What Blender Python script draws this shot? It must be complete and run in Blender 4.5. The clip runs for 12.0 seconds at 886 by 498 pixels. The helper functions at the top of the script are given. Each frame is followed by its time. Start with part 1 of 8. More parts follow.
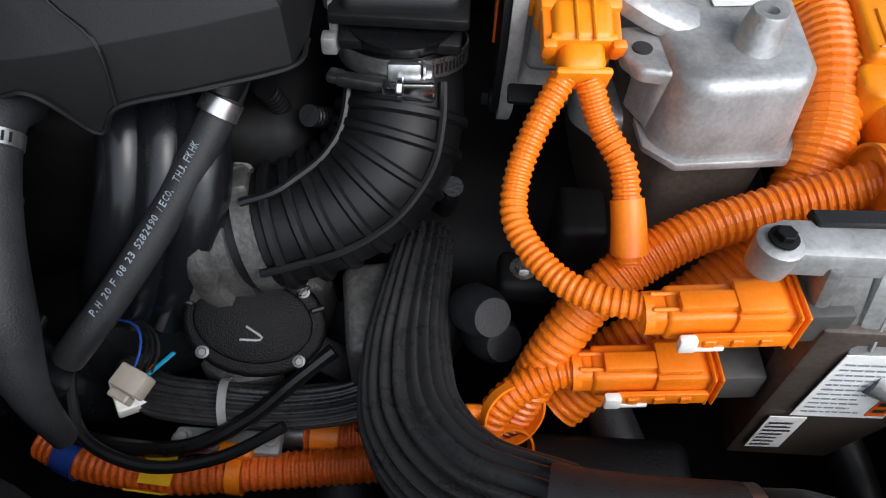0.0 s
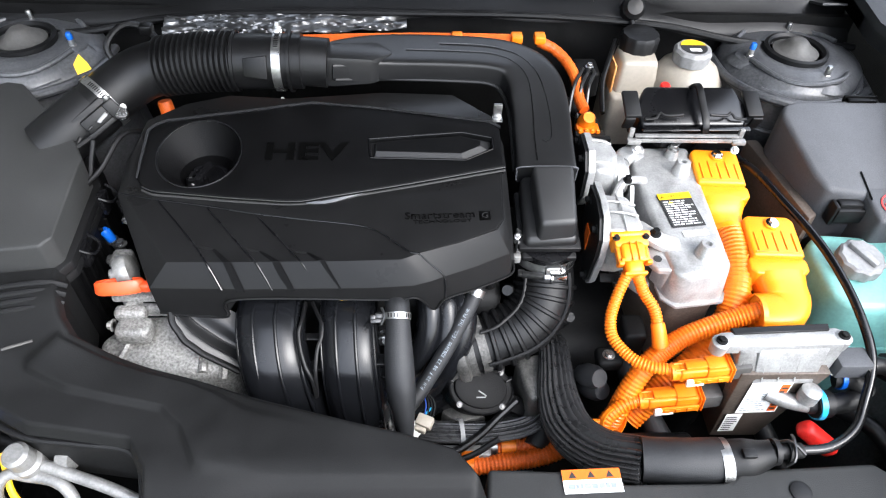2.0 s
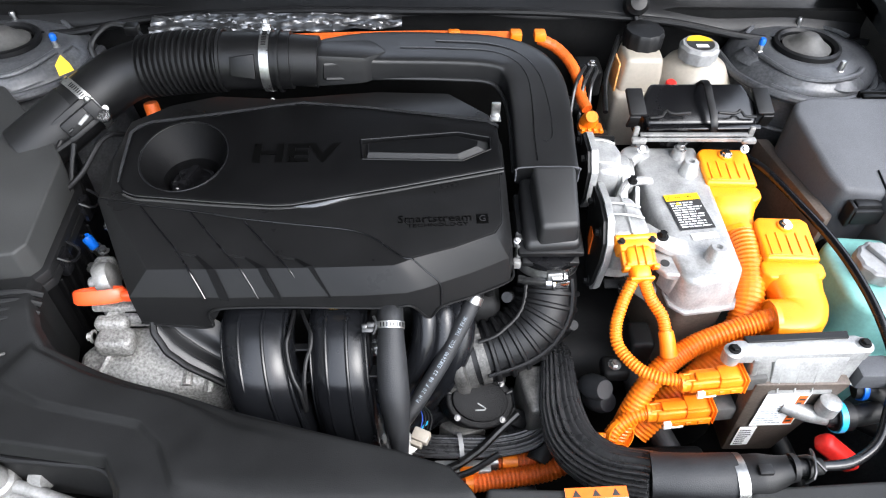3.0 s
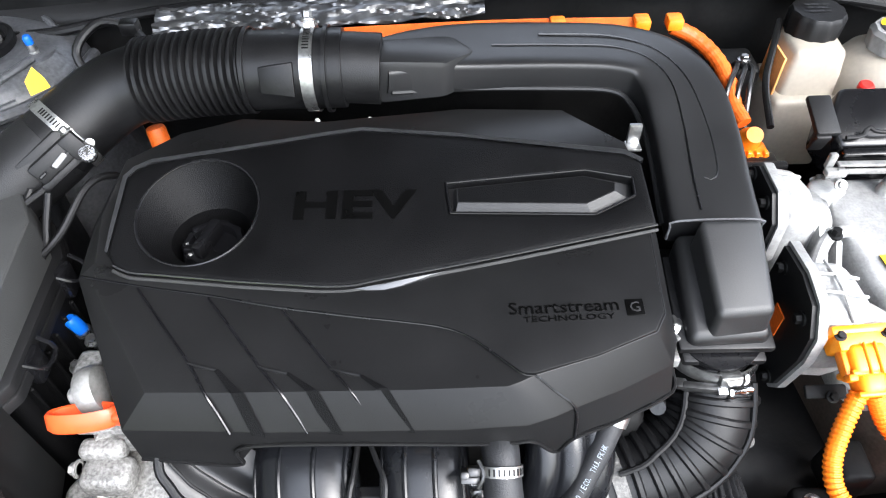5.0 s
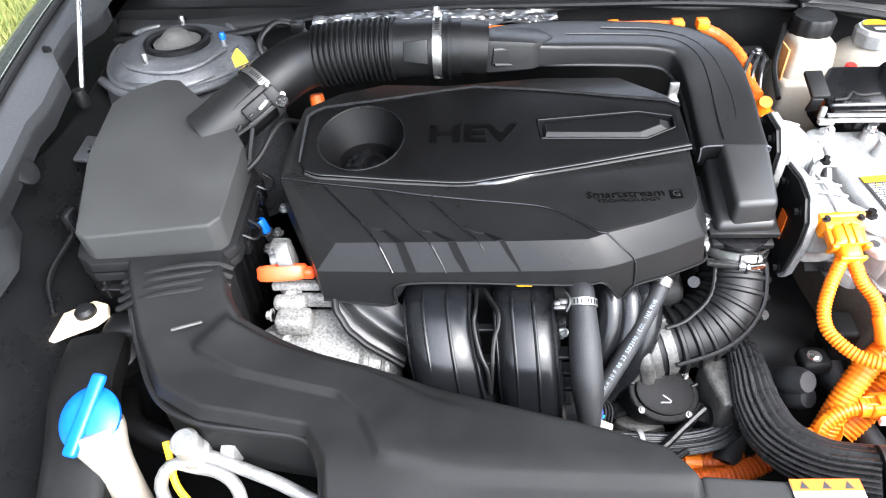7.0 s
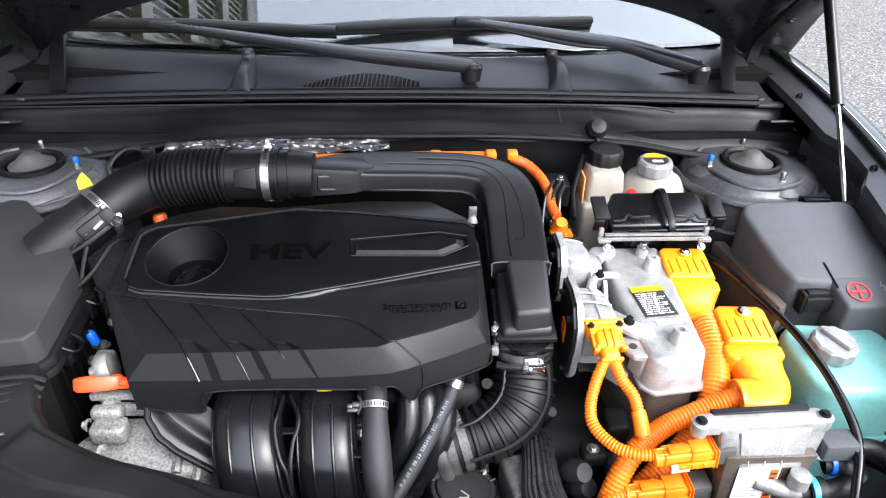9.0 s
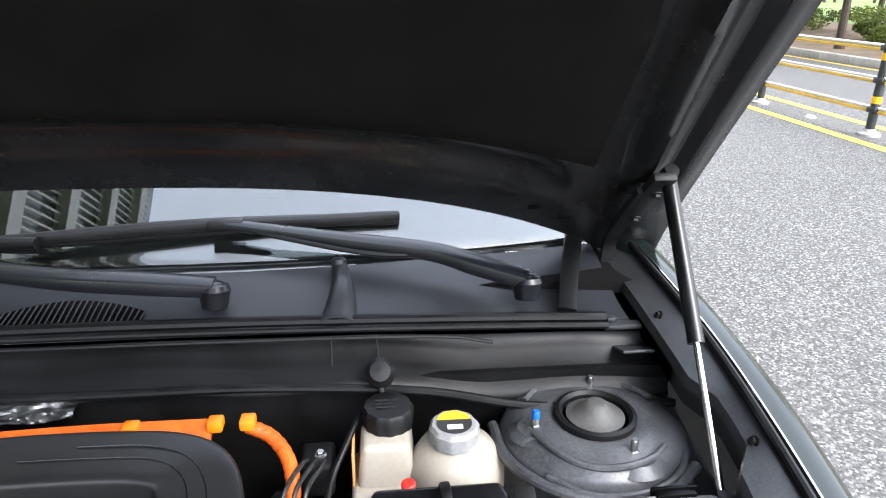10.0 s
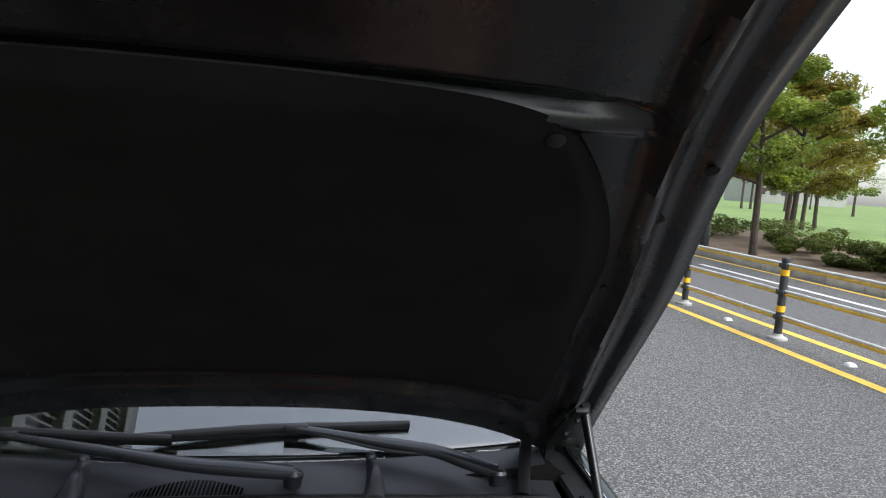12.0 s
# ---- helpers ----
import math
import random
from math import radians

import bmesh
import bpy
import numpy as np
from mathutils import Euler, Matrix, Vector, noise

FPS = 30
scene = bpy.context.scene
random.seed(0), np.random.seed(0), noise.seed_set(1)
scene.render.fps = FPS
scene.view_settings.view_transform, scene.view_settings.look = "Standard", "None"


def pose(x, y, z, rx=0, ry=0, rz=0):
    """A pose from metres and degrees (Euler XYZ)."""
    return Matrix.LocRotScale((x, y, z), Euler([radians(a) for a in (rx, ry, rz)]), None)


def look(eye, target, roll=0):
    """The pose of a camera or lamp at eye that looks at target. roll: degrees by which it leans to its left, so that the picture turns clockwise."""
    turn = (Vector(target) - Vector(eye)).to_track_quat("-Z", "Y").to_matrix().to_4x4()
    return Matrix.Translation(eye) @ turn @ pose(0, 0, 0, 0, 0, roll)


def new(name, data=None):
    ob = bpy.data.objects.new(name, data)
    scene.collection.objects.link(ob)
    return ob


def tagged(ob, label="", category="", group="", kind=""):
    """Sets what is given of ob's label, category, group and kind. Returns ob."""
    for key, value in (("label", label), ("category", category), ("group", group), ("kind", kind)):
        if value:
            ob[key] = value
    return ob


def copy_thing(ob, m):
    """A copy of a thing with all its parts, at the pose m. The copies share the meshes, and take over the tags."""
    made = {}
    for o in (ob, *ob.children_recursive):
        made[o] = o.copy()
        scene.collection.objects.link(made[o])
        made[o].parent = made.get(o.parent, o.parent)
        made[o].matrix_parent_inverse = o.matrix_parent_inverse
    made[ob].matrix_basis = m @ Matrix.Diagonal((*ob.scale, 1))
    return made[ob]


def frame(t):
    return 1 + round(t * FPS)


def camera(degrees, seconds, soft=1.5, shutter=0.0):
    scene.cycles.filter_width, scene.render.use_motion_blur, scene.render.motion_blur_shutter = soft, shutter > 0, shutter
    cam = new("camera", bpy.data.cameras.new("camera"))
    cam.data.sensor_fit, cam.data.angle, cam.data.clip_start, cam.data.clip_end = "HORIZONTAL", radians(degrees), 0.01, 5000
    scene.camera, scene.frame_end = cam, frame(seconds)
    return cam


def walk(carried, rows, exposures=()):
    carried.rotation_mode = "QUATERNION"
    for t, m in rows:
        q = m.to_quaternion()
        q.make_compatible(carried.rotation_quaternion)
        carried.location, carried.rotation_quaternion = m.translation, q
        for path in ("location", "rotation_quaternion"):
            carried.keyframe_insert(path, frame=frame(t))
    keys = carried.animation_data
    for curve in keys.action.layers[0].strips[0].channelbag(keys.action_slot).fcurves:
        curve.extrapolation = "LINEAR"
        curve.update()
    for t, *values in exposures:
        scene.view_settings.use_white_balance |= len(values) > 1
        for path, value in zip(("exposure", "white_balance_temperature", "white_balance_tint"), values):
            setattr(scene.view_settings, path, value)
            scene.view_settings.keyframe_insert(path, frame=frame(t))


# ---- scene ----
cam = camera(66.8, 12.0, soft=1.15)
PATH = [
    (0, (0.201, -0.699, 1.022), (0.2, 0.519, -0.564), 3.2),
    (0.5, (0.052, -0.77, 1.115), (0.103, 0.493, -0.435), 5.1),
    (1, (-0.007, -0.831, 1.298), (0.095, 0.41, -0.267), 5.7),
    (1.5, (-0.012, -0.903, 1.388), (0.086, 0.401, -0.126), 4.3),
    (2, (-0.011, -0.961, 1.424), (0.081, 0.417, -0.023), 2.8),
    (2.5, (0.0, -0.98, 1.428), (0.084, 0.417, -0.001), 2.2),
    (3, (0.003, -0.935, 1.392), (0.078, 0.46, -0.039), 1.9),
    (3.5, (-0.023, -0.812, 1.294), (0.031, 0.57, -0.151), 1.3),
    (3.7, (-0.031, -0.775, 1.272), (0.014, 0.601, -0.179), 0.9),
    (5.5, (-0.073, -0.681, 1.281), (-0.098, 0.652, -0.21), -1.7),
    (6, (-0.089, -0.726, 1.263), (-0.138, 0.598, -0.235), -2.5),
    (6.5, (-0.176, -0.784, 1.321), (-0.323, 0.632, -0.083), -4.8),
    (7, (-0.139, -0.971, 1.319), (-0.25, 0.515, -0.015), -2.8),
    (7.2, (-0.1, -1.043, 1.342), (-0.158, 0.487, 0.055), -0.7),
    (8.8, (-0.014, -1.094, 1.386), (0.056, 0.564, 0.27), 1.2),
    (9, (0.017, -1.034, 1.38), (0.111, 0.638, 0.286), 1.2),
    (9.5, (0.195, -0.819, 1.377), (0.325, 0.926, 0.409), 0.6),
    (10, (0.349, -0.669, 1.366), (0.545, 1.185, 0.641), 0.6),
    (10.5, (0.404, -0.763, 1.491), (0.681, 1.162, 1.022), 1.5),
    (11, (0.325, -0.961, 1.589), (0.685, 0.996, 1.391), 2.0),
    (11.5, (0.218, -1.101, 1.62), (0.598, 0.86, 1.508), 2.1),
    (12, (0.169, -1.155, 1.604), (0.520, 0.802, 1.392), 3.8),
]
walk(cam, [(t, look(eye, target, roll)) for t, eye, target, roll in PATH], [(0.0, -0.75, 6300, 10), (0.6, 0.15, 6300, 10), (1.2, 0.65, 6300, 10), (3.5, 0.6, 6300, 10), (5.5, 1.35, 6300, 10), (6.5, 1.6, 6300, 10), (7.2, 1.45, 6300, 10), (9.0, 0.75, 6300, 10), (10.5, 0.7, 6300, 10), (11.5, 0.7, 6300, 10), (11.8, -0.4, 6300, 10), (12.0, -0.5, 6300, 10)])

# ---- daylight: an overcast sky with a broad, weak sun ----
world = bpy.data.worlds.new("overcast_sky")
scene.world = world
world.use_nodes = True
wn, wl = world.node_tree.nodes, world.node_tree.links
sky = wn.new("ShaderNodeTexSky")
sky.sky_type, sky.sun_disc = "NISHITA", False
sky.sun_elevation, sky.sun_rotation = radians(44), radians(135)
sky.dust_density, sky.air_density = 1.5, 1.0
grey = wn.new("ShaderNodeHueSaturation")
grey.inputs["Saturation"].default_value = 0.35
wl.new(sky.outputs["Color"], grey.inputs["Color"])
# an overcast sky is brighter overhead than at the horizon
where, axes, rise = wn.new("ShaderNodeTexCoord"), wn.new("ShaderNodeSeparateXYZ"), wn.new("ShaderNodeMapRange")
wl.new(where.outputs["Generated"], axes.inputs[0])
wl.new(axes.outputs["Z"], rise.inputs["Value"])
rise.inputs["To Min"].default_value, rise.inputs["To Max"].default_value = 2.2, 7.4
lift = wn.new("ShaderNodeVectorMath")
lift.operation = "SCALE"
wl.new(grey.outputs["Color"], lift.inputs[0])
wl.new(rise.outputs[0], lift.inputs["Scale"])
wl.new(lift.outputs[0], wn["Background"].inputs["Color"])
wn["Background"].inputs["Strength"].default_value = 0.15
sun = new("sun", bpy.data.lights.new("sun", "SUN"))
sun.data.energy, sun.data.angle, sun.data.color = 1.3, radians(26), (1.0, 0.98, 0.95)
sun.matrix_world = look((4.6, -4.6, 6.2), (0, 0, 0))


# ---- materials ----
def material(name, color, rough=0.5, metal=0.0, bump=0.0, scale=200.0, vary=0.15, stain=12.0, color2=None, spec=0.5, coat=0.0,
             transmit=0.0, rvary=0.1, detail=4.0, spread=0.0, grain=0.4):
    """Base colour broken up by large stains and a fine grain, with matching roughness and relief."""
    m = bpy.data.materials.new(name)
    m.use_nodes = True
    n, l = m.node_tree.nodes, m.node_tree.links
    b = n["Principled BSDF"]
    co = n.new("ShaderNodeTexCoord")
    big, fine = n.new("ShaderNodeTexNoise"), n.new("ShaderNodeTexNoise")
    big.inputs["Scale"].default_value, fine.inputs["Scale"].default_value = stain, scale
    big.inputs["Detail"].default_value, fine.inputs["Detail"].default_value = 6.0, detail
    big.inputs["Roughness"].default_value = 0.65
    for t in (big, fine):
        l.new(co.outputs["Object"], t.inputs["Vector"])
    both = n.new("ShaderNodeMath")
    both.operation = "MULTIPLY_ADD"
    both.inputs[1].default_value = grain
    l.new(fine.outputs["Fac"], both.inputs[0])
    half = n.new("ShaderNodeMath")
    half.operation = "MULTIPLY"
    half.inputs[1].default_value = 1.0 - grain
    l.new(big.outputs["Fac"], half.inputs[0])
    l.new(half.outputs[0], both.inputs[2])
    ramp = n.new("ShaderNodeValToRGB")
    c2 = color2 or [min(1.0, c * (1 + 2.2 * vary)) for c in color]
    ramp.color_ramp.elements[0].position, ramp.color_ramp.elements[1].position = 0.36, 0.66
    ramp.color_ramp.elements[0].color = (*[c * (1 - vary) for c in color], 1)
    ramp.color_ramp.elements[1].color = (*c2, 1)
    l.new(both.outputs[0], ramp.inputs["Fac"])
    tone = ramp.outputs["Color"]
    if spread:
        info, shade = n.new("ShaderNodeObjectInfo"), n.new("ShaderNodeHueSaturation")
        span = n.new("ShaderNodeMapRange")
        span.inputs["To Min"].default_value, span.inputs["To Max"].default_value = 1 - spread, 1 + spread
        l.new(info.outputs["Random"], span.inputs["Value"])
        l.new(span.outputs[0], shade.inputs["Value"])
        l.new(tone, shade.inputs["Color"])
        tone = shade.outputs["Color"]
    l.new(tone, b.inputs["Base Color"])
    rr = n.new("ShaderNodeMapRange")
    rr.inputs["From Min"].default_value, rr.inputs["From Max"].default_value = 0.3, 0.7
    rr.inputs["To Min"].default_value, rr.inputs["To Max"].default_value = max(0.02, rough - rvary), min(1.0, rough + rvary)
    l.new(big.outputs["Fac"], rr.inputs["Value"])
    l.new(rr.outputs[0], b.inputs["Roughness"])
    b.inputs["Metallic"].default_value = metal
    b.inputs["Specular IOR Level"].default_value = spec
    b.inputs["Coat Weight"].default_value = coat
    b.inputs["Coat Roughness"].default_value = 0.12
    b.inputs["Transmission Weight"].default_value = transmit
    if bump:
        bp = n.new("ShaderNodeBump")
        bp.inputs["Strength"].default_value, bp.inputs["Distance"].default_value = bump, 0.001
        l.new(fine.outputs["Fac"], bp.inputs["Height"])
        l.new(bp.outputs[0], b.inputs["Normal"])
    return m


M = dict(
    black=material("black_plastic", (0.0045, 0.0045, 0.0048), 0.48, spec=0.3, bump=0.25, scale=900, vary=0.25, stain=9),
    runner=material("glossy_blue_black_plastic", (0.0045, 0.0048, 0.0057), 0.25, spec=0.34, bump=0.04, scale=300, vary=0.2, stain=12, rvary=0.05),
    snorkel=material("dull_snorkel_plastic", (0.0078, 0.0079, 0.0080), 0.52, spec=0.14, bump=0.25, scale=900, vary=0.25, stain=9),
    duct=material("satin_duct_plastic", (0.0105, 0.0106, 0.0110), 0.38, spec=0.34, bump=0.12, scale=1000, vary=0.15, stain=9, rvary=0.06),
    hood_frame=material("hood_frame_paint", (0.0075, 0.0074, 0.0080), 0.27, spec=0.5, bump=0.03, scale=200, vary=0.2, stain=8, coat=0.05),
    alu_cast=material("speckled_cast_aluminium", (0.19, 0.187, 0.18), 0.5, metal=0.4, bump=1.0, scale=300, vary=0.35, stain=18, color2=(0.40, 0.395, 0.38), grain=0.6, detail=2.0),
    arm=material("satin_wiper_paint", (0.0055, 0.0065, 0.0088), 0.32, spec=0.45, bump=0.05, scale=500, vary=0.15, stain=10),
    cover=material("satin_black_cover", (0.0074, 0.0074, 0.0076), 0.31, spec=0.15, bump=0.1, scale=1400, vary=0.2, stain=7, rvary=0.06),
    mesh_shade_black=material("textured_shade_black", (0.0024, 0.0024, 0.0026), 0.44, spec=0.10, bump=0.5, scale=1100, vary=0.2, stain=9, detail=1.0),
    bright_black=material("polished_black_plastic", (0.016, 0.0165, 0.0175), 0.2, spec=0.8, bump=0.03, scale=300, vary=0.15, stain=30, rvary=0.08, coat=0.15),
    satin_grey=material("satin_grey_black_plastic", (0.0115, 0.0117, 0.0122), 0.48, spec=0.42, bump=0.15, scale=900, vary=0.2, stain=12),
    letter=material("letter_black", (0.0014, 0.0014, 0.0014), 0.3, spec=0.10, vary=0.1, stain=30, rvary=0.05),
    gloss=material("glossy_black", (0.004, 0.004, 0.0046), 0.26, spec=0.45, bump=0.05, scale=300, vary=0.2, stain=12, rvary=0.08),
    grey_black=material("faded_black_plastic", (0.054, 0.0555, 0.060), 0.55, spec=0.35, bump=0.3, scale=700, vary=0.25, stain=6),
    rubber=material("rubber", (0.0040, 0.0040, 0.0043), 0.44, spec=0.26, bump=0.12, scale=500, vary=0.35, stain=20),
    hose=material("hose_rubber", (0.0125, 0.013, 0.0142), 0.55, spec=0.38, bump=0.35, scale=700, vary=0.3, stain=25),
    dark=material("near_black_metal", (0.0032, 0.0032, 0.0032), 0.6, spec=0.22, metal=0.2, bump=0.3, scale=150, vary=0.5, stain=15),
    felt=material("felt_liner", (0.0053, 0.0047, 0.0047), 0.95, bump=0.8, scale=900, vary=0.35, stain=8, spec=0.1),
    paint=material("shaded_apron_paint", (0.0055, 0.0057, 0.0062), 0.3, spec=0.3, bump=0.03, scale=200, vary=0.2, stain=8, coat=0.05),
    bodypaint=material("glossy_green_black_paint", (0.008, 0.012, 0.010), 0.2, vary=0.1, coat=0.2, spec=0.4, stain=5, rvary=0.04),
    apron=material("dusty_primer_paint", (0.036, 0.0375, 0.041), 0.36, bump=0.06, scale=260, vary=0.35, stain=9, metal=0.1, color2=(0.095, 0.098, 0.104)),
    alu=material("cast_aluminium", (0.31, 0.31, 0.305), 0.42, metal=0.45, bump=0.3, scale=380, vary=0.2, stain=26, color2=(0.47, 0.47, 0.462), grain=0.25),
    alu_dull=material("dull_cast_aluminium", (0.2, 0.2, 0.196), 0.45, metal=0.4, bump=0.35, scale=350, vary=0.3, stain=30, color2=(0.33, 0.326, 0.315), grain=0.25),
    alu_darkest=material("darkest_cast_aluminium", (0.055, 0.054, 0.051), 0.5, metal=0.4, bump=0.6, scale=350, vary=0.4, stain=30, color2=(0.13, 0.127, 0.12), grain=0.35),
    cowl=material("smooth_cowl_plastic", (0.0165, 0.0178, 0.0205), 0.42, spec=0.4, bump=0.12, scale=900, vary=0.15, stain=5),
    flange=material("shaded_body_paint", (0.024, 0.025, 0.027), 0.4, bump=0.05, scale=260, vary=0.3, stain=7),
    dark_steel=material("dark_plated_steel", (0.06, 0.06, 0.06), 0.35, metal=0.8, vary=0.2, stain=40),
    lid_grey=material("faded_lid_plastic", (0.026, 0.0265, 0.0262), 0.62, spec=0.3, bump=0.35, scale=900, vary=0.2, stain=7),
    alu_dark=material("brown_aluminium_side", (0.085, 0.068, 0.056), 0.45, metal=0.4, bump=0.15, scale=300, vary=0.25, stain=22),
    steel=material("zinc_steel", (0.34, 0.34, 0.335), 0.32, metal=0.95, bump=0.1, scale=300, vary=0.2, stain=40),
    chrome=material("bright_steel", (0.75, 0.75, 0.76), 0.15, metal=1.0, vary=0.1, stain=30, rvary=0.05),
    foil=material("crumpled_foil", (0.19, 0.19, 0.19), 0.38, metal=1.0, bump=0.4, scale=60, vary=0.2, stain=40),
    orange=material("orange_plastic", (0.86, 0.185, 0.004), 0.42, bump=0.12, scale=500, vary=0.1, stain=18, color2=(0.94, 0.24, 0.006)),
    orange_light=material("amber_orange_plastic", (0.82, 0.24, 0.004), 0.42, bump=0.1, scale=500, vary=0.08, stain=18, color2=(0.9, 0.29, 0.005)),
    orange_cable=material("orange_conduit", (0.8, 0.155, 0.004), 0.4, bump=0.12, scale=600, vary=0.15, stain=14, color2=(0.9, 0.21, 0.006)),
    # deeper copy of the conduit orange: dust plus the shade on these pieces
    orange_dirty_shaded=material("dusty_shaded_orange_conduit", (0.5, 0.085, 0.006), 0.5, bump=0.2, scale=500, vary=0.3, stain=16),
    red=material("red_orange_plastic", (0.66, 0.065, 0.013), 0.4, vary=0.1, stain=20),
    redcap=material("red_plastic", (0.6, 0.02, 0.015), 0.4, vary=0.15, stain=20),
    white=material("white_plastic", (0.75, 0.74, 0.7), 0.45, vary=0.08, stain=20, bump=0.05),
    cream=material("cream_primer", (0.46, 0.38, 0.27), 0.5, vary=0.12, stain=15, bump=0.1),
    milky=material("milky_tank_plastic", (0.40, 0.36, 0.30), 0.4, vary=0.08, stain=9, transmit=0.25),
    amber_tank=material("tinted_tank_plastic", (0.78, 0.36, 0.12), 0.4, vary=0.12, stain=12, transmit=0.2),
    turquoise=material("turquoise_tank_plastic", (0.24, 0.54, 0.50), 0.38, vary=0.1, stain=8, transmit=0.3),
    grey=material("grey_plastic", (0.2, 0.2, 0.2), 0.5, vary=0.15, stain=20, bump=0.15),
    cap_grey=material("dusty_grey_cap", (0.055, 0.053, 0.05), 0.6, vary=0.2, stain=30, bump=0.2),
    blue=material("blue_plastic", (0.004, 0.10, 0.48), 0.4, vary=0.1, stain=25),
    bluetape=material("blue_tape", (0.01, 0.04, 0.22), 0.5, vary=0.2, stain=40),
    cyan=material("cyan_clip", (0.02, 0.3, 0.5), 0.4, vary=0.1, stain=25),
    yellow=material("yellow_label", (0.8, 0.45, 0.01), 0.45, vary=0.06, stain=20),
    paper=material("white_label", (0.8, 0.8, 0.78), 0.45, vary=0.05, stain=25),
    ink=material("black_ink", (0.02, 0.02, 0.02), 0.5, vary=0.1, stain=30),
    orange_ink=material("orange_ink", (0.75, 0.12, 0.008), 0.45, vary=0.06, stain=25),
    loom=material("fluted_loom", (0.022, 0.022, 0.0228), 0.30, spec=0.5, bump=0.25, scale=260, vary=0.12, stain=60, detail=2.0),
    wire=material("wire_loom", (0.003, 0.003, 0.0032), 0.36, spec=0.4, bump=0.3, scale=400, vary=0.3, stain=30),
    print=material("pale_print", (0.2, 0.23, 0.26), 0.6, vary=0.2, stain=60),
    asphalt=material("asphalt", (0.052, 0.051, 0.048), 0.85, bump=1.0, scale=72, vary=0.8, stain=1.2, color2=(0.2, 0.192, 0.178), spec=0.3, detail=3.0, grain=0.8),
    line_yellow=material("yellow_road_paint", (0.65, 0.42, 0.06), 0.7, vary=0.2, stain=4, bump=0.3, scale=80),
    line_white=material("white_road_paint", (0.65, 0.65, 0.62), 0.7, vary=0.15, stain=4, bump=0.3, scale=80),
    kerb=material("kerb_concrete", (0.32, 0.31, 0.29), 0.85, vary=0.25, stain=2.5, bump=0.4, scale=60, spread=0.12),
    soil=material("brown_soil", (0.13, 0.09, 0.055), 0.95, vary=0.4, stain=1.5, bump=0.8, scale=30),
    grass=material("lawn", (0.09, 0.17, 0.03), 0.9, vary=0.3, stain=0.8, bump=0.8, scale=25, color2=(0.2, 0.28, 0.06)),
    blade=material("grass_blades", (0.1, 0.15, 0.03), 0.8, vary=0.35, stain=3, color2=(0.32, 0.3, 0.09), scale=30),
    leaf=material("green_leaves", (0.12, 0.20, 0.028), 0.6, vary=0.35, stain=0.9, color2=(0.36, 0.43, 0.065), scale=8),
    leaf_fall=material("turning_leaves", (0.15, 0.19, 0.025), 0.6, vary=0.35, stain=0.7, color2=(0.42, 0.32, 0.055), scale=8),
    hedge=material("hedge_leaves", (0.07, 0.11, 0.022), 0.65, vary=0.35, stain=1.2, color2=(0.2, 0.24, 0.05), scale=10),
    bark=material("bark", (0.06, 0.045, 0.035), 0.9, vary=0.3, stain=6, bump=0.8, scale=40),
    post=material("dark_post", (0.035, 0.04, 0.042), 0.5, vary=0.2, stain=8, metal=0.3),
    rail=material("striped_rail_yellow", (0.5, 0.36, 0.12), 0.5, vary=0.2, stain=5),
    facade=material("grey_facade", (0.2, 0.2, 0.2), 0.5, vary=0.15, stain=0.3, scale=3),
    facade_light=material("pale_facade", (0.32, 0.32, 0.29), 0.7, vary=0.1, stain=0.2, scale=3),
    window=material("dark_window", (0.02, 0.025, 0.03), 0.1, vary=0.2, stain=0.3, scale=3),
)

# asphalt: pale and dark stones in a worn binder
an, al = M["asphalt"].node_tree.nodes, M["asphalt"].node_tree.links
ab = an["Principled BSDF"]
stones, tint, dents, where_a = an.new("ShaderNodeTexVoronoi"), an.new("ShaderNodeValToRGB"), an.new("ShaderNodeBump"), an.new("ShaderNodeTexCoord")
stones.inputs["Scale"].default_value = 105
al.new(where_a.outputs["Object"], stones.inputs["Vector"])
split = an.new("ShaderNodeSeparateColor")
al.new(stones.outputs["Color"], split.inputs[0])
for at, tone in ((0.0, 0.045), (0.45, 0.075), (0.75, 0.15), (1.0, 0.33)):
    e = tint.color_ramp.elements.new(at) if 0 < at < 1 else tint.color_ramp.elements[-1 if at else 0]
    e.color = (tone, tone * 0.975, tone * 0.93, 1)
al.new(split.outputs[0], tint.inputs["Fac"])
worn = an.new("ShaderNodeMix")
worn.data_type, worn.inputs[0].default_value = "RGBA", 0.72
al.new(ab.inputs["Base Color"].links[0].from_socket, worn.inputs[6])
al.new(tint.outputs["Color"], worn.inputs[7])
al.new(worn.outputs[2], ab.inputs["Base Color"])
dents.inputs["Strength"].default_value, dents.inputs["Distance"].default_value = 0.7, 0.004
dents.invert = True
al.new(stones.outputs["Distance"], dents.inputs["Height"])
al.new(dents.outputs[0], ab.inputs["Normal"])
for key in ("leaf", "leaf_fall", "hedge"):
    ln, ll = M[key].node_tree.nodes, M[key].node_tree.links
    lb = ln["Principled BSDF"]
    thin, both_sides = ln.new("ShaderNodeBsdfTranslucent"), ln.new("ShaderNodeMixShader")
    both_sides.inputs[0].default_value = 0.45
    ll.new(lb.inputs["Base Color"].links[0].from_socket, thin.inputs["Color"])
    ll.new(lb.outputs[0], both_sides.inputs[1])
    ll.new(thin.outputs[0], both_sides.inputs[2])
    ll.new(both_sides.outputs[0], ln["Material Output"].inputs["Surface"])

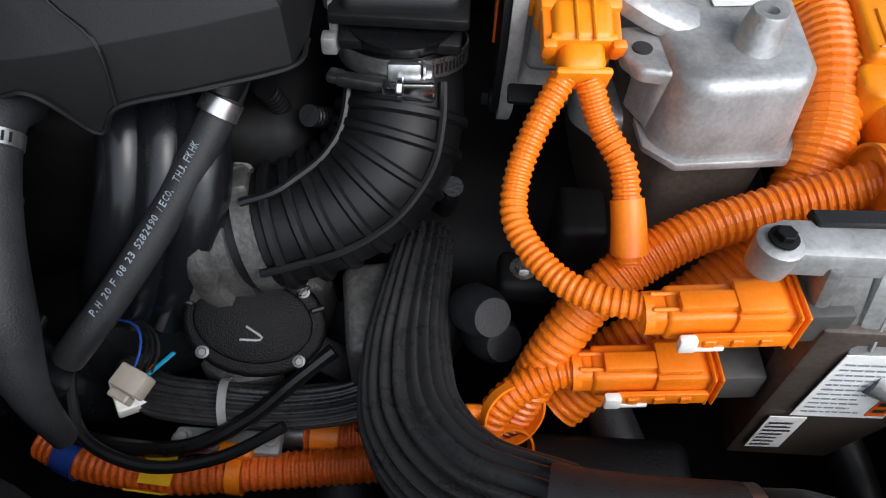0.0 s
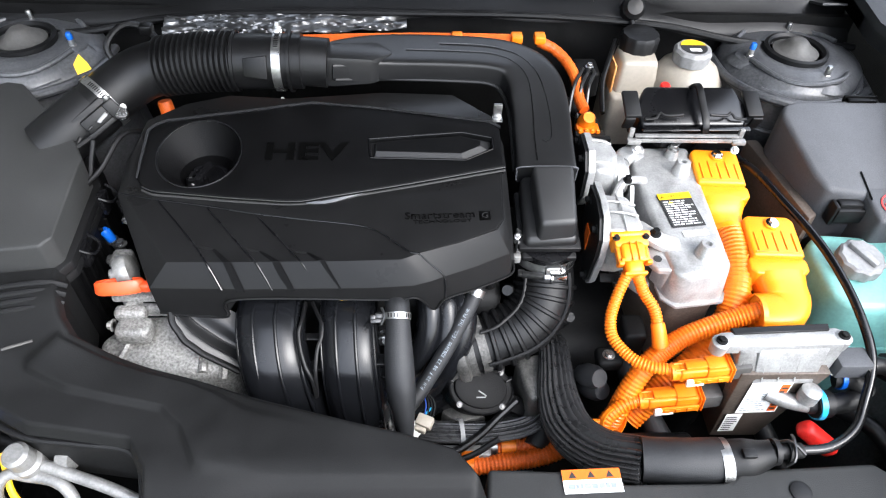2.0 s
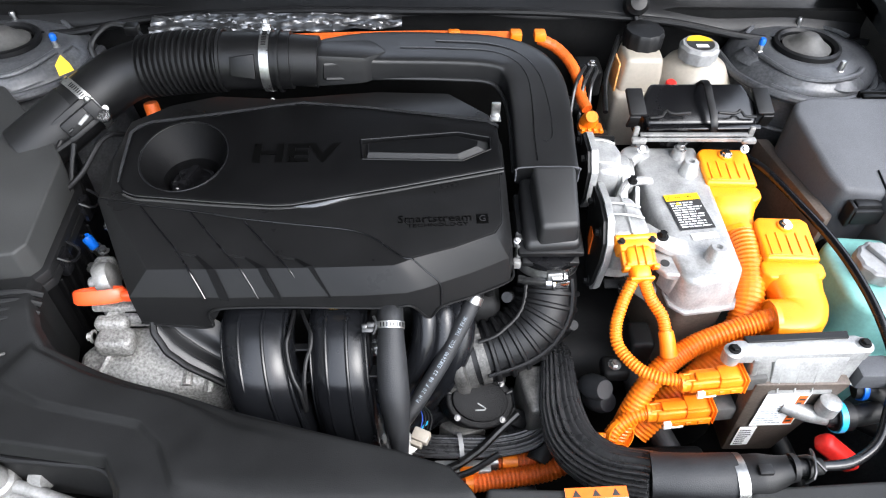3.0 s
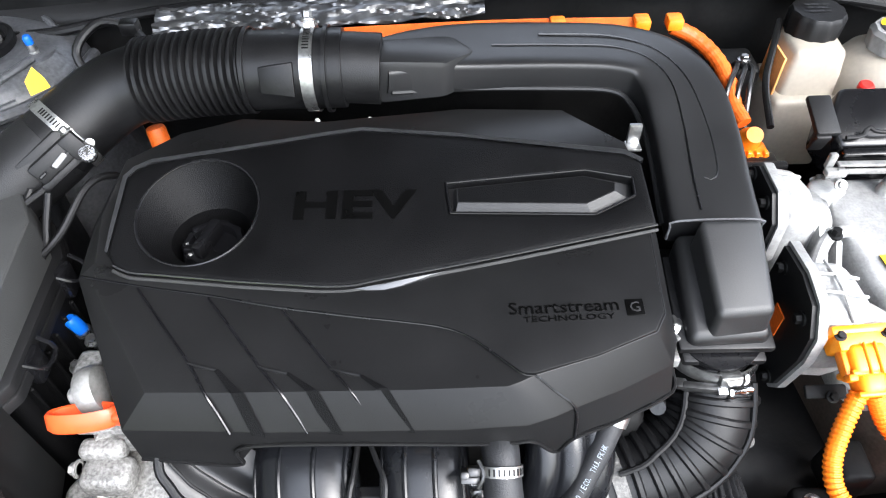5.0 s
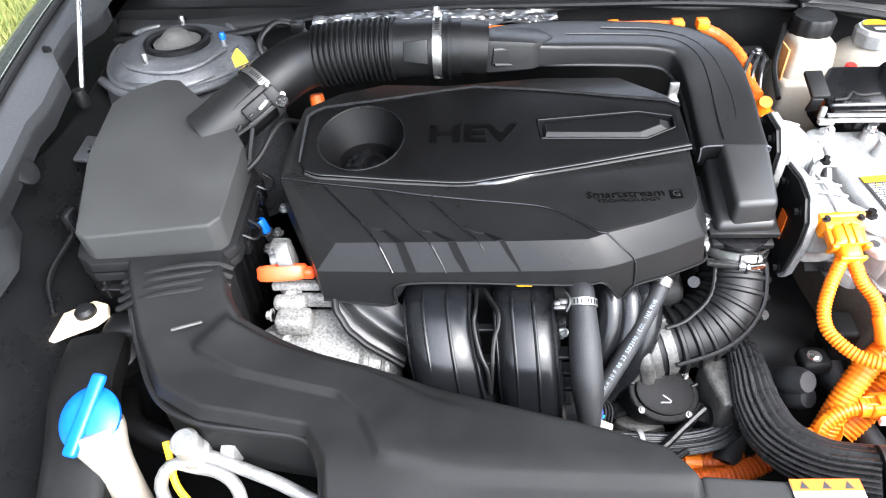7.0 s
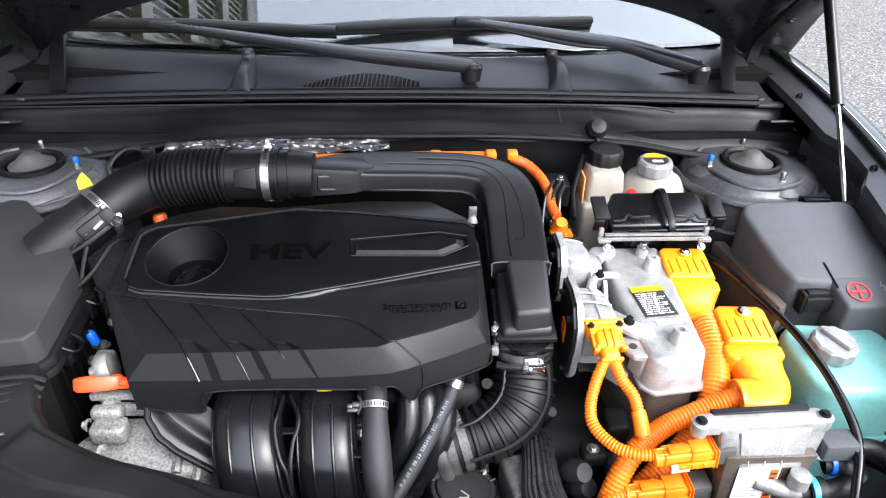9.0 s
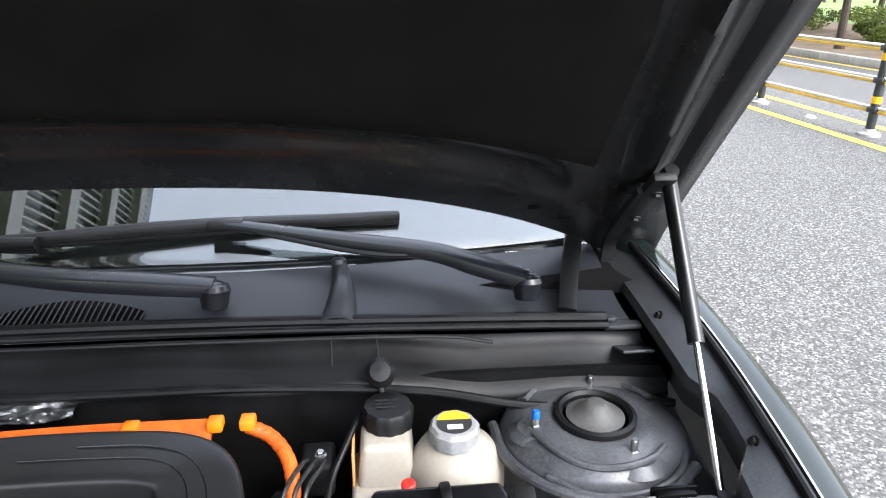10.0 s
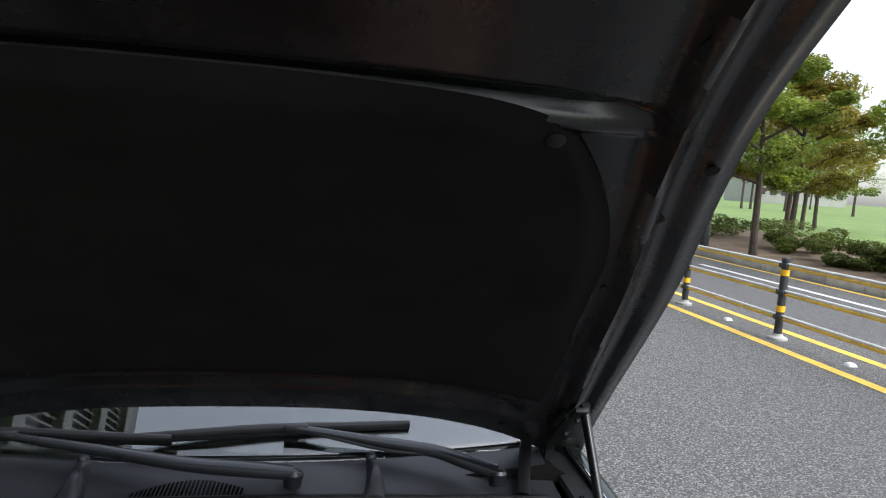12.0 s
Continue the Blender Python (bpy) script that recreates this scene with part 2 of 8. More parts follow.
# the windscreen: clear glass
glass = bpy.data.materials.new("windscreen_glass")
glass.use_nodes = True
gb = glass.node_tree.nodes["Principled BSDF"]
gb.inputs["Base Color"].default_value = (0.75, 0.82, 0.8, 1)
gb.inputs["Roughness"].default_value = 0.01
gb.inputs["IOR"].default_value = 1.52
gb.inputs["Transmission Weight"].default_value = 1.0
gb.inputs["Coat Weight"].default_value, gb.inputs["Coat Roughness"].default_value = 1.0, 0.01
M["glass"] = glass


# ---- mesh tools ----
def V(*a):
    return Vector(a)


def finish(bm, sharp=0.6):
    bmesh.ops.recalc_face_normals(bm, faces=bm.faces)
    for f in bm.faces:
        f.smooth = True
    for e in bm.edges:
        if len(e.link_faces) == 2 and e.calc_face_angle(0.0) > sharp:
            e.smooth = False
    return bm


def part(name, bm, mat, parent=None, label="", sharp=0.6):
    """One bmesh as one mesh object, under a thing or a part."""
    finish(bm, sharp)
    me = bpy.data.meshes.new(name)
    bm.to_mesh(me)
    bm.free()
    me.materials.append(M[mat] if isinstance(mat, str) else mat)
    ob = new(name, me)
    if parent is not None:
        ob.parent = parent
    if label:
        ob["label"] = label
    return ob


def thing(name, label, category, group="", kind="", at=(0, 0, 0)):
    ob = new(name)
    ob.location = at
    ob.empty_display_size = 0.02
    return tagged(ob, label, category, group, kind)


def solid(name, bm, mat, label, category, group="", kind="", sharp=0.6):
    """A thing that is a single mesh."""
    return tagged(part(name, bm, mat, None, "", sharp), label, category, group, kind)


def merge(*bms):
    out = bmesh.new()
    for b in bms:
        me = bpy.data.meshes.new("tmp")
        b.to_mesh(me)
        b.free()
        out.from_mesh(me)
        bpy.data.meshes.remove(me)
    return out


def moved(bm, m):
    bm.transform(m)
    return bm


def box(c, s, bevel=0.003, seg=2, rot=(0, 0, 0), taper=1.0):
    bm = bmesh.new()
    bmesh.ops.create_cube(bm, size=1.0)
    for v in bm.verts:
        k = taper if v.co.z > 0 else 1.0
        v.co = V(v.co.x * s[0] * k, v.co.y * s[1] * k, v.co.z * s[2])
    if bevel:
        bmesh.ops.bevel(bm, geom=bm.edges[:], offset=min(bevel, 0.45 * min(s)), segments=seg, profile=0.5, affect="EDGES", clamp_overlap=True)
    bm.transform(pose(*c, *rot))
    return bm


def prism(outline, z0, z1, bevel=0.004, seg=2, holes=(), top=None, shrink=0.0):
    """A plate over an outline in plan, with holes through it; top(x, y) may set the upper face's height."""
    bm = bmesh.new()
    loops = []
    for loop in (outline, *holes):
        vs = [bm.verts.new((x, y, 0)) for x, y in loop]
        loops.append(vs)
        for a, b in zip(vs, vs[1:] + vs[:1]):
            bm.edges.new((a, b))
    if holes:
        bmesh.ops.triangle_fill(bm, edges=bm.edges[:], use_beauty=True)
    else:
        bm.faces.new(loops[0])
    for f in bm.faces:
        f.normal_update()
        if f.normal.z < 0:
            f.normal_flip()
    base = bm.faces[:]
    up = bmesh.ops.extrude_face_region(bm, geom=base)["geom"]
    tops = [g for g in up if isinstance(g, bmesh.types.BMVert)]
    cx = sum(p[0] for p in outline) / len(outline)
    cy = sum(p[1] for p in outline) / len(outline)
    rim = [g for g in up if isinstance(g, bmesh.types.BMEdge) and len(g.link_faces) == 2 and any(abs(f.normal.z) < 0.5 or f not in up for f in g.link_faces)]
    for v in bm.verts:
        v.co.z = z0
    for v in tops:
        if shrink:
            v.co.x, v.co.y = cx + (v.co.x - cx) * (1 - shrink), cy + (v.co.y - cy) * (1 - shrink)
        v.co.z = top(v.co.x, v.co.y) if top else z1
    bmesh.ops.recalc_face_normals(bm, faces=bm.faces)
    if bevel:
        es = [e for e in bm.edges if len(e.link_faces) == 2 and e.calc_face_angle(0) > 0.5 and max(v.co.z for v in e.verts) > z0 + 1e-4]
        bmesh.ops.bevel(bm, geom=es, offset=bevel, segments=seg, profile=0.5, affect="EDGES", clamp_overlap=True)
    return bm


def lathe(profile, c=(0, 0, 0), rot=(0, 0, 0), n=28, lobes=0, lobe=0.0, ring=False):
    """A turned shape: (radius, height) pairs round the local z axis; lobes flute the outer wall; ring: a closed hoop with no end faces."""
    bm = bmesh.new()
    rings = []
    top = max(r for r, z in profile)
    for r, z in profile:
        hoop = []
        for i in range(n):
            a = 2 * math.pi * i / n
            k = r * (1 + (lobe * (1 if i % 4 < 2 else -1) if lobes and r > 0.8 * top else 0))
            hoop.append(bm.verts.new((k * math.cos(a), k * math.sin(a), z)))
        rings.append(hoop)
    for a, b in zip(rings, rings[1:]):
        for i in range(n):
            j = (i + 1) % n
            bm.faces.new((a[i], a[j], b[j], b[i]))
    if ring:
        for i in range(n):
            j = (i + 1) % n
            bm.faces.new((rings[-1][i], rings[-1][j], rings[0][j], rings[0][i]))
    else:
        bm.faces.new(rings[0][::-1])
        bm.faces.new(rings[-1])
    bm.transform(pose(*c, *rot))
    return bm


def curve_points(pts, step):
    """A smooth line through the points, at even steps."""
    p = np.array(pts, float)
    p = np.vstack([2 * p[0] - p[1], p, 2 * p[-1] - p[-2]])
    out = []
    for i in range(1, len(p) - 2):
        a, b, c, d = p[i - 1:i + 3]
        for t in np.linspace(0, 1, 40, endpoint=False):
            out.append(0.5 * (2 * b + (c - a) * t + (2 * a - 5 * b + 4 * c - d) * t * t + (3 * b - a - 3 * c + d) * t ** 3))
    out.append(p[-2])
    out = np.array(out)
    s = np.concatenate([[0], np.cumsum(np.linalg.norm(np.diff(out, axis=0), axis=1))])
    n = max(2, int(round(s[-1] / step)) + 1)
    q = np.linspace(0, s[-1], n)
    return np.stack([np.interp(q, s, out[:, k]) for k in range(out.shape[1])], 1), q


def sweep(pts, r, step=0.006, n=14, flat=1.0, power=2.0, pitch=0.0, depth=0.0, up=None, radius=None, flutes=0, flute=0.0, zone=(0, 1), caps=True):
    """A pipe or duct along a smooth line. r: half width; flat: height over width; power: 2 round, 4 boxy. A fourth value of a point scales it there.
    pitch and depth: rings within zone; flutes: ridges along it."""
    wide = [p if len(p) == 4 else (*p, 1.0) for p in pts]
    if pitch:
        step = pitch / 4
    line, s = curve_points(wide, step)
    pos, k = line[:, :3], line[:, 3]
    tan = np.gradient(pos, axis=0)
    tan /= np.linalg.norm(tan, axis=1)[:, None]
    bm = bmesh.new()
    rings = []
    side = None
    for i, (p, t) in enumerate(zip(pos, tan)):
        if up is not None:
            side = np.cross(t, up)
        elif side is None:
            side = np.cross(t, (0, 0, 1) if abs(t[2]) < 0.9 else (0, 1, 0))
        else:
            side = side - t * np.dot(side, t)
        side = side / np.linalg.norm(side)
        high = np.cross(side, t)
        u = s[i] / s[-1]
        a = r * k[i] * (radius(u) if radius else 1.0)
        if pitch and zone[0] <= u <= zone[1] and i % 4 >= 2:
            a -= depth
        ring = []
        for j in range(n):
            th = 2 * math.pi * j / n
            c, d = math.cos(th), math.sin(th)
            e = 2.0 / power
            f = 1.0 - (flute * (0.5 - 0.5 * math.cos(flutes * th)) ** 2 if flutes else 0.0)
            x = math.copysign(abs(c) ** e, c) * a * f
            y = math.copysign(abs(d) ** e, d) * a * flat * f
            ring.append(bm.verts.new(p + side * x + high * y))
        rings.append(ring)
    for a, b in zip(rings, rings[1:]):
        for i in range(n):
            j = (i + 1) % n
            bm.faces.new((a[i], a[j], b[j], b[i]))
    if caps:
        bm.faces.new(rings[0][::-1])
        bm.faces.new(rings[-1])
    return bm


def bolt(c, r=0.006, h=0.006, rot=(0, 0, 0), flange=1.5):
    """A hexagon head on a flange."""
    r *= 0.8
    return merge(lathe([(r * flange, 0), (r * flange, h * 0.22), (r * 1.05, h * 0.32)], c, rot, 18), lathe([(r, 0), (r, h * 0.85), (r * 0.88, h * 0.95)], c, rot, 6))


def band(c, r, w, rot=(0, 0, 0), thick=0.0012):
    """A hose clamp's strap."""
    return lathe([(r, -w / 2), (r + thick, -w / 2), (r + thick, w / 2), (r, w / 2)], c, rot, 32, ring=True)


def lettering(text, width, height, depth, m, bold=0.0):
    """Raised words fitted to a width and a height, in the plane of m."""
    cu = bpy.data.curves.new("letters", "FONT")
    cu.body, cu.extrude, cu.resolution_u, cu.offset = text, 0.5, 2, bold
    ob = bpy.data.objects.new("letters", cu)
    scene.collection.objects.link(ob)
    bpy.context.view_layer.update()
    me = bpy.data.meshes.new_from_object(ob.evaluated_get(bpy.context.evaluated_depsgraph_get()))
    bpy.data.objects.remove(ob)
    bm = bmesh.new()
    bm.from_mesh(me)
    bpy.data.meshes.remove(me)
    lo = [min(v.co[i] for v in bm.verts) for i in range(3)]
    hi = [max(v.co[i] for v in bm.verts) for i in range(3)]
    for v in bm.verts:
        v.co = V((v.co.x - lo[0]) / (hi[0] - lo[0]) * width, (v.co.y - lo[1]) / (hi[1] - lo[1]) * height, (v.co.z - lo[2]) / (hi[2] - lo[2]) * depth)
    bm.transform(m)
    return bm


def bars(rows, width, height, m, fill=0.55, seed=1, words=5):
    """Lines of unreadable small print: thin bars of uneven length."""
    rnd = random.Random(seed)
    out = bmesh.new()
    for i in range(rows):
        y = height * (1 - (i + 0.5) / rows)
        x = 0.0
        end = width * rnd.uniform(0.7, 1.0)
        while x < end:
            w = min(end - x, width / words * rnd.uniform(0.5, 1.3))
            h = height / rows * fill
            vs = [out.verts.new(q) for q in ((x, y - h / 2, 0), (x + w, y - h / 2, 0), (x + w, y + h / 2, 0), (x, y + h / 2, 0))]
            out.faces.new(vs)
            x += w + width / words * 0.2
    out.transform(m)
    return out


def plate(w, h, m, t=0.0006):
    """A label: a thin sheet from its lower left corner."""
    return moved(box((w / 2, h / 2, t / 2), (w, h, t), 0), m)


def frame_on(a, b, c):
    """The pose whose x axis runs from a to b and whose plane holds c."""
    a, b, c = Vector(a), Vector(b), Vector(c)
    x = (b - a).normalized()
    z = x.cross(c - a).normalized()
    y = z.cross(x)
    return Matrix(((x.x, y.x, z.x, a.x), (x.y, y.y, z.y, a.y), (x.z, y.z, z.z, a.z), (0, 0, 0, 1)))


def grid(fn, nu, nv, thick=0.0, down=(0, 0, -1)):
    """A sheet fn(u, v) over the unit square, thickened along down."""
    bm = bmesh.new()
    layers = []
    for off in ((0, 1) if thick else (0,)):
        layers.append([[bm.verts.new(Vector(fn(i / nu, j / nv)) + Vector(down) * thick * off) for j in range(nv + 1)] for i in range(nu + 1)])
    for g in layers:
        for i in range(nu):
            for j in range(nv):
                bm.faces.new((g[i][j], g[i + 1][j], g[i + 1][j + 1], g[i][j + 1]))
    if thick:
        a, b = layers
        ring = [(i, 0) for i in range(nu)] + [(nu, j) for j in range(nv)] + [(i, nv) for i in range(nu, 0, -1)] + [(0, j) for j in range(nv, 0, -1)]
        for (i, j), (p, q) in zip(ring, ring[1:] + ring[:1]):
            bm.faces.new((a[i][j], a[p][q], b[p][q], b[i][j]))
    return bm


def ring_pts(cx, cy, r, n=36, ky=1.0):
    return [(cx + r * math.cos(2 * math.pi * i / n), cy + r * ky * math.sin(2 * math.pi * i / n)) for i in range(n)]


def mix(a, b, t):
    return a + (b - a) * t


def ease(x, a, b):
    t = min(1, max(0, (x - a) / (b - a)))
    return t * t * (3 - 2 * t)


# ---- outdoors: one ground sheet, the carriageway and its far verge ----
def flat(x0, x1, y0, y1, z, nx=1, ny=1):
    return grid(lambda u, v: (mix(x0, x1, u), mix(y0, y1, v), z), nx, ny)


tagged(part("road", flat(-2.05, 9.95, -300, 900, 0.0), "asphalt"), "grey granular asphalt carriageway beside the parked car", "road", kind="structure")
tagged(part("ground", flat(-900, 1500, -900, 1500, -0.02), "grass"), "green lawn and open land to the horizon", "ground", kind="structure")
for x in (5.0, 5.72, 9.7):
    tagged(part("road_line", grid(lambda u, v: (mix(x, x + 0.14, u), mix(-60, 200, v), 0.004), 1, 1), "line_yellow"), "yellow centre line painted on asphalt", "road marking", "centre lines", "structure")
for k in range(-2, 14):
    tagged(part("road_line", flat(8.7, 8.84, k * 8.0 - 0.5, k * 8.0 + 5.0, 0.004), "line_white"), "white dashed lane line on asphalt", "road marking", "lane dashes", "structure")

# ---- the car's body round the engine bay ----
HOOD_Z, HOOD_K = 1.249, 0.82


def hood_at(x, s, lift=0.0):
    """A point of the opened hood's underside: s metres up its slope from the rear edge's middle."""
    c = math.cos(math.atan(HOOD_K))
    back = 0.158 + 0.14 * min(1.2, abs(x) / 0.66) ** 3
    y = back * (1 - ease(s, 0, 0.5)) + 0.13 * ease(s, 0, 0.5) - s * c
    z = HOOD_Z - HOOD_K * y + 0.03 * math.sin(math.pi * min(1, max(0, s / 1.05))) - 0.02 * (x / 0.7) ** 2 - 0.06 * ease(s, 0.75, 1.2)
    return Vector((x, y, z)) + Vector((0, c * HOOD_K, c)) * lift


def hood_half(s):
    return 0.838 - 0.29 * s + 0.04 * s * s


hood = thing("hood", "opened dark car hood with black felt liner, held by gas struts", "car hood")
part("outer_panel", grid(lambda u, v: hood_at((2 * u - 1) * (hood_half(v * 1.08) + 0.012), v * 1.08, 0.045), 24, 24, 0.003, (0, 0, -1)), "bodypaint", hood, "glossy outer skin")


def inner_lift(x, s):
    """The inner panel's pressed channels: hollow under the liner, ribs along the edges."""
    w = hood_half(s)
    e = w - abs(x)
    rib = 0.026 * math.exp(-((e - 0.095) / 0.016) ** 2) + 0.014 * math.exp(-((e - 0.03) / 0.014) ** 2)
    rear = 0.022 * math.exp(-((s - 0.105) / 0.022) ** 2) * ease(0.62 - abs(x), 0, 0.06)
    inside = ease(0.56 - abs(x), 0, 0.15)
    front = (0.011 * ease(s, 0.766, 0.778) * (1 - ease(s, 0.788, 0.795)) - 0.024 * math.exp(-((s - 0.811) / 0.012) ** 2)) * inside
    return mix(0.015, 0.028, ease(s, 0.02, 0.3)) - rib * ease(s, 0.12, 0.2) + rear * 0.7 - front


part("inner_panel", grid(lambda u, v: hood_at((2 * u - 1) * hood_half(v * 1.08), v * 1.08, inner_lift((2 * u - 1) * hood_half(v * 1.08), v * 1.08)), 120, 200, 0.0015, (0, 0, 1)), "hood_frame", hood, "painted pressed-steel frame", 1.2)


def liner_pt(u, v):
    """The felt pad: a rounded rectangle that hugs the frame."""
    a, b = 2 * u - 1, 2 * v - 1
    x = 0.575 * a * (1 - 0.08 * b) * math.sqrt(1 - 0.32 * max(0, b) ** 2 * a * a)
    s = 0.482 + 0.335 * b * math.sqrt(1 - (0.30 if b > 0 else 0.08) * a ** 4)
    edge = max(abs(a), abs(b))
    return hood_at(x, s, 0.002 + (0.018 if b > -0.5 else 0.008) * ease(edge, 0.93, 1.0) + 0.0012 * noise.noise(V(x * 9, s * 9, 0)))


part("liner", grid(liner_pt, 60, 40, 0.004, (0, 0, 1)), "felt", hood, "black felt sound-absorbing liner", 1.2)
for x, s in ((-0.405, 0.775), (0.405, 0.775)):
    p = hood_at(x, s, 0.002)
    part("liner_clip", lathe([(0.011, -0.002), (0.011, 0.001), (0.008, 0.003)], p, (180 - 39, 0, 0), 16), "black", hood)
for x, s in ((0.60, 0.62), (0.60, 0.44), (0.572, 0.045), (-0.60, 0.62), (-0.60, 0.44), (-0.572, 0.045), (0.61, 0.74), (-0.61, 0.74), (0.49, 0.96), (-0.49, 0.96)):
    p = hood_at(x, s, inner_lift(x, s) - 0.001)
    # a black disc paints the dark of an open hole
    part("hole_plug", lathe([(0.009, -0.001), (0.009, 0.0004), (0.006, 0.0006)], p, (180 - 39, 0, 0), 16), "letter", hood)
part("striker", sweep([hood_at(-0.03, 0.98, 0.02), hood_at(-0.03, 0.98, -0.03), hood_at(0.03, 0.98, -0.03), hood_at(0.03, 0.98, 0.02)], 0.004, 0.008, 8), "dark_steel", hood, "dull steel latch striker")
for sx in (-1, 1):
    part("hinge", merge(sweep([(sx * 0.715, 0.30, 0.95), (sx * 0.715, 0.29, 1.0), (sx * 0.70, 0.22, 1.05), (sx * 0.69, 0.12, 1.13)], 0.012, 0.01, 8, 0.4, 4.0),
                        box((sx * 0.70, 0.14, 1.115), (0.03, 0.13, 0.012), 0.003, 2, (-39, 0, 0)), bolt((sx * 0.695, 0.10, 1.13), 0.007, 0.006, (141, 0, 0)),
                        bolt((sx * 0.70, 0.17, 1.075), 0.007, 0.006, (141, 0, 0))), "black", hood, "black steel hood hinge")


def gas_strut(sx):
    ob = thing("gas_strut", "black gas strut with a bright rod holding the hood open", "gas strut", "hood gas struts")
    a, b = V(sx * 0.705, -0.14, 0.86), V(sx * 0.713, 0.112, 1.15)
    m = a.lerp(b, 0.45)
    part("rod", sweep([a, a.lerp(b, 0.25), m], 0.004, 0.03, 12), "chrome", ob, "bright chromed rod")
    part("cylinder", sweep([m, m.lerp(b, 0.05), m.lerp(b, 0.5), b], 0.0095, 0.01, 16), "gloss", ob)
    part("end_socket", lathe([(0.008, -0.012), (0.010, 0), (0.008, 0.014)], a), "black", ob)
    part("end_socket", lathe([(0.009, -0.012), (0.012, 0), (0.009, 0.014)], b, (40, 0, 0)), "black", ob)
    return ob


for sx in (-1, 1):
    gas_strut(sx)


# ---- fenders, inner aprons, towers, bulkhead ----
def fender_pt(sx):
    def fn(u, v):
        y = mix(0.62, -0.86, v)
        edge = 0.765 - 0.055 * ease(-y, 0.0, 0.6) - 0.06 * ease(-y, 0.55, 0.9)
        x = edge + 0.03 * ease(u, 0, 0.3) + 0.13 * u
        z = 0.975 - 0.105 * ease(-y, -0.35, 0.75) - 0.16 * ease(u, 0.12, 0.6) - 0.45 * ease(u, 0.5, 1.0)
        return sx * x, y, z
    return fn


for sx, n in ((-1, "left"), (1, "right")):
    f = thing("fender", "glossy dark greenish-black fender along the engine bay", "car fender", "front fenders")
    part("outer_skin", grid(fender_pt(sx), 22, 40, 0.003), "bodypaint", f)
    fp = fender_pt(sx)

    def flange(u, v, fp=fp, sx=sx):
        x, y, z = fp(0, v)
        notch = 0.022 * (ease(-y, 0.03, 0.05) - ease(-y, 0.13, 0.15)) + 0.010 * ease(-y, 0.24, 0.26)
        return x - sx * (0.052 - notch) * min(1, u * 1.25), y, z - 0.002 - 0.016 * u - 0.03 * ease(u, 0.8, 1.0)

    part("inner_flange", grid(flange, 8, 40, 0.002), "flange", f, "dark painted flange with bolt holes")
    part("seal_strip", sweep([V(*fp(0, v)) + V(-sx * 0.004, 0, 0.003) for v in (0.1, 0.25, 0.4, 0.55, 0.7, 0.85, 1.0)], 0.005, 0.02, 8), "rubber", f, "rubber edge seal")
    # chrome bead stands in for the sky's glint on the painted edge
    part("edge_bead", sweep([V(*fp(0, v)) + V(sx * 0.006, 0, 0.002) for v in (0.05, 0.15, 0.25, 0.4, 0.55, 0.7, 0.85, 1.0)], 0.0028, 0.02, 10), "chrome", f, "added bright bead for the sky's glint on the paint edge")
    for v in (0.34, 0.5, 0.66, 0.82):
        x, y, z = flange(0.55, v)
        part("fender_bolt", bolt((x, y, z), 0.006, 0.006, (0, -sx * 60, 0)), "dark", f)

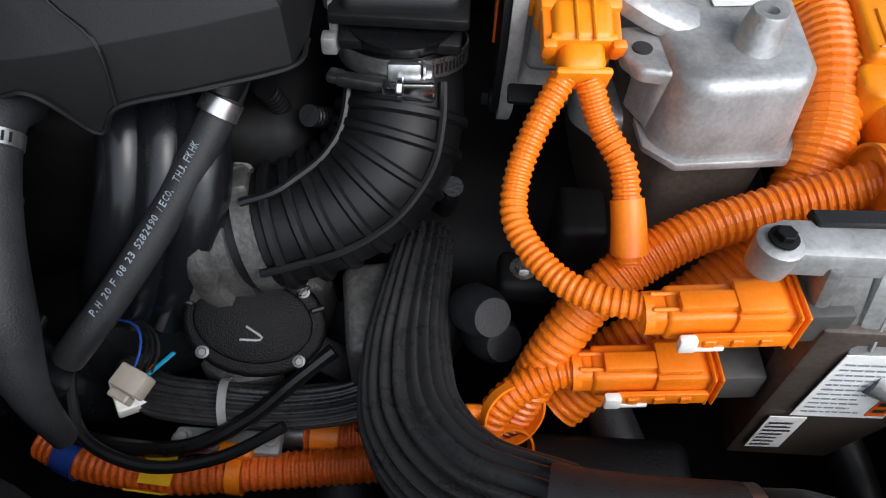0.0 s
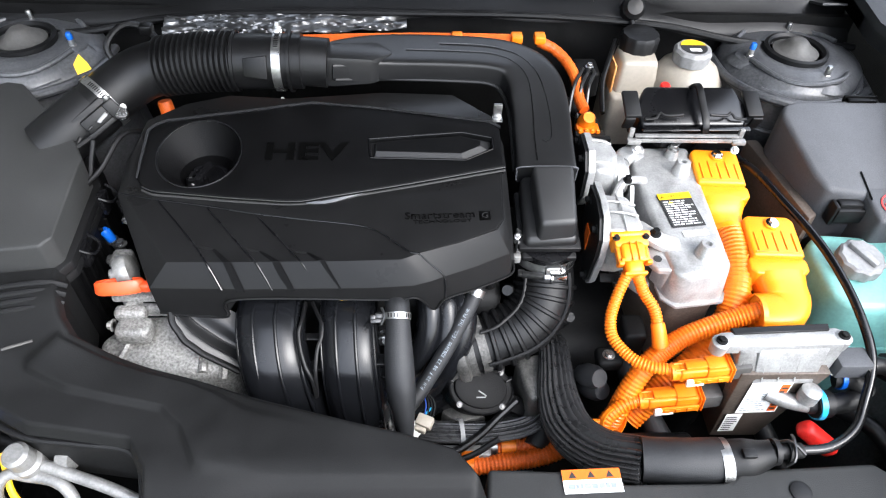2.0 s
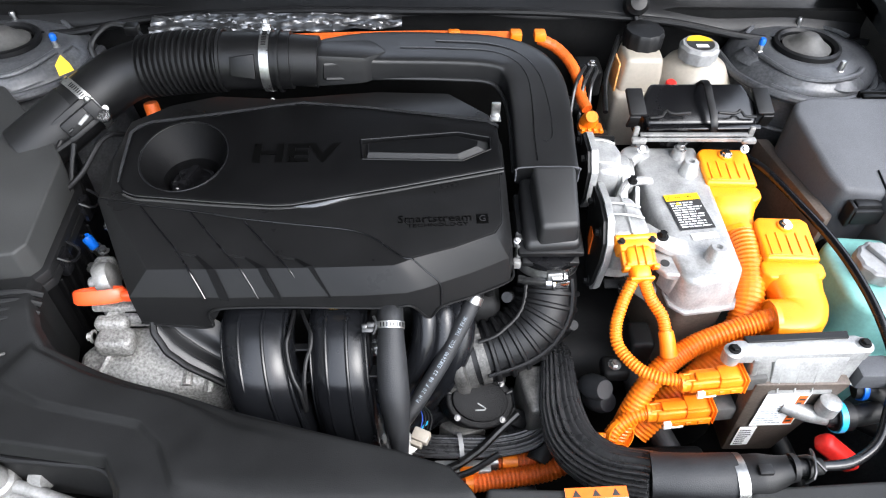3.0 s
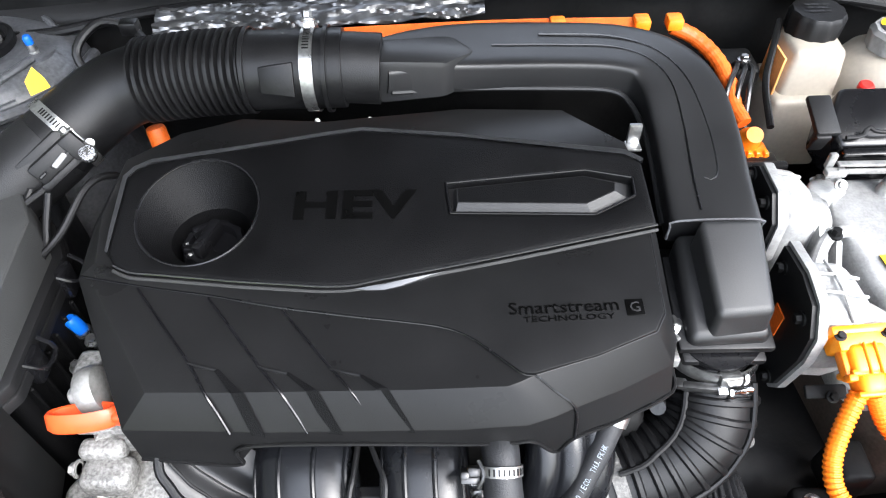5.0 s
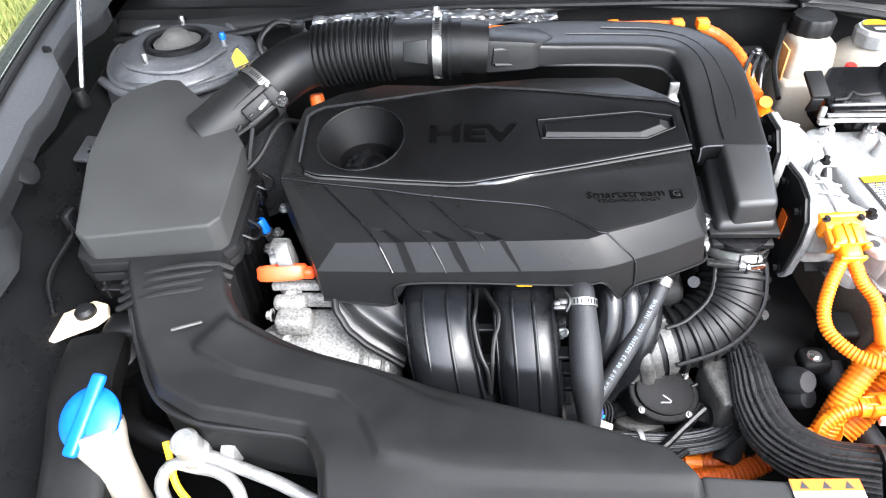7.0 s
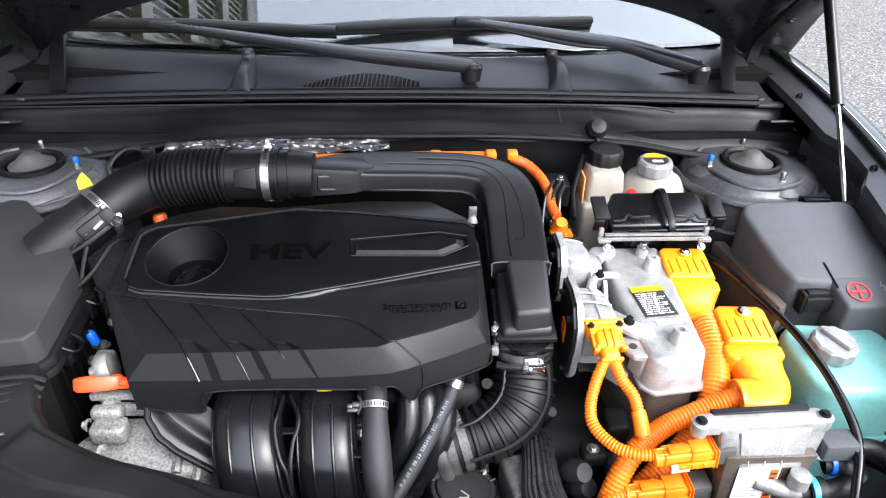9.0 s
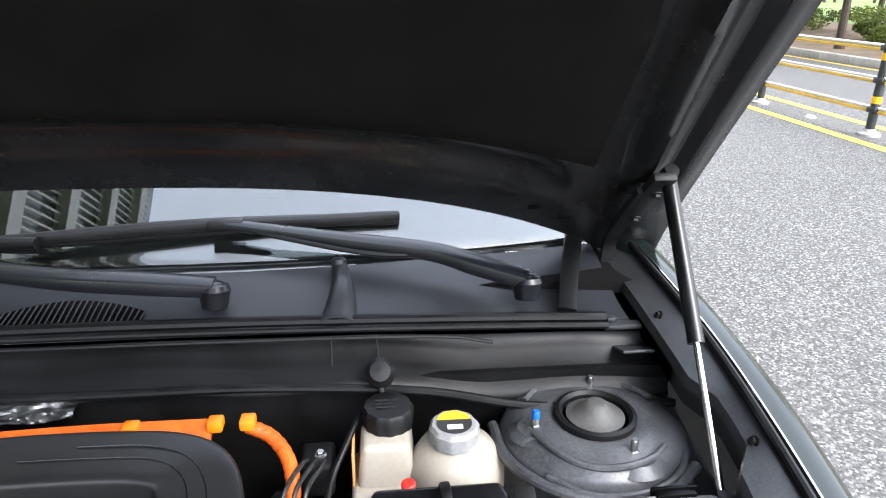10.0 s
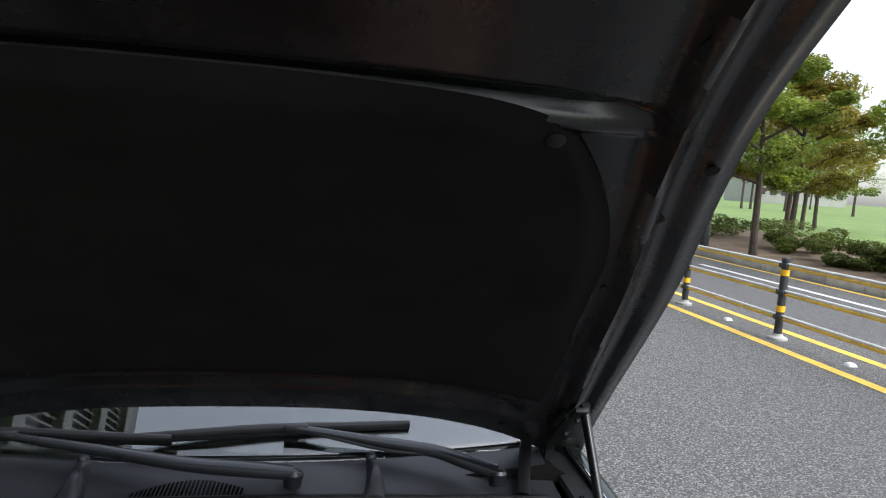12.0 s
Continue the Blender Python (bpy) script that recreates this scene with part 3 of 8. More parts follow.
bay = thing("engine_bay_shell", "dusty grey painted inner body panels of the engine bay", "car body", kind="structure")
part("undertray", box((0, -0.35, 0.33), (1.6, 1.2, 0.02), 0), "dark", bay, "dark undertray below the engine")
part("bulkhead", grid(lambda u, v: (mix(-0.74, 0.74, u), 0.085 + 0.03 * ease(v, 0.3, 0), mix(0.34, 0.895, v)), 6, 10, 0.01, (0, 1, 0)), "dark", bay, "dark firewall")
for sx in (-1, 1):
    def apron(u, v, sx=sx):
        y = mix(0.13, -0.80, v)
        x = 0.60 + 0.10 * ease(u, 0.35, 0.95) + 0.03 * ease(u, 0.8, 1.0)
        z = mix(0.40, 0.845, u) + 0.02 * math.sin(y * 9) * u
        return sx * x, y, z
    # near-black on the left: that side's weaker light is put into the colour
    part("apron", grid(apron, 18, 30, 0.004, (sx, 0, 0)), "paint" if sx < 0 else "apron", bay, "painted wheel apron, the left one darkened for shade")

    def tower(u, v, sx=sx):
        a = 2 * math.pi * u
        prof = ((0.045, 0.870), (0.056, 0.874), (0.070, 0.874), (0.098, 0.866), (0.112, 0.854), (0.122, 0.82), (0.130, 0.76), (0.15, 0.6))
        f = v * (len(prof) - 1)
        i = min(len(prof) - 2, int(f))
        r, z = (mix(prof[i][k], prof[i + 1][k], f - i) for k in (0, 1))
        r *= 1 + 0.06 * math.cos(2 * a) * ease(v, 0.3, 1)
        return sx * 0.612 + r * math.cos(a), 0.01 + r * math.sin(a) * 0.97, z + 0.004 * math.sin(3 * a + 1) * ease(v, 0.25, 0.6) * (1 - ease(v, 0.7, 1))
    part("strut_tower", grid(tower, 48, 21), "apron", bay, "grey painted suspension strut tower", 0.9)
    for r, h, a0, a1 in ((0.118, 0.8530, -2.4, 1.9), (0.092, 0.8705, 0.4, 2.6), (0.092, 0.8705, 3.4, 5.6)):
        part("pressed_rib", sweep([(sx * (0.612 + r * 0.95 * math.cos(a_) * (1 + 0.05 * math.sin(3 * a_))), 0.008 + r * math.sin(a_), h + 0.002 * math.sin(4 * a_)) for a_ in np.linspace(a0, a1, 9)], 0.0042, 0.008, 8), "apron", bay)
    part("tower_seam", sweep([(sx * (0.612 + 0.128 * math.cos(a_)), 0.008 + 0.125 * math.sin(a_), 0.795) for a_ in np.linspace(-2.6, -0.2, 9)], 0.0035, 0.01, 8), "apron", bay)
    for px, py, pr in ((0.535, 0.0, 0.022), (0.637, -0.058, 0.026), (0.627, 0.078, 0.022)):
        part("stud_pad", lathe([(pr * 1.5, -0.006), (pr * 1.05, 0.002), (pr, 0.003), (pr * 0.4, 0.003)], (sx * px, py, 0.8655), (0, 0, 0), 24), "apron", bay)
    part("tower_ridge", sweep([(sx * 0.49, 0.04, 0.845), (sx * 0.495, -0.03, 0.848), (sx * 0.53, -0.085, 0.850), (sx * 0.59, -0.112, 0.848), (sx * 0.66, -0.105, 0.846), (sx * 0.715, -0.06, 0.845)], 0.007, 0.015, 10), "apron", bay)
# left apron fittings: grommet, step panel, lead and bracket
part("grommet", lathe([(0.018, 0), (0.018, 0.004), (0.012, 0.006), (0.005, 0.006)], (-0.694, -0.322, 0.862), (0, 60, 0), 24), "rubber", bay, "black rubber grommet")
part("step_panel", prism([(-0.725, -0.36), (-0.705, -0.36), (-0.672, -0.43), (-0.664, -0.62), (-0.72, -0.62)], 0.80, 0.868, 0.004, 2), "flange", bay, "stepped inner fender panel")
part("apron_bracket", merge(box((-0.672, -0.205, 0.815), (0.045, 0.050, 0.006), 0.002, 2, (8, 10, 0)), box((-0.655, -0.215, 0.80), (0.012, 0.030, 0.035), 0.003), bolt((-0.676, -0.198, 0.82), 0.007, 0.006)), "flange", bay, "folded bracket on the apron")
part("apron_lead", sweep([(-0.66, -0.18, 0.80), (-0.672, -0.26, 0.79), (-0.662, -0.33, 0.775), (-0.668, -0.40, 0.76), (-0.645, -0.45, 0.745)], 0.004, 0.01, 8), "wire", bay, "thin black lead")
part("apron_duct", sweep([(-0.60, -0.46, 0.70), (-0.585, -0.53, 0.705), (-0.565, -0.60, 0.69), (-0.56, -0.66, 0.66)], 0.035, 0.012, 16, 0.6, 4.0), "dark", bay, "dark moulded duct below the filler")
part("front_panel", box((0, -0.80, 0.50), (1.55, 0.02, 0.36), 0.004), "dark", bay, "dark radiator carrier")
for sx in (-1, 1):
    cap = thing("strut_cap", "grey dust cap on the strut tower", "strut mount", "strut mounts")
    part("cap", lathe([(0.036, 0), (0.036, 0.003), (0.031, 0.005), (0.028, 0.006), (0.018, 0.016), (0.012, 0.021), (0.008, 0.022), (0.001, 0.022)], (sx * 0.612, 0.008, 0.873), (0, 0, 0), 36), "cap_grey", cap)
    part("ring", lathe([(0.040, 0), (0.050, 0.0), (0.050, 0.008), (0.045, 0.010), (0.041, 0.006)], (sx * 0.612, 0.008, 0.872), (0, 0, 0), 36, ring=True), "rubber", cap)
    for k, (x, y) in enumerate(((0.535, 0.0), (0.637, -0.058), (0.627, 0.078))):
        st = part("stud", merge(bolt((sx * x, y, 0.867), 0.008, 0.006), lathe([(0.0045, 0), (0.0045, 0.018), (0.0035, 0.02)], (sx * x, y, 0.867), (0, 0, 0), 12)), "steel", cap)
        if k == 0:
            part("cap_nut", lathe([(0.0048, 0), (0.005, 0.007), (0.0035, 0.010)], (sx * x, y, 0.882), (0, 0, 0), 14), "blue", st, "blue painted tip")

# ---- cowl, seal, windscreen, wipers ----
cowl = thing("cowl_panel", "matt black plastic cowl panel below the windscreen", "cowl panel", kind="structure")


def ws_base(x):
    return 0.238 + 0.10 * (x / 0.69) ** 2


def cowl_top(u, v):
    x = mix(-0.70, 0.70, u)
    y = mix(0.15, ws_base(x) + 0.02, v)
    bump = 0.012 * math.exp(-(((x - 0.42) / 0.09) ** 2 + ((y - 0.19) / 0.045) ** 2))
    return x, y, 0.945 + 0.042 * ease(v, 0, 1) + bump - 0.012 * (x / 0.7) ** 2


part("top_panel", grid(cowl_top, 70, 14, 0.003), "cowl", cowl, "", 0.9)


def cowl_front(u, v):
    """The stepped front wall of the cowl, dipping towards the towers."""
    x = mix(-0.735, 0.735, u)
    dip = 0.035 * ease(abs(x), 0.33, 0.5)
    y = 0.135 - 0.055 * ease(v, 0.15, 1) - 0.01 * ease(v, 0.45, 0.55)
    z = 0.938 - 0.01 * (x / 0.7) ** 2 - (0.038 + dip * 0.6) * v - 0.008 * ease(v, 0.45, 0.5) + 0.004 * math.sin(x * 23) * v
    return x, y, z


part("front_wall", grid(cowl_front, 90, 16, 0.003), "black", cowl, "", 0.8)
part("lower_lip", sweep([(x, 0.072 - 0.03 * ease(abs(x), 0.33, 0.55), 0.896 - 0.010 * (x / 0.7) ** 2 - 0.021 * ease(abs(x), 0.33, 0.5)) for x in (-0.73, -0.55, -0.4, -0.2, 0, 0.2, 0.4, 0.55, 0.73)], 0.006, 0.02, 10), "rubber", cowl)
for x in (0.285, 0.345):
    part("seam", sweep([(x, 0.128, 0.935), (x + 0.002, 0.108, 0.922), (x + 0.003, 0.09, 0.912)], 0.0008, 0.01, 6), "ink", cowl)
part("step_line", sweep([(-0.72, 0.119, 0.930), (-0.4, 0.119, 0.9345), (0.0, 0.12, 0.937), (0.4, 0.119, 0.934), (0.5, 0.11, 0.926)], 0.0022, 0.02, 6), "black", cowl)
for sx, x0 in ((0, -0.29), (1, 0.293)):
    def fin(u, v, x0=x0):
        y = mix(0.140, 0.262, u)
        w = mix(0.026, 0.012, u) * (1 - 0.5 * ease(v, 0.25, 0.5) * ease(1 - v, 0.25, 0.5))
        return x0 + mix(-w, w, v) + 0.006 * math.sin(math.pi * u), y, 0.947 + 0.30 * (y - 0.135) + (0.008 + 0.018 * math.sin(math.pi * min(1, u * 1.1 + 0.05))) * min(1, 3.2 * min(v, 1 - v)) - 0.012 * ease(0.5 - abs(v - 0.5), 0.03, 0)
    part("fin", merge(grid(fin, 16, 14, 0.004), lathe([(0.010, -0.02), (0.011, 0.004), (0.007, 0.008)], (x0, 0.255, 0.988), (-20, 0, 0), 16)), "cowl", cowl, "", 0.5)


def vent(u, v):
    """The dark fan-shaped opening of the air intake."""
    x = mix(-0.178, 0.036, u)
    y = mix(0.1525, 0.160 + 0.040 * math.sin(math.pi * (0.12 + 0.7 * u)), v)
    return x, y, 0.9475 + 0.042 * ease((y - 0.15) / (ws_base(x) - 0.13), 0, 1) - 0.012 * (x / 0.7) ** 2


part("vent_opening", grid(vent, 30, 6, 0.001), "letter", cowl, "dark air intake opening")
for k in range(27):
    u = (k + 0.5) / 27
    a, b = V(*vent(u, 0)), V(*vent(min(1, u + 0.02), 1))
    part("vent_slat", sweep([a, a.lerp(b, 0.5) + V(0, 0, 0.0005), b], 0.0012, 0.01, 6), "cowl", cowl)
for sx in (-1, 1):
    part("end_strip", sweep([(sx * 0.612, 0.155, 0.945), (sx * 0.625, 0.20, 0.966), (sx * 0.648, 0.27, 0.992), (sx * 0.668, 0.33, 1.002)], 0.014, 0.012, 10, 0.5, 4.0, up=(0, -0.3, 1)), "black", cowl)

seal = solid("cowl_seal", merge(*[sweep([(x, 0.148 + dy, 0.947 + dz - 0.014 * (x / 0.7) ** 2) for x in (-0.75, -0.5, -0.25, 0, 0.25, 0.5, 0.665)], r, 0.02, 10) for dy, dz, r in ((0, 0.003, 0.008), (-0.015, -0.002, 0.005))]), "rubber",
             "black rubber weather seal along the cowl edge", "rubber seal", kind="structure")
for sx in (-1, 1):
    solid("cowl_bracket", merge(box((sx * 0.70, 0.140, 0.928), (0.080, 0.018, 0.008), 0.003), box((sx * 0.705, 0.11, 0.908), (0.070, 0.06, 0.004), 0.001, 2, (-20, 0, 0)), box((sx * 0.672, 0.142, 0.936), (0.014, 0.010, 0.010), 0.003)), "flange",
          "grey painted cowl end bracket", "bracket", "cowl brackets", "structure")

screen = thing("windscreen", "sloping windscreen mirroring an overcast sky and a building", "windscreen", kind="structure")


def screen_pt(u, v):
    x = mix(-0.74, 0.74, u) * (1 - 0.16 * v)
    return x, mix(ws_base(x), ws_base(x) * 0.7 + 0.86, v), 0.985 + 0.42 * v - 0.045 * v * v - 0.012 * (x / 0.7) ** 2


part("pane", grid(screen_pt, 40, 24, 0.005), M["glass"], screen, "clear curved glass", 1.5)
part("dashboard", grid(lambda u, v: (mix(-0.78, 0.78, u), mix(0.22, 1.1, v), 0.96 - 0.015 * v), 4, 4, 0.02), "felt", screen, "dark dashboard top")
cabin = thing("car_cabin", "dark closed car cabin and roof behind the windscreen", "car body", kind="structure")
part("roof", grid(lambda u, v: (mix(-0.64, 0.64, u), mix(1.03, 2.3, v), 1.36 + 0.06 * math.sin(math.pi * v) - 0.03 * (2 * u - 1) ** 2), 10, 10, 0.03), "bodypaint", cabin)
part("rear_wall", box((0, 2.3, 0.9), (1.5, 0.03, 1.0), 0.01), "felt", cabin)
part("seats", box((0, 1.7, 0.75), (1.4, 0.35, 0.75), 0.08, 3), "felt", cabin)
for sx in (-1, 1):
    part("pillar", sweep([(sx * 0.775, 0.32, 0.96), (sx * 0.70, 0.75, 1.2), (sx * 0.635, 1.08, 1.37)], 0.03, 0.05, 12, 0.7), "bodypaint", cabin)
    part("side_wall", grid(lambda u, v, sx=sx: (sx * mix(0.87, 0.70 - 0.02 * u, ease(v, 0.5, 1)), mix(0.6, 2.3, u), mix(0.3, 1.33, v)), 8, 10, 0.02, (-sx, 0, 0)), "bodypaint", cabin)


def wiper(pivot, elbow, joint, tip0, tip1, low):
    ob = thing("windscreen_wiper", "black wiper arm and blade resting on the windscreen", "wiper", "windscreen wipers")
    pv, el, jo = V(*pivot), V(*elbow), V(*joint)
    part("pivot_cap", merge(lathe([(0.017, -0.028), (0.020, -0.012), (0.022, -0.004), (0.019, 0.003), (0.012, 0.006)], pv, (-12, 0, 0), 24), lathe([(0.013, 0.0), (0.013, 0.006), (0.009, 0.008)], pv, (-12, 0, 0), 20)), "arm", ob)
    part("arm", sweep([(*pv, 1.1), (*pv.lerp(el, 0.5), 1.2), (*el, 1.05), (*el.lerp(jo, 0.4), 0.9), (*el.lerp(jo, 0.8), 0.7), (*jo, 0.6)], 0.0172, 0.012, 12, 0.64, 3.0), "arm", ob, "satin black arm")
    part("joint", box(jo, (0.05, 0.018, 0.016), 0.004), "black", ob)
    a, b = V(*tip0), V(*tip1)
    part("blade", merge(sweep([(*a, 0.5), (*a.lerp(b, 0.15), 0.8), (*a.lerp(b, 0.5) + V(0, 0, 0.004), 1.0), (*a.lerp(b, 0.85), 0.9), (*b, 0.75)], 0.0125, 0.015, 10, 0.8, 3.0),
                        sweep([a - V(0, 0, 0.010), a.lerp(b, 0.5) - V(0, 0, 0.008), b - V(0, 0, 0.010)], 0.004, 0.02, 8, 1.5)), "rubber", ob, "rubber wiper blade")
    if low:
        part("washer_hose", sweep([pv.lerp(el, 0.9), el.lerp(jo, 0.3) - V(0, 0.02, 0.008), el.lerp(jo, 0.75) - V(0, 0.012, 0.004), jo], 0.0038, 0.01, 8), "rubber", ob)
    return ob


wiper((0.558, 0.180, 0.985), (0.426, 0.228, 1.012), (0.130, 0.288, 1.040), (-0.255, 0.262, 1.028), (0.385, 0.340, 1.030), True)
wiper((0.130, 0.180, 0.988), (-0.075, 0.176, 1.010), (-0.44, 0.262, 1.035), (-0.70, 0.30, 1.03), (-0.12, 0.255, 1.03), False)


# ---- engine and its cover ----
block = thing("engine_block", "near-black engine and gearbox castings deep in the bay", "engine")
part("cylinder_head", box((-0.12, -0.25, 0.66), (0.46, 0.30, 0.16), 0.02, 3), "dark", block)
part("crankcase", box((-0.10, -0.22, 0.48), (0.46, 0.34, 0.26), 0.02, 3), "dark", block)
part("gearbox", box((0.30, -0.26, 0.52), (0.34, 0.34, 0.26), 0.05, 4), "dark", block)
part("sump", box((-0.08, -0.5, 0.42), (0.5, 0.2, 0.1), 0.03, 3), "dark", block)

cover = thing("engine_cover", "satin black plastic engine cover with raised panel and embossed lettering", "engine cover")
OIL = (-0.288, -0.2575)


def panel_z(x, y):
    """The raised panel's plane, climbing to the rear."""
    return 0.8725 + 0.035 * (x + 0.15) + 0.22 * (y + 0.25)


def deck_z(x, y):
    """The plane of the lower half in front of the panel."""
    return 0.848 + 0.035 * (x + 0.15) + 0.12 * (y + 0.35)


def back_z(x, y):
    return panel_z(x, y) - 0.005 - 0.28 * max(0.0, y + 0.205)


# stations round the cover: panel side, shoulder, rim (with height), skirt foot (with height)
STATIONS = [
    ((-0.350, -0.213), (-0.371, -0.190), (-0.381, -0.184, 0.852), (-0.381, -0.183, 0.80)),
    ((-0.320, -0.203), (-0.330, -0.150), (-0.332, -0.143, 0.846), (-0.332, -0.142, 0.80)),
    ((-0.256, -0.195), (-0.272, -0.128), (-0.273, -0.120, 0.846), (-0.273, -0.119, 0.80)),
    ((-0.185, -0.184), (-0.187, -0.140), (-0.187, -0.132, 0.852), (-0.187, -0.131, 0.80)),
    ((-0.056, -0.191), (-0.053, -0.128), (-0.053, -0.120, 0.853), (-0.053, -0.119, 0.80)),
    ((0.030, -0.207), (0.046, -0.138), (0.051, -0.130, 0.856), (0.051, -0.129, 0.80)),
    ((0.088, -0.219), (0.096, -0.196), (0.104, -0.192, 0.868), (0.105, -0.191, 0.81)),
    ((0.103, -0.228), (0.104, -0.232), (0.113, -0.230, 0.862), (0.115, -0.230, 0.80)),
    ((0.105, -0.286), (0.1045, -0.287), (0.114, -0.286, 0.852), (0.116, -0.286, 0.80)),
    ((0.060, -0.296), (0.102, -0.369), (0.1155, -0.376, 0.827), (0.119, -0.380, 0.793)),
    ((0.030, -0.302), (0.093, -0.3845), (0.110, -0.394, 0.821), (0.1135, -0.401, 0.790)),
    ((-0.010, -0.309), (0.045, -0.403), (0.066, -0.415, 0.8195), (0.067, -0.425, 0.790)),
    ((-0.050, -0.315), (-0.004, -0.417), (0.028, -0.4295, 0.818), (0.030, -0.438, 0.787)),
    ((-0.090, -0.322), (-0.014, -0.4215), (0.012, -0.4365, 0.8175), (0.016, -0.442, 0.7715)),
    ((-0.140, -0.331), (-0.0245, -0.4252), (-0.009, -0.443, 0.817), (-0.006, -0.447, 0.800)),
    ((-0.171, -0.331), (-0.0956, -0.4254), (-0.060, -0.445, 0.815), (-0.040, -0.447, 0.7965)),
    ((-0.220, -0.327), (-0.200, -0.4236), (-0.213, -0.4425, 0.810), (-0.219, -0.446, 0.7962)),
    ((-0.260, -0.322), (-0.240, -0.4228), (-0.2325, -0.441, 0.809), (-0.239, -0.445, 0.7615)),
    ((-0.335, -0.312), (-0.298, -0.4207), (-0.321, -0.437, 0.806), (-0.3185, -0.440, 0.764)),
    ((-0.352, -0.302), (-0.368, -0.322), (-0.383, -0.3145, 0.843), (-0.384, -0.314, 0.79)),
    ((-0.358, -0.270), (-0.377, -0.255), (-0.387, -0.255, 0.848), (-0.387, -0.255, 0.79)),
]
bm = bmesh.new()
rings = [[], [], [], []]
for k, (a, b, c, d) in enumerate(STATIONS):
    zt = deck_z if 8 <= k <= 19 else back_z
    rings[3].append(bm.verts.new((*a, zt(*a) - 0.001)))
    rings[2].append(bm.verts.new((*b, zt(*b))))
    rings[1].append(bm.verts.new(c))
    rings[0].append(bm.verts.new(d))
for a, b in zip(rings, rings[1:]):
    for i in range(len(a)):
        j = (i + 1) % len(a)
        bm.faces.new((a[i], a[j], b[j], b[i]))
es = [e for e in bm.edges if all(v in rings[1] + rings[2] for v in e.verts) and (all(v in rings[1] for v in e.verts) or all(v in rings[2] for v in e.verts))]
bmesh.ops.bevel(bm, geom=es, offset=0.0035, segments=3, profile=0.5, affect="EDGES", clamp_overlap=True)
part("shell", bm, "cover", cover, "", 0.5)
part("foot_bead", sweep([(x, y - 0.0005, z) for _, _, _, (x, y, z) in STATIONS[9:19]], 0.0016, 0.004, 6), "cover", cover)

PANEL = [(-0.361, -0.219), (-0.354, -0.210), (-0.340, -0.203), (-0.256, -0.1915), (-0.180, -0.180), (-0.147, -0.176), (-0.056, -0.188), (0.092, -0.216), (0.106, -0.225), (0.109, -0.289),
         (-0.018, -0.3125), (-0.147, -0.3345), (-0.171, -0.3345), (-0.240, -0.3275), (-0.3365, -0.315), (-0.3515, -0.308), (-0.360, -0.296)]
SLOT = [(-0.0685, -0.239), (-0.065, -0.270), (0.059, -0.277), (0.095, -0.260), (0.095, -0.241), (0.055, -0.231)]
part("raised_panel", prism(PANEL, 0.832, 0.86, 0.003, 3, (ring_pts(*OIL, 0.0535, 44), SLOT), panel_z), "mesh_shade_black", cover, "finely textured raised panel", 0.5)
part("slot_floor", prism([(-0.074, -0.285), (0.1, -0.285), (0.1, -0.222), (-0.074, -0.222)], 0.84, 0.858, 0, 1, (), lambda x, y: panel_z(x, y) - 0.008), "cover", cover)


def slot_pad():
    low = [(-0.0615, -0.2695), (0.0580, -0.2758), (0.0925, -0.2592), (0.0925, -0.2430), (0.0545, -0.2345), (-0.0615, -0.2425)]
    high = [(-0.0580, -0.2590), (0.0530, -0.2655), (0.0790, -0.2535), (0.0800, -0.2450), (0.0530, -0.2365), (-0.0590, -0.2440)]
    bmp = bmesh.new()
    foot = [bmp.verts.new((x, y, panel_z(x, y) - 0.009)) for x, y in low]
    lip = [bmp.verts.new((x, y, panel_z(x, y) - 0.0072)) for x, y in low]
    top = [bmp.verts.new((x, y, panel_z(x, y) - 0.0014)) for x, y in high]
    for a, b in ((foot, lip), (lip, top)):
        for i in range(6):
            j = (i + 1) % 6
            bmp.faces.new((a[i], a[j], b[j], b[i]))
    bmp.faces.new(top)
    return bmp


# bevels coloured paler than the pad's top, for the sky they mirror
part("slot_pad", slot_pad(), "satin_grey", cover, "bevelled satin pad in the slot", 0.2)
part("pad_top", prism([(-0.0572, -0.2582), (0.0526, -0.2646), (0.0782, -0.2530), (0.0790, -0.2455), (0.0526, -0.2372), (-0.0582, -0.2446)], 0.85, 0.87, 0, 1, (), lambda x, y: panel_z(x, y) - 0.0010), "mesh_shade_black", cover)
part("slot_rim", merge(*[sweep([(*a, panel_z(*a) - 0.0002), (mix(a[0], b[0], 0.5), mix(a[1], b[1], 0.5), panel_z(mix(a[0], b[0], 0.5), mix(a[1], b[1], 0.5)) - 0.0002), (*b, panel_z(*b) - 0.0002)], 0.0012, 0.01, 8) for a, b in zip(SLOT, SLOT[1:] + SLOT[:1])]), "gloss", cover)


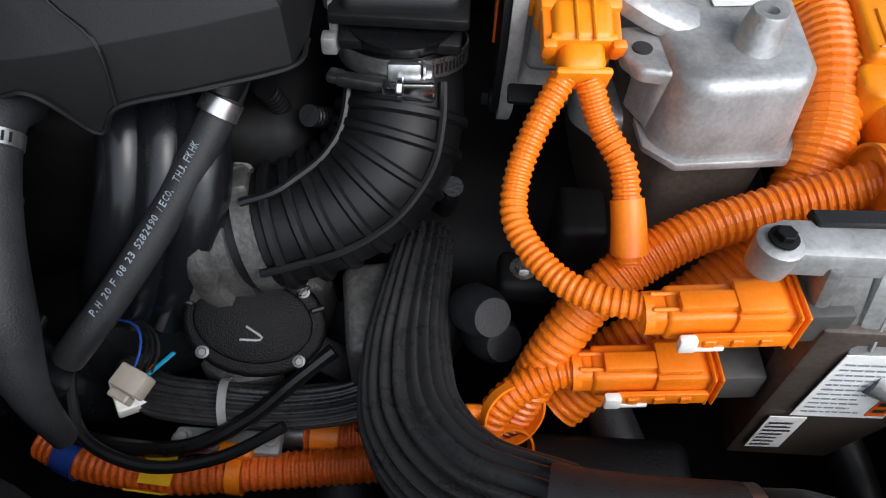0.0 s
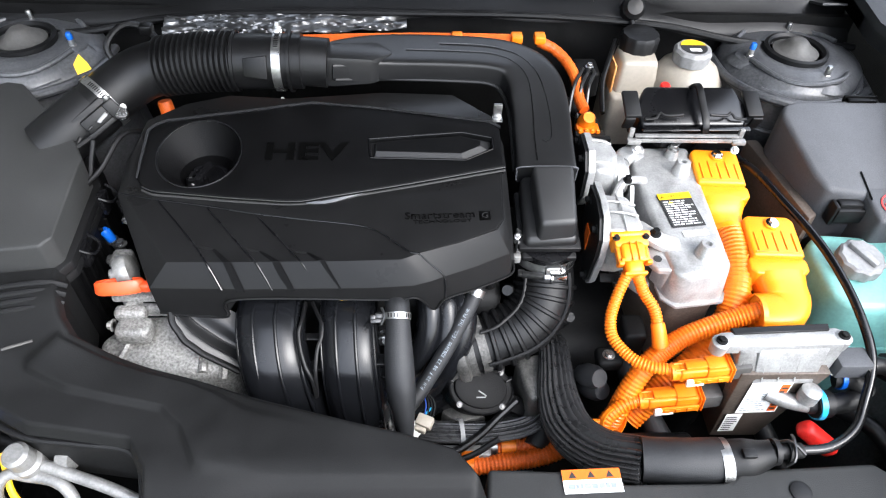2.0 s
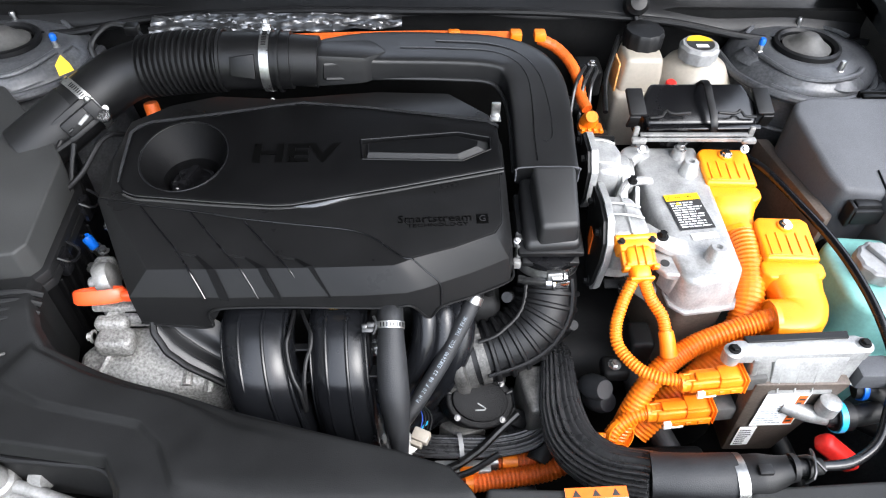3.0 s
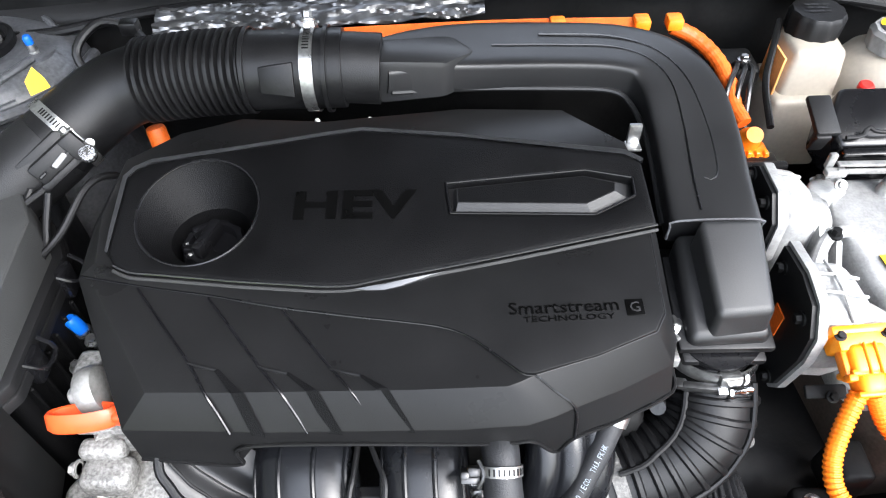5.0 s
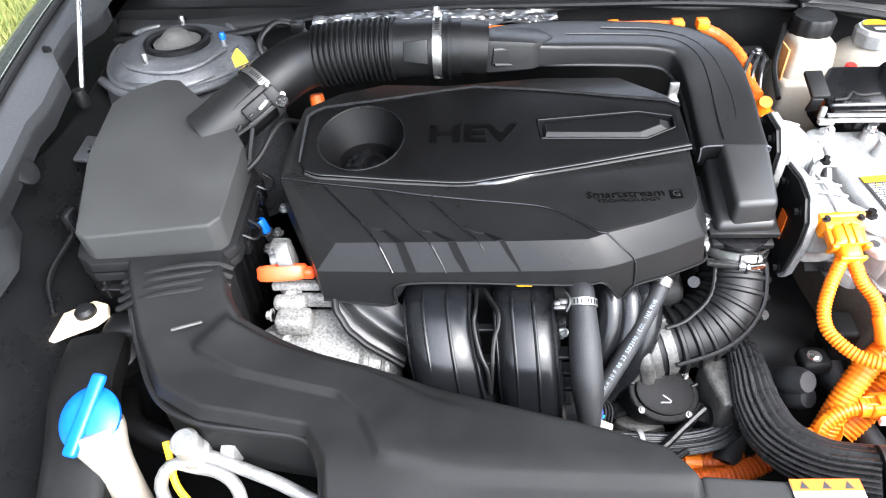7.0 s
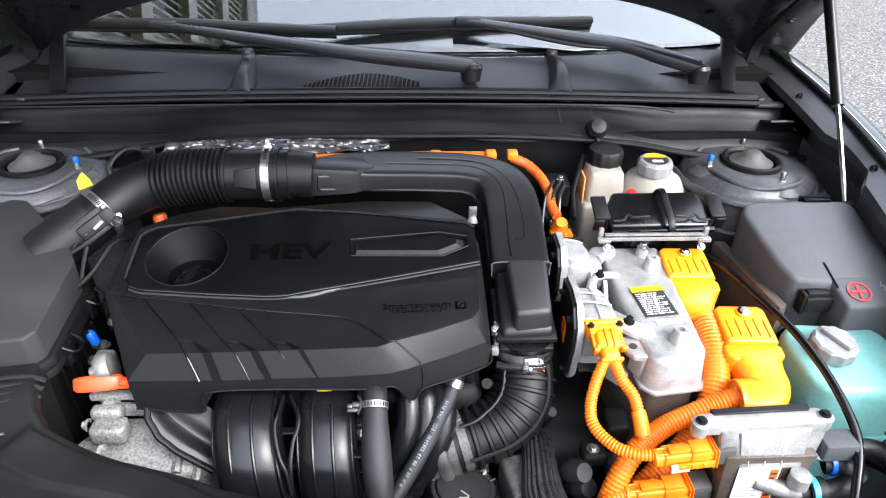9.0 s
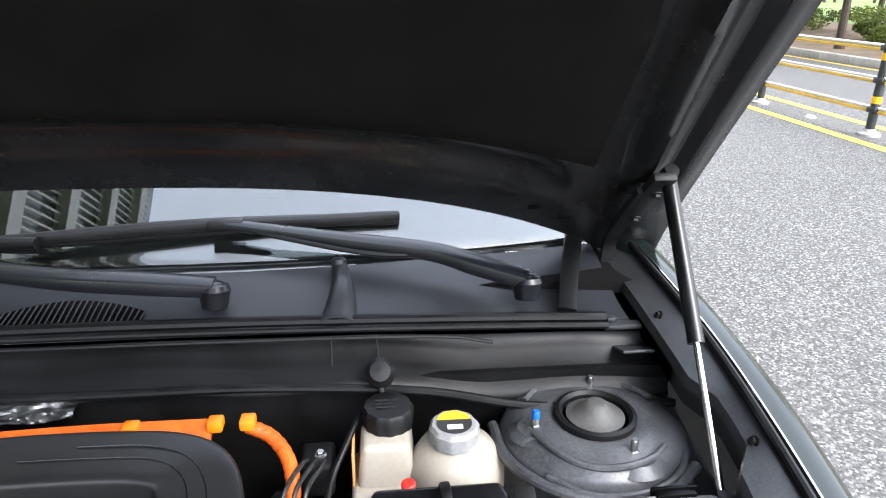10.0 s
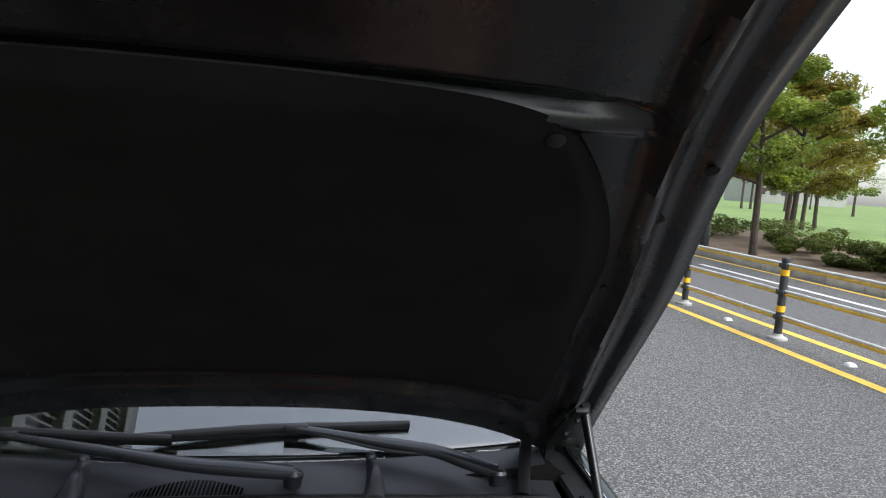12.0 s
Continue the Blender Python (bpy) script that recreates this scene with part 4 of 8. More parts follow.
def chamfer(pts, w, drop, name, label=""):
    """A glossy sloping strip that runs along the panel's edge."""
    bmc = bmesh.new()
    rows = []
    n = len(pts)
    for k, (x, y) in enumerate(pts):
        ax, ay = pts[max(0, k - 1)]
        bx, by = pts[min(n - 1, k + 1)]
        d = Vector((by - ay, ax - bx)).normalized()
        taper = (w(k / (n - 1)) if callable(w) else w) * min(1.0, 0.5 + min(k, n - 1 - k) / 2.0)
        rows.append([bmc.verts.new((x - d.x * 0.001, y - d.y * 0.001, panel_z(x, y) + 0.0006)), bmc.verts.new((x + d.x * taper, y + d.y * taper, panel_z(x, y) - drop)), bmc.verts.new((x + d.x * taper, y + d.y * taper, panel_z(x, y) - drop - 0.006))])
    for r, q in zip(rows, rows[1:]):
        for i in range(2):
            bmc.faces.new((r[i], r[i + 1], q[i + 1], q[i]))
    return part(name, bmc, "bright_black", cover, label, 0.5)


def dense(pts, step=0.02):
    out = []
    for (ax, ay), (bx, by) in zip(pts, pts[1:]):
        n = max(1, int(math.hypot(bx - ax, by - ay) / step))
        out += [(mix(ax, bx, i / n), mix(ay, by, i / n)) for i in range(n)]
    return out + [pts[-1]]


REAR = dense([(-0.3605, -0.296)] + PANEL[:9])[::-1]
FRONT = dense(PANEL[9:16][::-1])
chamfer(REAR, lambda u: 0.0020 + 0.0026 * (1 - ease(u, 0.0, 0.35)) + 0.0010 * ease(u, 0.55, 0.75) - 0.001 * ease(u, 0.82, 1.0), -0.0020, "rear_trim", "glossy chamfered edge")
part("rear_groove", sweep([(x, y + 0.0085, back_z(x, y + 0.0085) + 0.0006) for x, y in dense(PANEL[2:8])], 0.0016, 0.008, 8), "gloss", cover)
part("front_trim", sweep([(x, y - 0.0006, panel_z(x, y) - 0.0004) for x, y in FRONT], 0.0010, 0.008, 8), "bright_black", cover, "thin glossy edge line")
part("front_groove", sweep([(x, y - 0.0040, panel_z(x, y) - 0.0030) for x, y in FRONT], 0.0016, 0.008, 8), "ink", cover)
# an added bright sliver that stands in for the fillet's glint
part("highlight_blade", prism([(-0.144, -0.3382), (-0.120, -0.3350), (-0.072, -0.3255), (-0.088, -0.3308), (-0.106, -0.3368), (-0.120, -0.3398), (-0.134, -0.3398)], 0.842, 0.858, 0.0004, 1, (), lambda x, y: deck_z(x, y) + 0.0046 + 0.35 * (y + 0.3365 - 0.21 * max(0, x + 0.120))), "bright_black", cover)
# the band between the panel and the sweeping step line, with the lettered field
BAND = [(-0.380, -0.3135), (-0.331, -0.3246), (-0.264, -0.3375), (-0.204, -0.351), (-0.142, -0.362), (-0.104, -0.368), (-0.072, -0.3743), (-0.050, -0.3845), (-0.030, -0.401), (-0.013, -0.4155), (-0.0045, -0.4165), (0.045, -0.4030),
        (0.0915, -0.3845), (0.1005, -0.369), (0.1035, -0.287), (-0.018, -0.3105), (-0.147, -0.3325), (-0.171, -0.3325), (-0.24, -0.3255), (-0.3365, -0.313), (-0.372, -0.301)]
part("step_band", prism(BAND, 0.83, 0.86, 0.0012, 2, (), lambda x, y: deck_z(x, y) + 0.0020), "cover", cover, "", 0.5)
part("step_line", sweep([(x, y - 0.0008, deck_z(x, y) + 0.0012) for x, y in BAND[:11]] + [(0.0125, -0.4238, 0.832), (0.028, -0.4308, 0.8185), (0.030, -0.4392, 0.787)], 0.0010, 0.006, 6), "gloss", cover)
# the funnel round the oil filler
FC = (OIL[0] + 0.006, OIL[1] - 0.003)
# funnel wall in a darker black than the cover, for the recess's shade
part("filler_funnel", merge(grid(lambda u, v: (mix(OIL[0], FC[0], v) + mix(0.0545, 0.0365, v) * math.cos(6.2832 * u), mix(OIL[1], FC[1], v) + mix(0.0545, 0.0365, v) * math.sin(6.2832 * u),
                                               mix(panel_z(OIL[0] + 0.0545 * math.cos(6.2832 * u), OIL[1] + 0.0545 * math.sin(6.2832 * u)) - 0.0005, 0.836, v ** 0.9)), 56, 8),
                            grid(lambda u, v: (FC[0] + 0.0365 * math.cos(6.2832 * u), FC[1] + 0.0365 * math.sin(6.2832 * u), mix(0.836, 0.775, v)), 48, 2)), "mesh_shade_black", cover, "", 0.9)
part("funnel_rim", sweep([(x, y, panel_z(x, y) + 0.0002) for x, y in ring_pts(*OIL, 0.0545, 40) + ring_pts(*OIL, 0.0545, 40)[:1]], 0.0013, 0.004, 8), "gloss", cover)
# creases pressed into the lower half, each ending in a step over the front facet
for (x0, y0), (x1, y1), xa, xb in (((-0.328, -0.3275), (-0.2706, -0.3962), -0.2523, -0.235), ((-0.2655, -0.3395), (-0.2148, -0.4011), -0.1957, -0.176), ((-0.2015, -0.3545), (-0.1588, -0.4049), -0.143, -0.121)):
    part("crease", sweep([(x0, y0, deck_z(x0, y0)), (mix(x0, x1, 0.5), mix(y0, y1, 0.5), deck_z(mix(x0, x1, 0.5), mix(y0, y1, 0.5))), (x1, y1, deck_z(x1, y1)), (xa, -0.4225, deck_z(xa, -0.4225)), (mix(xa, xb, 0.55), -0.4335, mix(deck_z(xa, -0.4225), 0.812, 0.55)), (xb, -0.4430, 0.8095)], 0.0012, 0.005, 6), "gloss", cover)
    part("crease_lip", sweep([(x1, y1 - 0.0012, deck_z(x1, y1) - 0.0002), (x1 + 0.011, y1 - 0.0050, deck_z(x1 + 0.011, y1) - 0.0002), (x1 + 0.0235, y1 - 0.0075, deck_z(x1 + 0.0235, y1 - 0.0075) - 0.0006)], 0.0014, 0.004, 8), "cover", cover)
    bmq = bmesh.new()
    t0, t1, b0, b1 = xa + 0.0205, xa + 0.0295, xb + 0.0165, xb + 0.0275
    top0, top1 = deck_z(t0, -0.4236), deck_z(t1, -0.4236)
    vq = [bmq.verts.new(p) for p in ((x1 + 0.0200, y1 - 0.0060, deck_z(x1 + 0.02, y1 - 0.006) + 0.0003), (x1 + 0.0260, y1 - 0.0075, deck_z(x1 + 0.026, y1 - 0.0075) + 0.0006),
                                     (t0, -0.4240, top0 + 0.0008), (t1, -0.4243, top1 + 0.0018), (b0, -0.4440, 0.8105 + 0.035 * (b0 + 0.15)), (b1, -0.4458, 0.8105 + 0.035 * (b1 + 0.15)))]
    bmq.faces.new((vq[0], vq[2], vq[3], vq[1]))
    bmq.faces.new((vq[2], vq[4], vq[5], vq[3]))
    # darker black paints in the shade of these turned facets
    part("front_facet", bmq, "mesh_shade_black", cover)
# lettering
hev = frame_on((-0.2016, -0.2710, panel_z(-0.2016, -0.2710) - 0.0008), (-0.1000, -0.2735, panel_z(-0.1, -0.2735) - 0.0008), (-0.2016, -0.22, panel_z(-0.2016, -0.22) - 0.0008))
part("lettering", lettering("HEV", 0.1075, 0.0295, 0.0018, hev, 0.03), "letter", cover, "embossed HEV letters", 0.3)
st = frame_on((-0.0199, -0.3668, deck_z(-0.0199, -0.3668) + 0.0018), (0.0657, -0.3658, deck_z(0.0657, -0.3658) + 0.0018), (-0.0199, -0.34, deck_z(-0.0199, -0.34) + 0.0018))
part("lettering", lettering("Smartstream", 0.0860, 0.0110, 0.0010, st), "letter", cover, "embossed Smartstream lettering", 0.3)
part("lettering", lettering("TECHNOLOGY", 0.0715, 0.0050, 0.0008, st @ Matrix.Translation((0.0105, -0.0072, 0.0))), "letter", cover, "embossed TECHNOLOGY lettering", 0.3)
part("badge", moved(box((0.0985, 0.0022, 0), (0.0145, 0.0150, 0.0016), 0.0008), st), "letter", cover)
part("lettering", lettering("G", 0.0078, 0.0090, 0.0008, st @ Matrix.Translation((0.0946, -0.0022, 0.0006))), "satin_grey", cover, "letter G in a square", 0.3)
part("yellow_mark", box((-0.090, -0.440, 0.790), (0.0185, 0.005, 0.004), 0.0015), "yellow", cover, "yellow locating peg")

oil_cap = thing("oil_filler_cap", "black ribbed oil filler cap with a grip bar", "oil cap")
OC = (FC[0] - 0.003, FC[1] + 0.003)
part("disc", lathe([(0.0295, -0.05), (0.0295, 0.0), (0.027, 0.004), (0.022, 0.004), (0.020, -0.002)], (*OC, 0.822), (0, 0, 0), 40, 1, 0.03), "gloss", oil_cap)
part("grip", merge(box((OC[0] - 0.004, OC[1], 0.829), (0.010, 0.040, 0.018), 0.003, 2, (0, 0, -17)), box((OC[0] - 0.014, OC[1] - 0.011, 0.826), (0.018, 0.008, 0.012), 0.002, 2, (0, 0, 6)), box((OC[0] - 0.010, OC[1] + 0.016, 0.826), (0.024, 0.008, 0.012), 0.002, 2, (0, 0, 30))), "gloss", oil_cap)
part("mark", merge(*[box((OC[0] + 0.0235 * math.cos(a), OC[1] + 0.0235 * math.sin(a), 0.8265), (0.003, 0.004, 0.0010), 0.0003, 1, (0, 0, math.degrees(a))) for a in (3.3, 3.6, 3.9)]), "grey", oil_cap, "pale moulded marks")

clip = solid("cover_clip", merge(box((0.107, -0.186, 0.886), (0.012, 0.004, 0.024), 0.001), box((0.107, -0.190, 0.876), (0.014, 0.014, 0.003), 0.001)), "steel", "bright steel spring clip at the cover's corner", "clip")
for p in ((-0.145, -0.120, 0.852), (-0.20, -0.118, 0.85)):
    solid("cover_peg", lathe([(0.003, 0), (0.003, 0.007), (0.002, 0.009)], p, (0, 0, 0), 10), "white", "small pale peg behind the engine cover", "peg", "cover pegs")
solid("side_bracket", merge(box((0.129, -0.350, 0.785), (0.006, 0.016, 0.034), 0.002), box((0.127, -0.362, 0.778), (0.010, 0.010, 0.012), 0.002), bolt((0.132, -0.354, 0.792), 0.004, 0.005, (0, 90, 0)), bolt((0.132, -0.348, 0.776), 0.004, 0.005, (0, 90, 0))), "alu_dull", "zinc bracket with bolts beside the engine cover", "bracket")

# ---- intake tract ----
duct = thing("air_intake_duct", "black plastic air intake duct arching over the engine", "intake duct")
part("arch", sweep([(-0.135, -0.100, 0.908, 0.76), (-0.09, -0.080, 0.902, 0.92), (-0.04, -0.065, 0.896, 1.0), (0.05, -0.059, 0.892, 1.0), (0.112, -0.061, 0.889, 1.0), (0.148, -0.076, 0.885, 0.99), (0.167, -0.112, 0.878, 0.97), (0.171, -0.168, 0.866, 0.96), (0.170, -0.225, 0.852, 0.95), (0.169, -0.270, 0.842, 0.95)],
                  0.0425, 0.006, 44, 0.42, 7.0, up=(0, 0, 1)), "duct", duct, "", 0.45)
part("spigot", sweep([(-0.18, -0.110, 0.914), (-0.16, -0.110, 0.914), (-0.13, -0.110, 0.912)], 0.034, 0.006, 28), "black", duct)
part("seam_line", sweep([(0.03, -0.050, 0.9118), (0.100, -0.050, 0.9090), (0.145, -0.066, 0.904), (0.171, -0.105, 0.8965), (0.180, -0.165, 0.8835), (0.180, -0.215, 0.8715), (0.174, -0.229, 0.8680), (0.166, -0.227, 0.8685)], 0.0010, 0.006, 6), "gloss", duct)
part("top_groove", sweep([(-0.02, -0.072, 0.9138), (0.05, -0.069, 0.9108), (0.106, -0.070, 0.908), (0.140, -0.087, 0.903), (0.156, -0.118, 0.895), (0.158, -0.168, 0.884), (0.156, -0.222, 0.871), (0.156, -0.262, 0.862)], 0.0007, 0.006, 6), "gloss", duct)
part("lower_edge", sweep([(-0.12, -0.128, 0.897), (-0.05, -0.106, 0.885), (0.05, -0.101, 0.880), (0.103, -0.103, 0.877), (0.121, -0.120, 0.870), (0.129, -0.165, 0.860), (0.1285, -0.256, 0.838)], 0.003, 0.008, 8), "duct", duct)
part("wedge", prism([(-0.135, -0.085), (-0.06, -0.062), (-0.035, -0.085), (-0.065, -0.118), (-0.135, -0.128)], 0.885, 0.94, 0.008, 2, (), lambda x, y: 0.932 - 0.24 * max(0, x + 0.10)), "duct", duct)
part("end_rim", sweep([(0.1285, -0.272, 0.836), (0.1290, -0.272, 0.848), (0.134, -0.272, 0.8582), (0.204, -0.271, 0.8582), (0.2090, -0.271, 0.848), (0.2095, -0.272, 0.836)], 0.0011, 0.005, 8), "grey_black", duct, "pale worn end rim")
resonator = thing("resonator_box", "black plastic resonator box in the intake line", "intake box")
part("body", prism([(0.133, -0.273), (0.206, -0.273), (0.205, -0.361), (0.134, -0.364)], 0.792, 0.842, 0.008, 4, (), lambda x, y: 0.846 - 0.40 * max(0, -y - 0.275)), "duct", resonator, "", 0.6)
# the lid's grey includes some of the sky's sheen
part("lid", prism([(0.144, -0.281), (0.202, -0.279), (0.201, -0.357), (0.150, -0.361)], 0.81, 0.872, 0.006, 4, (), lambda x, y: 0.872 - 0.46 * max(0, -y - 0.283) - 0.03 * max(0, x - 0.16), 0.05), "satin_grey", resonator, "satin lid, its grey lifted for the sky's sheen", 0.6)
part("flange", moved(prism([(-0.041, -0.046), (0.041, -0.046), (0.041, 0.046), (-0.041, 0.046)], -0.0035, 0.0035, 0.003, 2), pose(0.168, -0.321, 0.806, 12, 0, 0)), "black", resonator)
part("flange", moved(prism([(-0.036, -0.032), (0.036, -0.032), (0.036, 0.032), (-0.036, 0.032)], -0.0035, 0.0035, 0.003, 2), pose(0.169, -0.338, 0.789, 12, 0, 0)), "black", resonator)
part("side_clip", merge(box((0.130, -0.340, 0.796), (0.008, 0.014, 0.020), 0.002), box((0.126, -0.347, 0.797), (0.007, 0.007, 0.010), 0.002), bolt((0.127, -0.347, 0.803), 0.004, 0.005, (30, 0, 0))), "steel", resonator, "bright steel side clip")
part("neck", lathe([(0.0345, 0), (0.0345, 0.03), (0.0345, 0.042), (0.037, 0.044), (0.037, 0.05)], (0.169, -0.334, 0.742), (8, 0, 0), 32), "gloss", resonator)

elbow = thing("intake_hose", "black ribbed rubber intake elbow held by worm clamps", "intake hose")
EL = [(0.169, -0.338, 0.768, 0.96), (0.169, -0.345, 0.755, 0.98), (0.170, -0.364, 0.736, 1.03), (0.164, -0.388, 0.714, 1.07), (0.144, -0.406, 0.696, 1.07), (0.116, -0.418, 0.684, 1.04), (0.091, -0.424, 0.678, 1.0), (0.062, -0.429, 0.671, 0.99)]
part("tube", sweep(EL, 0.038, 0.005, 28), "rubber", elbow)
pos, q = curve_points([p[:3] for p in EL], 0.004)
for k in range(8):
    i = int((0.25 + 0.082 * k) * (len(pos) - 1))
    t = Vector(pos[i + 1] - pos[i - 1]).normalized()
    rib = lathe([(0.036, -0.0042), (0.0415, -0.0034), (0.0432, -0.0018), (0.0432, 0.0018), (0.0415, 0.0034), (0.036, 0.0042)], (0, 0, 0), (0, 0, 0), 32)
    part("rib", moved(rib, Matrix.Translation(pos[i]) @ t.to_track_quat("Z", "Y").to_matrix().to_4x4()), "rubber", elbow)
for aim in (V(-0.75, -0.35, 0.6), V(0.55, -0.75, 0.25)):
    line = []
    for i in range(8, len(pos) - 6, 5):
        t = Vector(pos[i + 1] - pos[i - 1]).normalized()
        line.append(Vector(pos[i]) + (aim - t * t.dot(aim)).normalized() * 0.0422)
    part("spine", sweep(line, 0.0028, 0.005, 8), "rubber", elbow)


def worm_clamp(c, r, axis, screw, metal="steel"):
    ob = thing("hose_clamp", "bright steel worm-drive hose clamp" if metal == "steel" else "dark worm-drive hose clamp on the intake elbow", "hose clamp", "hose clamps")
    m = Matrix.Translation(c) @ Vector(axis).to_track_quat("Z", "Y").to_matrix().to_4x4()
    part("band", moved(band((0, 0, 0), r, 0.012), m), metal, ob)
    part("slot_marks", moved(merge(*[box((r * 1.035 * math.cos(a), r * 1.035 * math.sin(a), 0), (0.0008, 0.0012, 0.006), 0, 1, (0, 0, math.degrees(a))) for a in np.radians(screw + 24 + 4.5 * np.arange(9))]), m), "dark", ob)
    a = math.radians(screw)
    part("screw_housing", moved(merge(box((0, 0, 0), (0.020, 0.010, 0.012), 0.002), moved(bolt((0.011, 0, 0), 0.005, 0.006, (0, 90, 0)), Matrix())), m @ pose(r * math.cos(a), r * math.sin(a), 0, 0, 0, screw + 90)), metal, ob)
    return ob


front_clamp = worm_clamp((0.169, -0.342, 0.765), 0.0395, (0, 0.25, 1), 95)
part("housing", merge(box((0.150, -0.3845, 0.768), (0.036, 0.008, 0.009), 0.003, 2, (0, 0, -8)), box((0.132, -0.380, 0.768), (0.010, 0.010, 0.006), 0.002, 2, (0, 0, -12))), "dark_steel", front_clamp, "dark screw housing")
part("screw_block", merge(box((0.181, -0.387, 0.7675), (0.020, 0.010, 0.014), 0.002, 2, (0, 0, 4)), bolt((0.172, -0.389, 0.769), 0.006, 0.012, (0, -90, 0))), "chrome", front_clamp)
worm_clamp((0.082, -0.4255, 0.6755), 0.0395, (-0.97, -0.2, -0.2), 100, "alu_darkest")
solid("clamp_screw", merge(box((0.071, -0.405, 0.703), (0.012, 0.030, 0.012), 0.003, 2, (20, 0, 15)), bolt((0.069, -0.392, 0.708), 0.0065, 0.007, (-60, 0, 10))), "alu_dull", "grey clamp screw on the elbow's end", "screw")

tb = thing("throttle_body", "cast aluminium throttle body with a black motor cover", "throttle body")
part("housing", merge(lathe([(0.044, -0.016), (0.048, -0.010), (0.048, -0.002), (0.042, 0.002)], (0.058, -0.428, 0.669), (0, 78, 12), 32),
                      prism([(0.018, -0.385), (0.038, -0.366), (0.09, -0.385), (0.124, -0.420), (0.118, -0.436), (0.098, -0.440), (0.073, -0.442), (0.034, -0.446)], 0.57, 0.65, 0.006, 3, (), lambda x, y: 0.668 - 0.62 * max(0, x - 0.045))), "alu_darkest", tb)
part("neck", sweep([(0.074, -0.428, 0.673), (0.055, -0.430, 0.668), (0.030, -0.434, 0.660)], 0.041, 0.005, 28), "alu_darkest", tb)
part("flange", prism([(0.026, -0.398), (0.050, -0.392), (0.056, -0.445), (0.040, -0.456), (0.026, -0.445)], 0.632, 0.672, 0.005, 2), "alu_darkest", tb)
MC = pose(0.080, -0.474, 0.640, 30, 16, 0)
part("motor_cover", moved(merge(prism([(0.048 * math.cos(t) * (1.0 if math.cos(t) > -0.3 else 0.94), 0.036 * math.sin(t)) for t in np.linspace(0, 6.2832, 26)[:-1]], -0.030, 0.004, 0.004, 3), prism([(0.038 * math.cos(t), 0.027 * math.sin(t)) for t in np.linspace(0, 6.2832, 26)[:-1]], 0.0, 0.009, 0.003, 2), box((0.054, -0.014, -0.010), (0.034, 0.024, 0.022), 0.004, 2, (0, 0, -15))), MC), "mesh_shade_black", tb, "black plastic cover with moulded ribs")
for k in range(7):
    a_ = 0.5 + 0.42 * k
    part("cover_rib", moved(box((0.0435 * math.cos(a_), 0.0325 * math.sin(a_), 0.004), (0.010, 0.0035, 0.006), 0.001, 1, (0, 0, math.degrees(a_))), MC), "black", tb)
part("arrow_mark", moved(sweep([(-0.004, -0.004, 0.0095), (0.008, -0.010, 0.0095), (-0.006, -0.013, 0.0095)], 0.0009, 0.003, 6), MC), "grey", tb, "pale moulded arrow")
part("plug_seal", lathe([(0.006, 0), (0.006, 0.004), (0.004, 0.005)], (0.148, -0.486, 0.606), (0, 80, -25), 14), "red", tb, "red seal of the plug")
for k in range(4):
    a_ = 0.9 + 1.57 * k
    part("cover_screw", moved(bolt((0.043 * math.cos(a_), 0.032 * math.sin(a_), 0.004), 0.0035, 0.003), MC), "dark_steel", tb)
for p in ((0.064, -0.432, 0.671), (0.100, -0.430, 0.634), (0.040, -0.448, 0.668)):
    part("bolt", merge(lathe([(0.0075, -0.012), (0.0075, -0.001), (0.006, 0)], p, (12, 10, 0), 16), bolt(p, 0.0048, 0.004, (12, 10, 0))), "alu_cast", tb)

manifold = thing("intake_manifold", "glossy black plastic intake manifold with four fat runners", "intake manifold")
for x, w in ((-0.188, 0.042), (-0.090, 0.037)):
    dx = 0.034 if x < -0.15 else 0.016
    part("runner", sweep([(x, -0.385, 0.738), (x, -0.415, 0.752), (x + 0.1 * dx, -0.455, 0.746), (x + 0.35 * dx, -0.492, 0.720), (x + 0.7 * dx, -0.510, 0.675), (x + 1.0 * dx, -0.512, 0.62), (x + 1.3 * dx, -0.49, 0.55)], w, 0.006, 32, 0.70, 2.6), "runner", manifold, "", 0.8)
    for o in (-0.93, -0.42, 0.22, 0.80):
        h = 0.70 * w * (1 - abs(o) ** 2.6) ** (1 / 2.6) + 0.0004
        line = [(0.1, -0.422, 0.7515), (0.1, -0.455, 0.746), (0.35, -0.492, 0.720), (0.7, -0.510, 0.675), (1.0, -0.512, 0.62)]
        tilt = [(-0.05, 1.0), (-0.35, 0.94), (-0.72, 0.69), (-0.95, 0.31), (-1.0, 0.0)]
        part("runner_rib", sweep([(x + k * dx + o * w, y + h * ty, z + h * tz) for (k, y, z), (ty, tz) in zip(line, tilt)], 0.0022, 0.008, 8), "runner", manifold)
LOW = [(-0.309, -0.430, 0.768), (-0.305, -0.450, 0.755), (-0.291, -0.465, 0.738), (-0.270, -0.474, 0.7225), (-0.228, -0.4835, 0.697)]
TOP = [(-0.300, -0.415, 0.772), (-0.280, -0.415, 0.766), (-0.258, -0.417, 0.757), (-0.236, -0.424, 0.744), (-0.212, -0.436, 0.728)]


def flange_pt(u, v, lift=0.0):
    """The dished end runner: its outer rim at v = 0, its root under the cover at v = 1."""
    a, b = (V(*[np.interp(u * 4, range(5), [p[k] for p in line]) for k in range(3)]) for line in (LOW, TOP))
    dish = -0.007 * math.sin(math.pi * ease(v, 0.16, 0.75)) + lift
    return a.lerp(b, v) + V(0.35, -0.52, 0.78) * dish


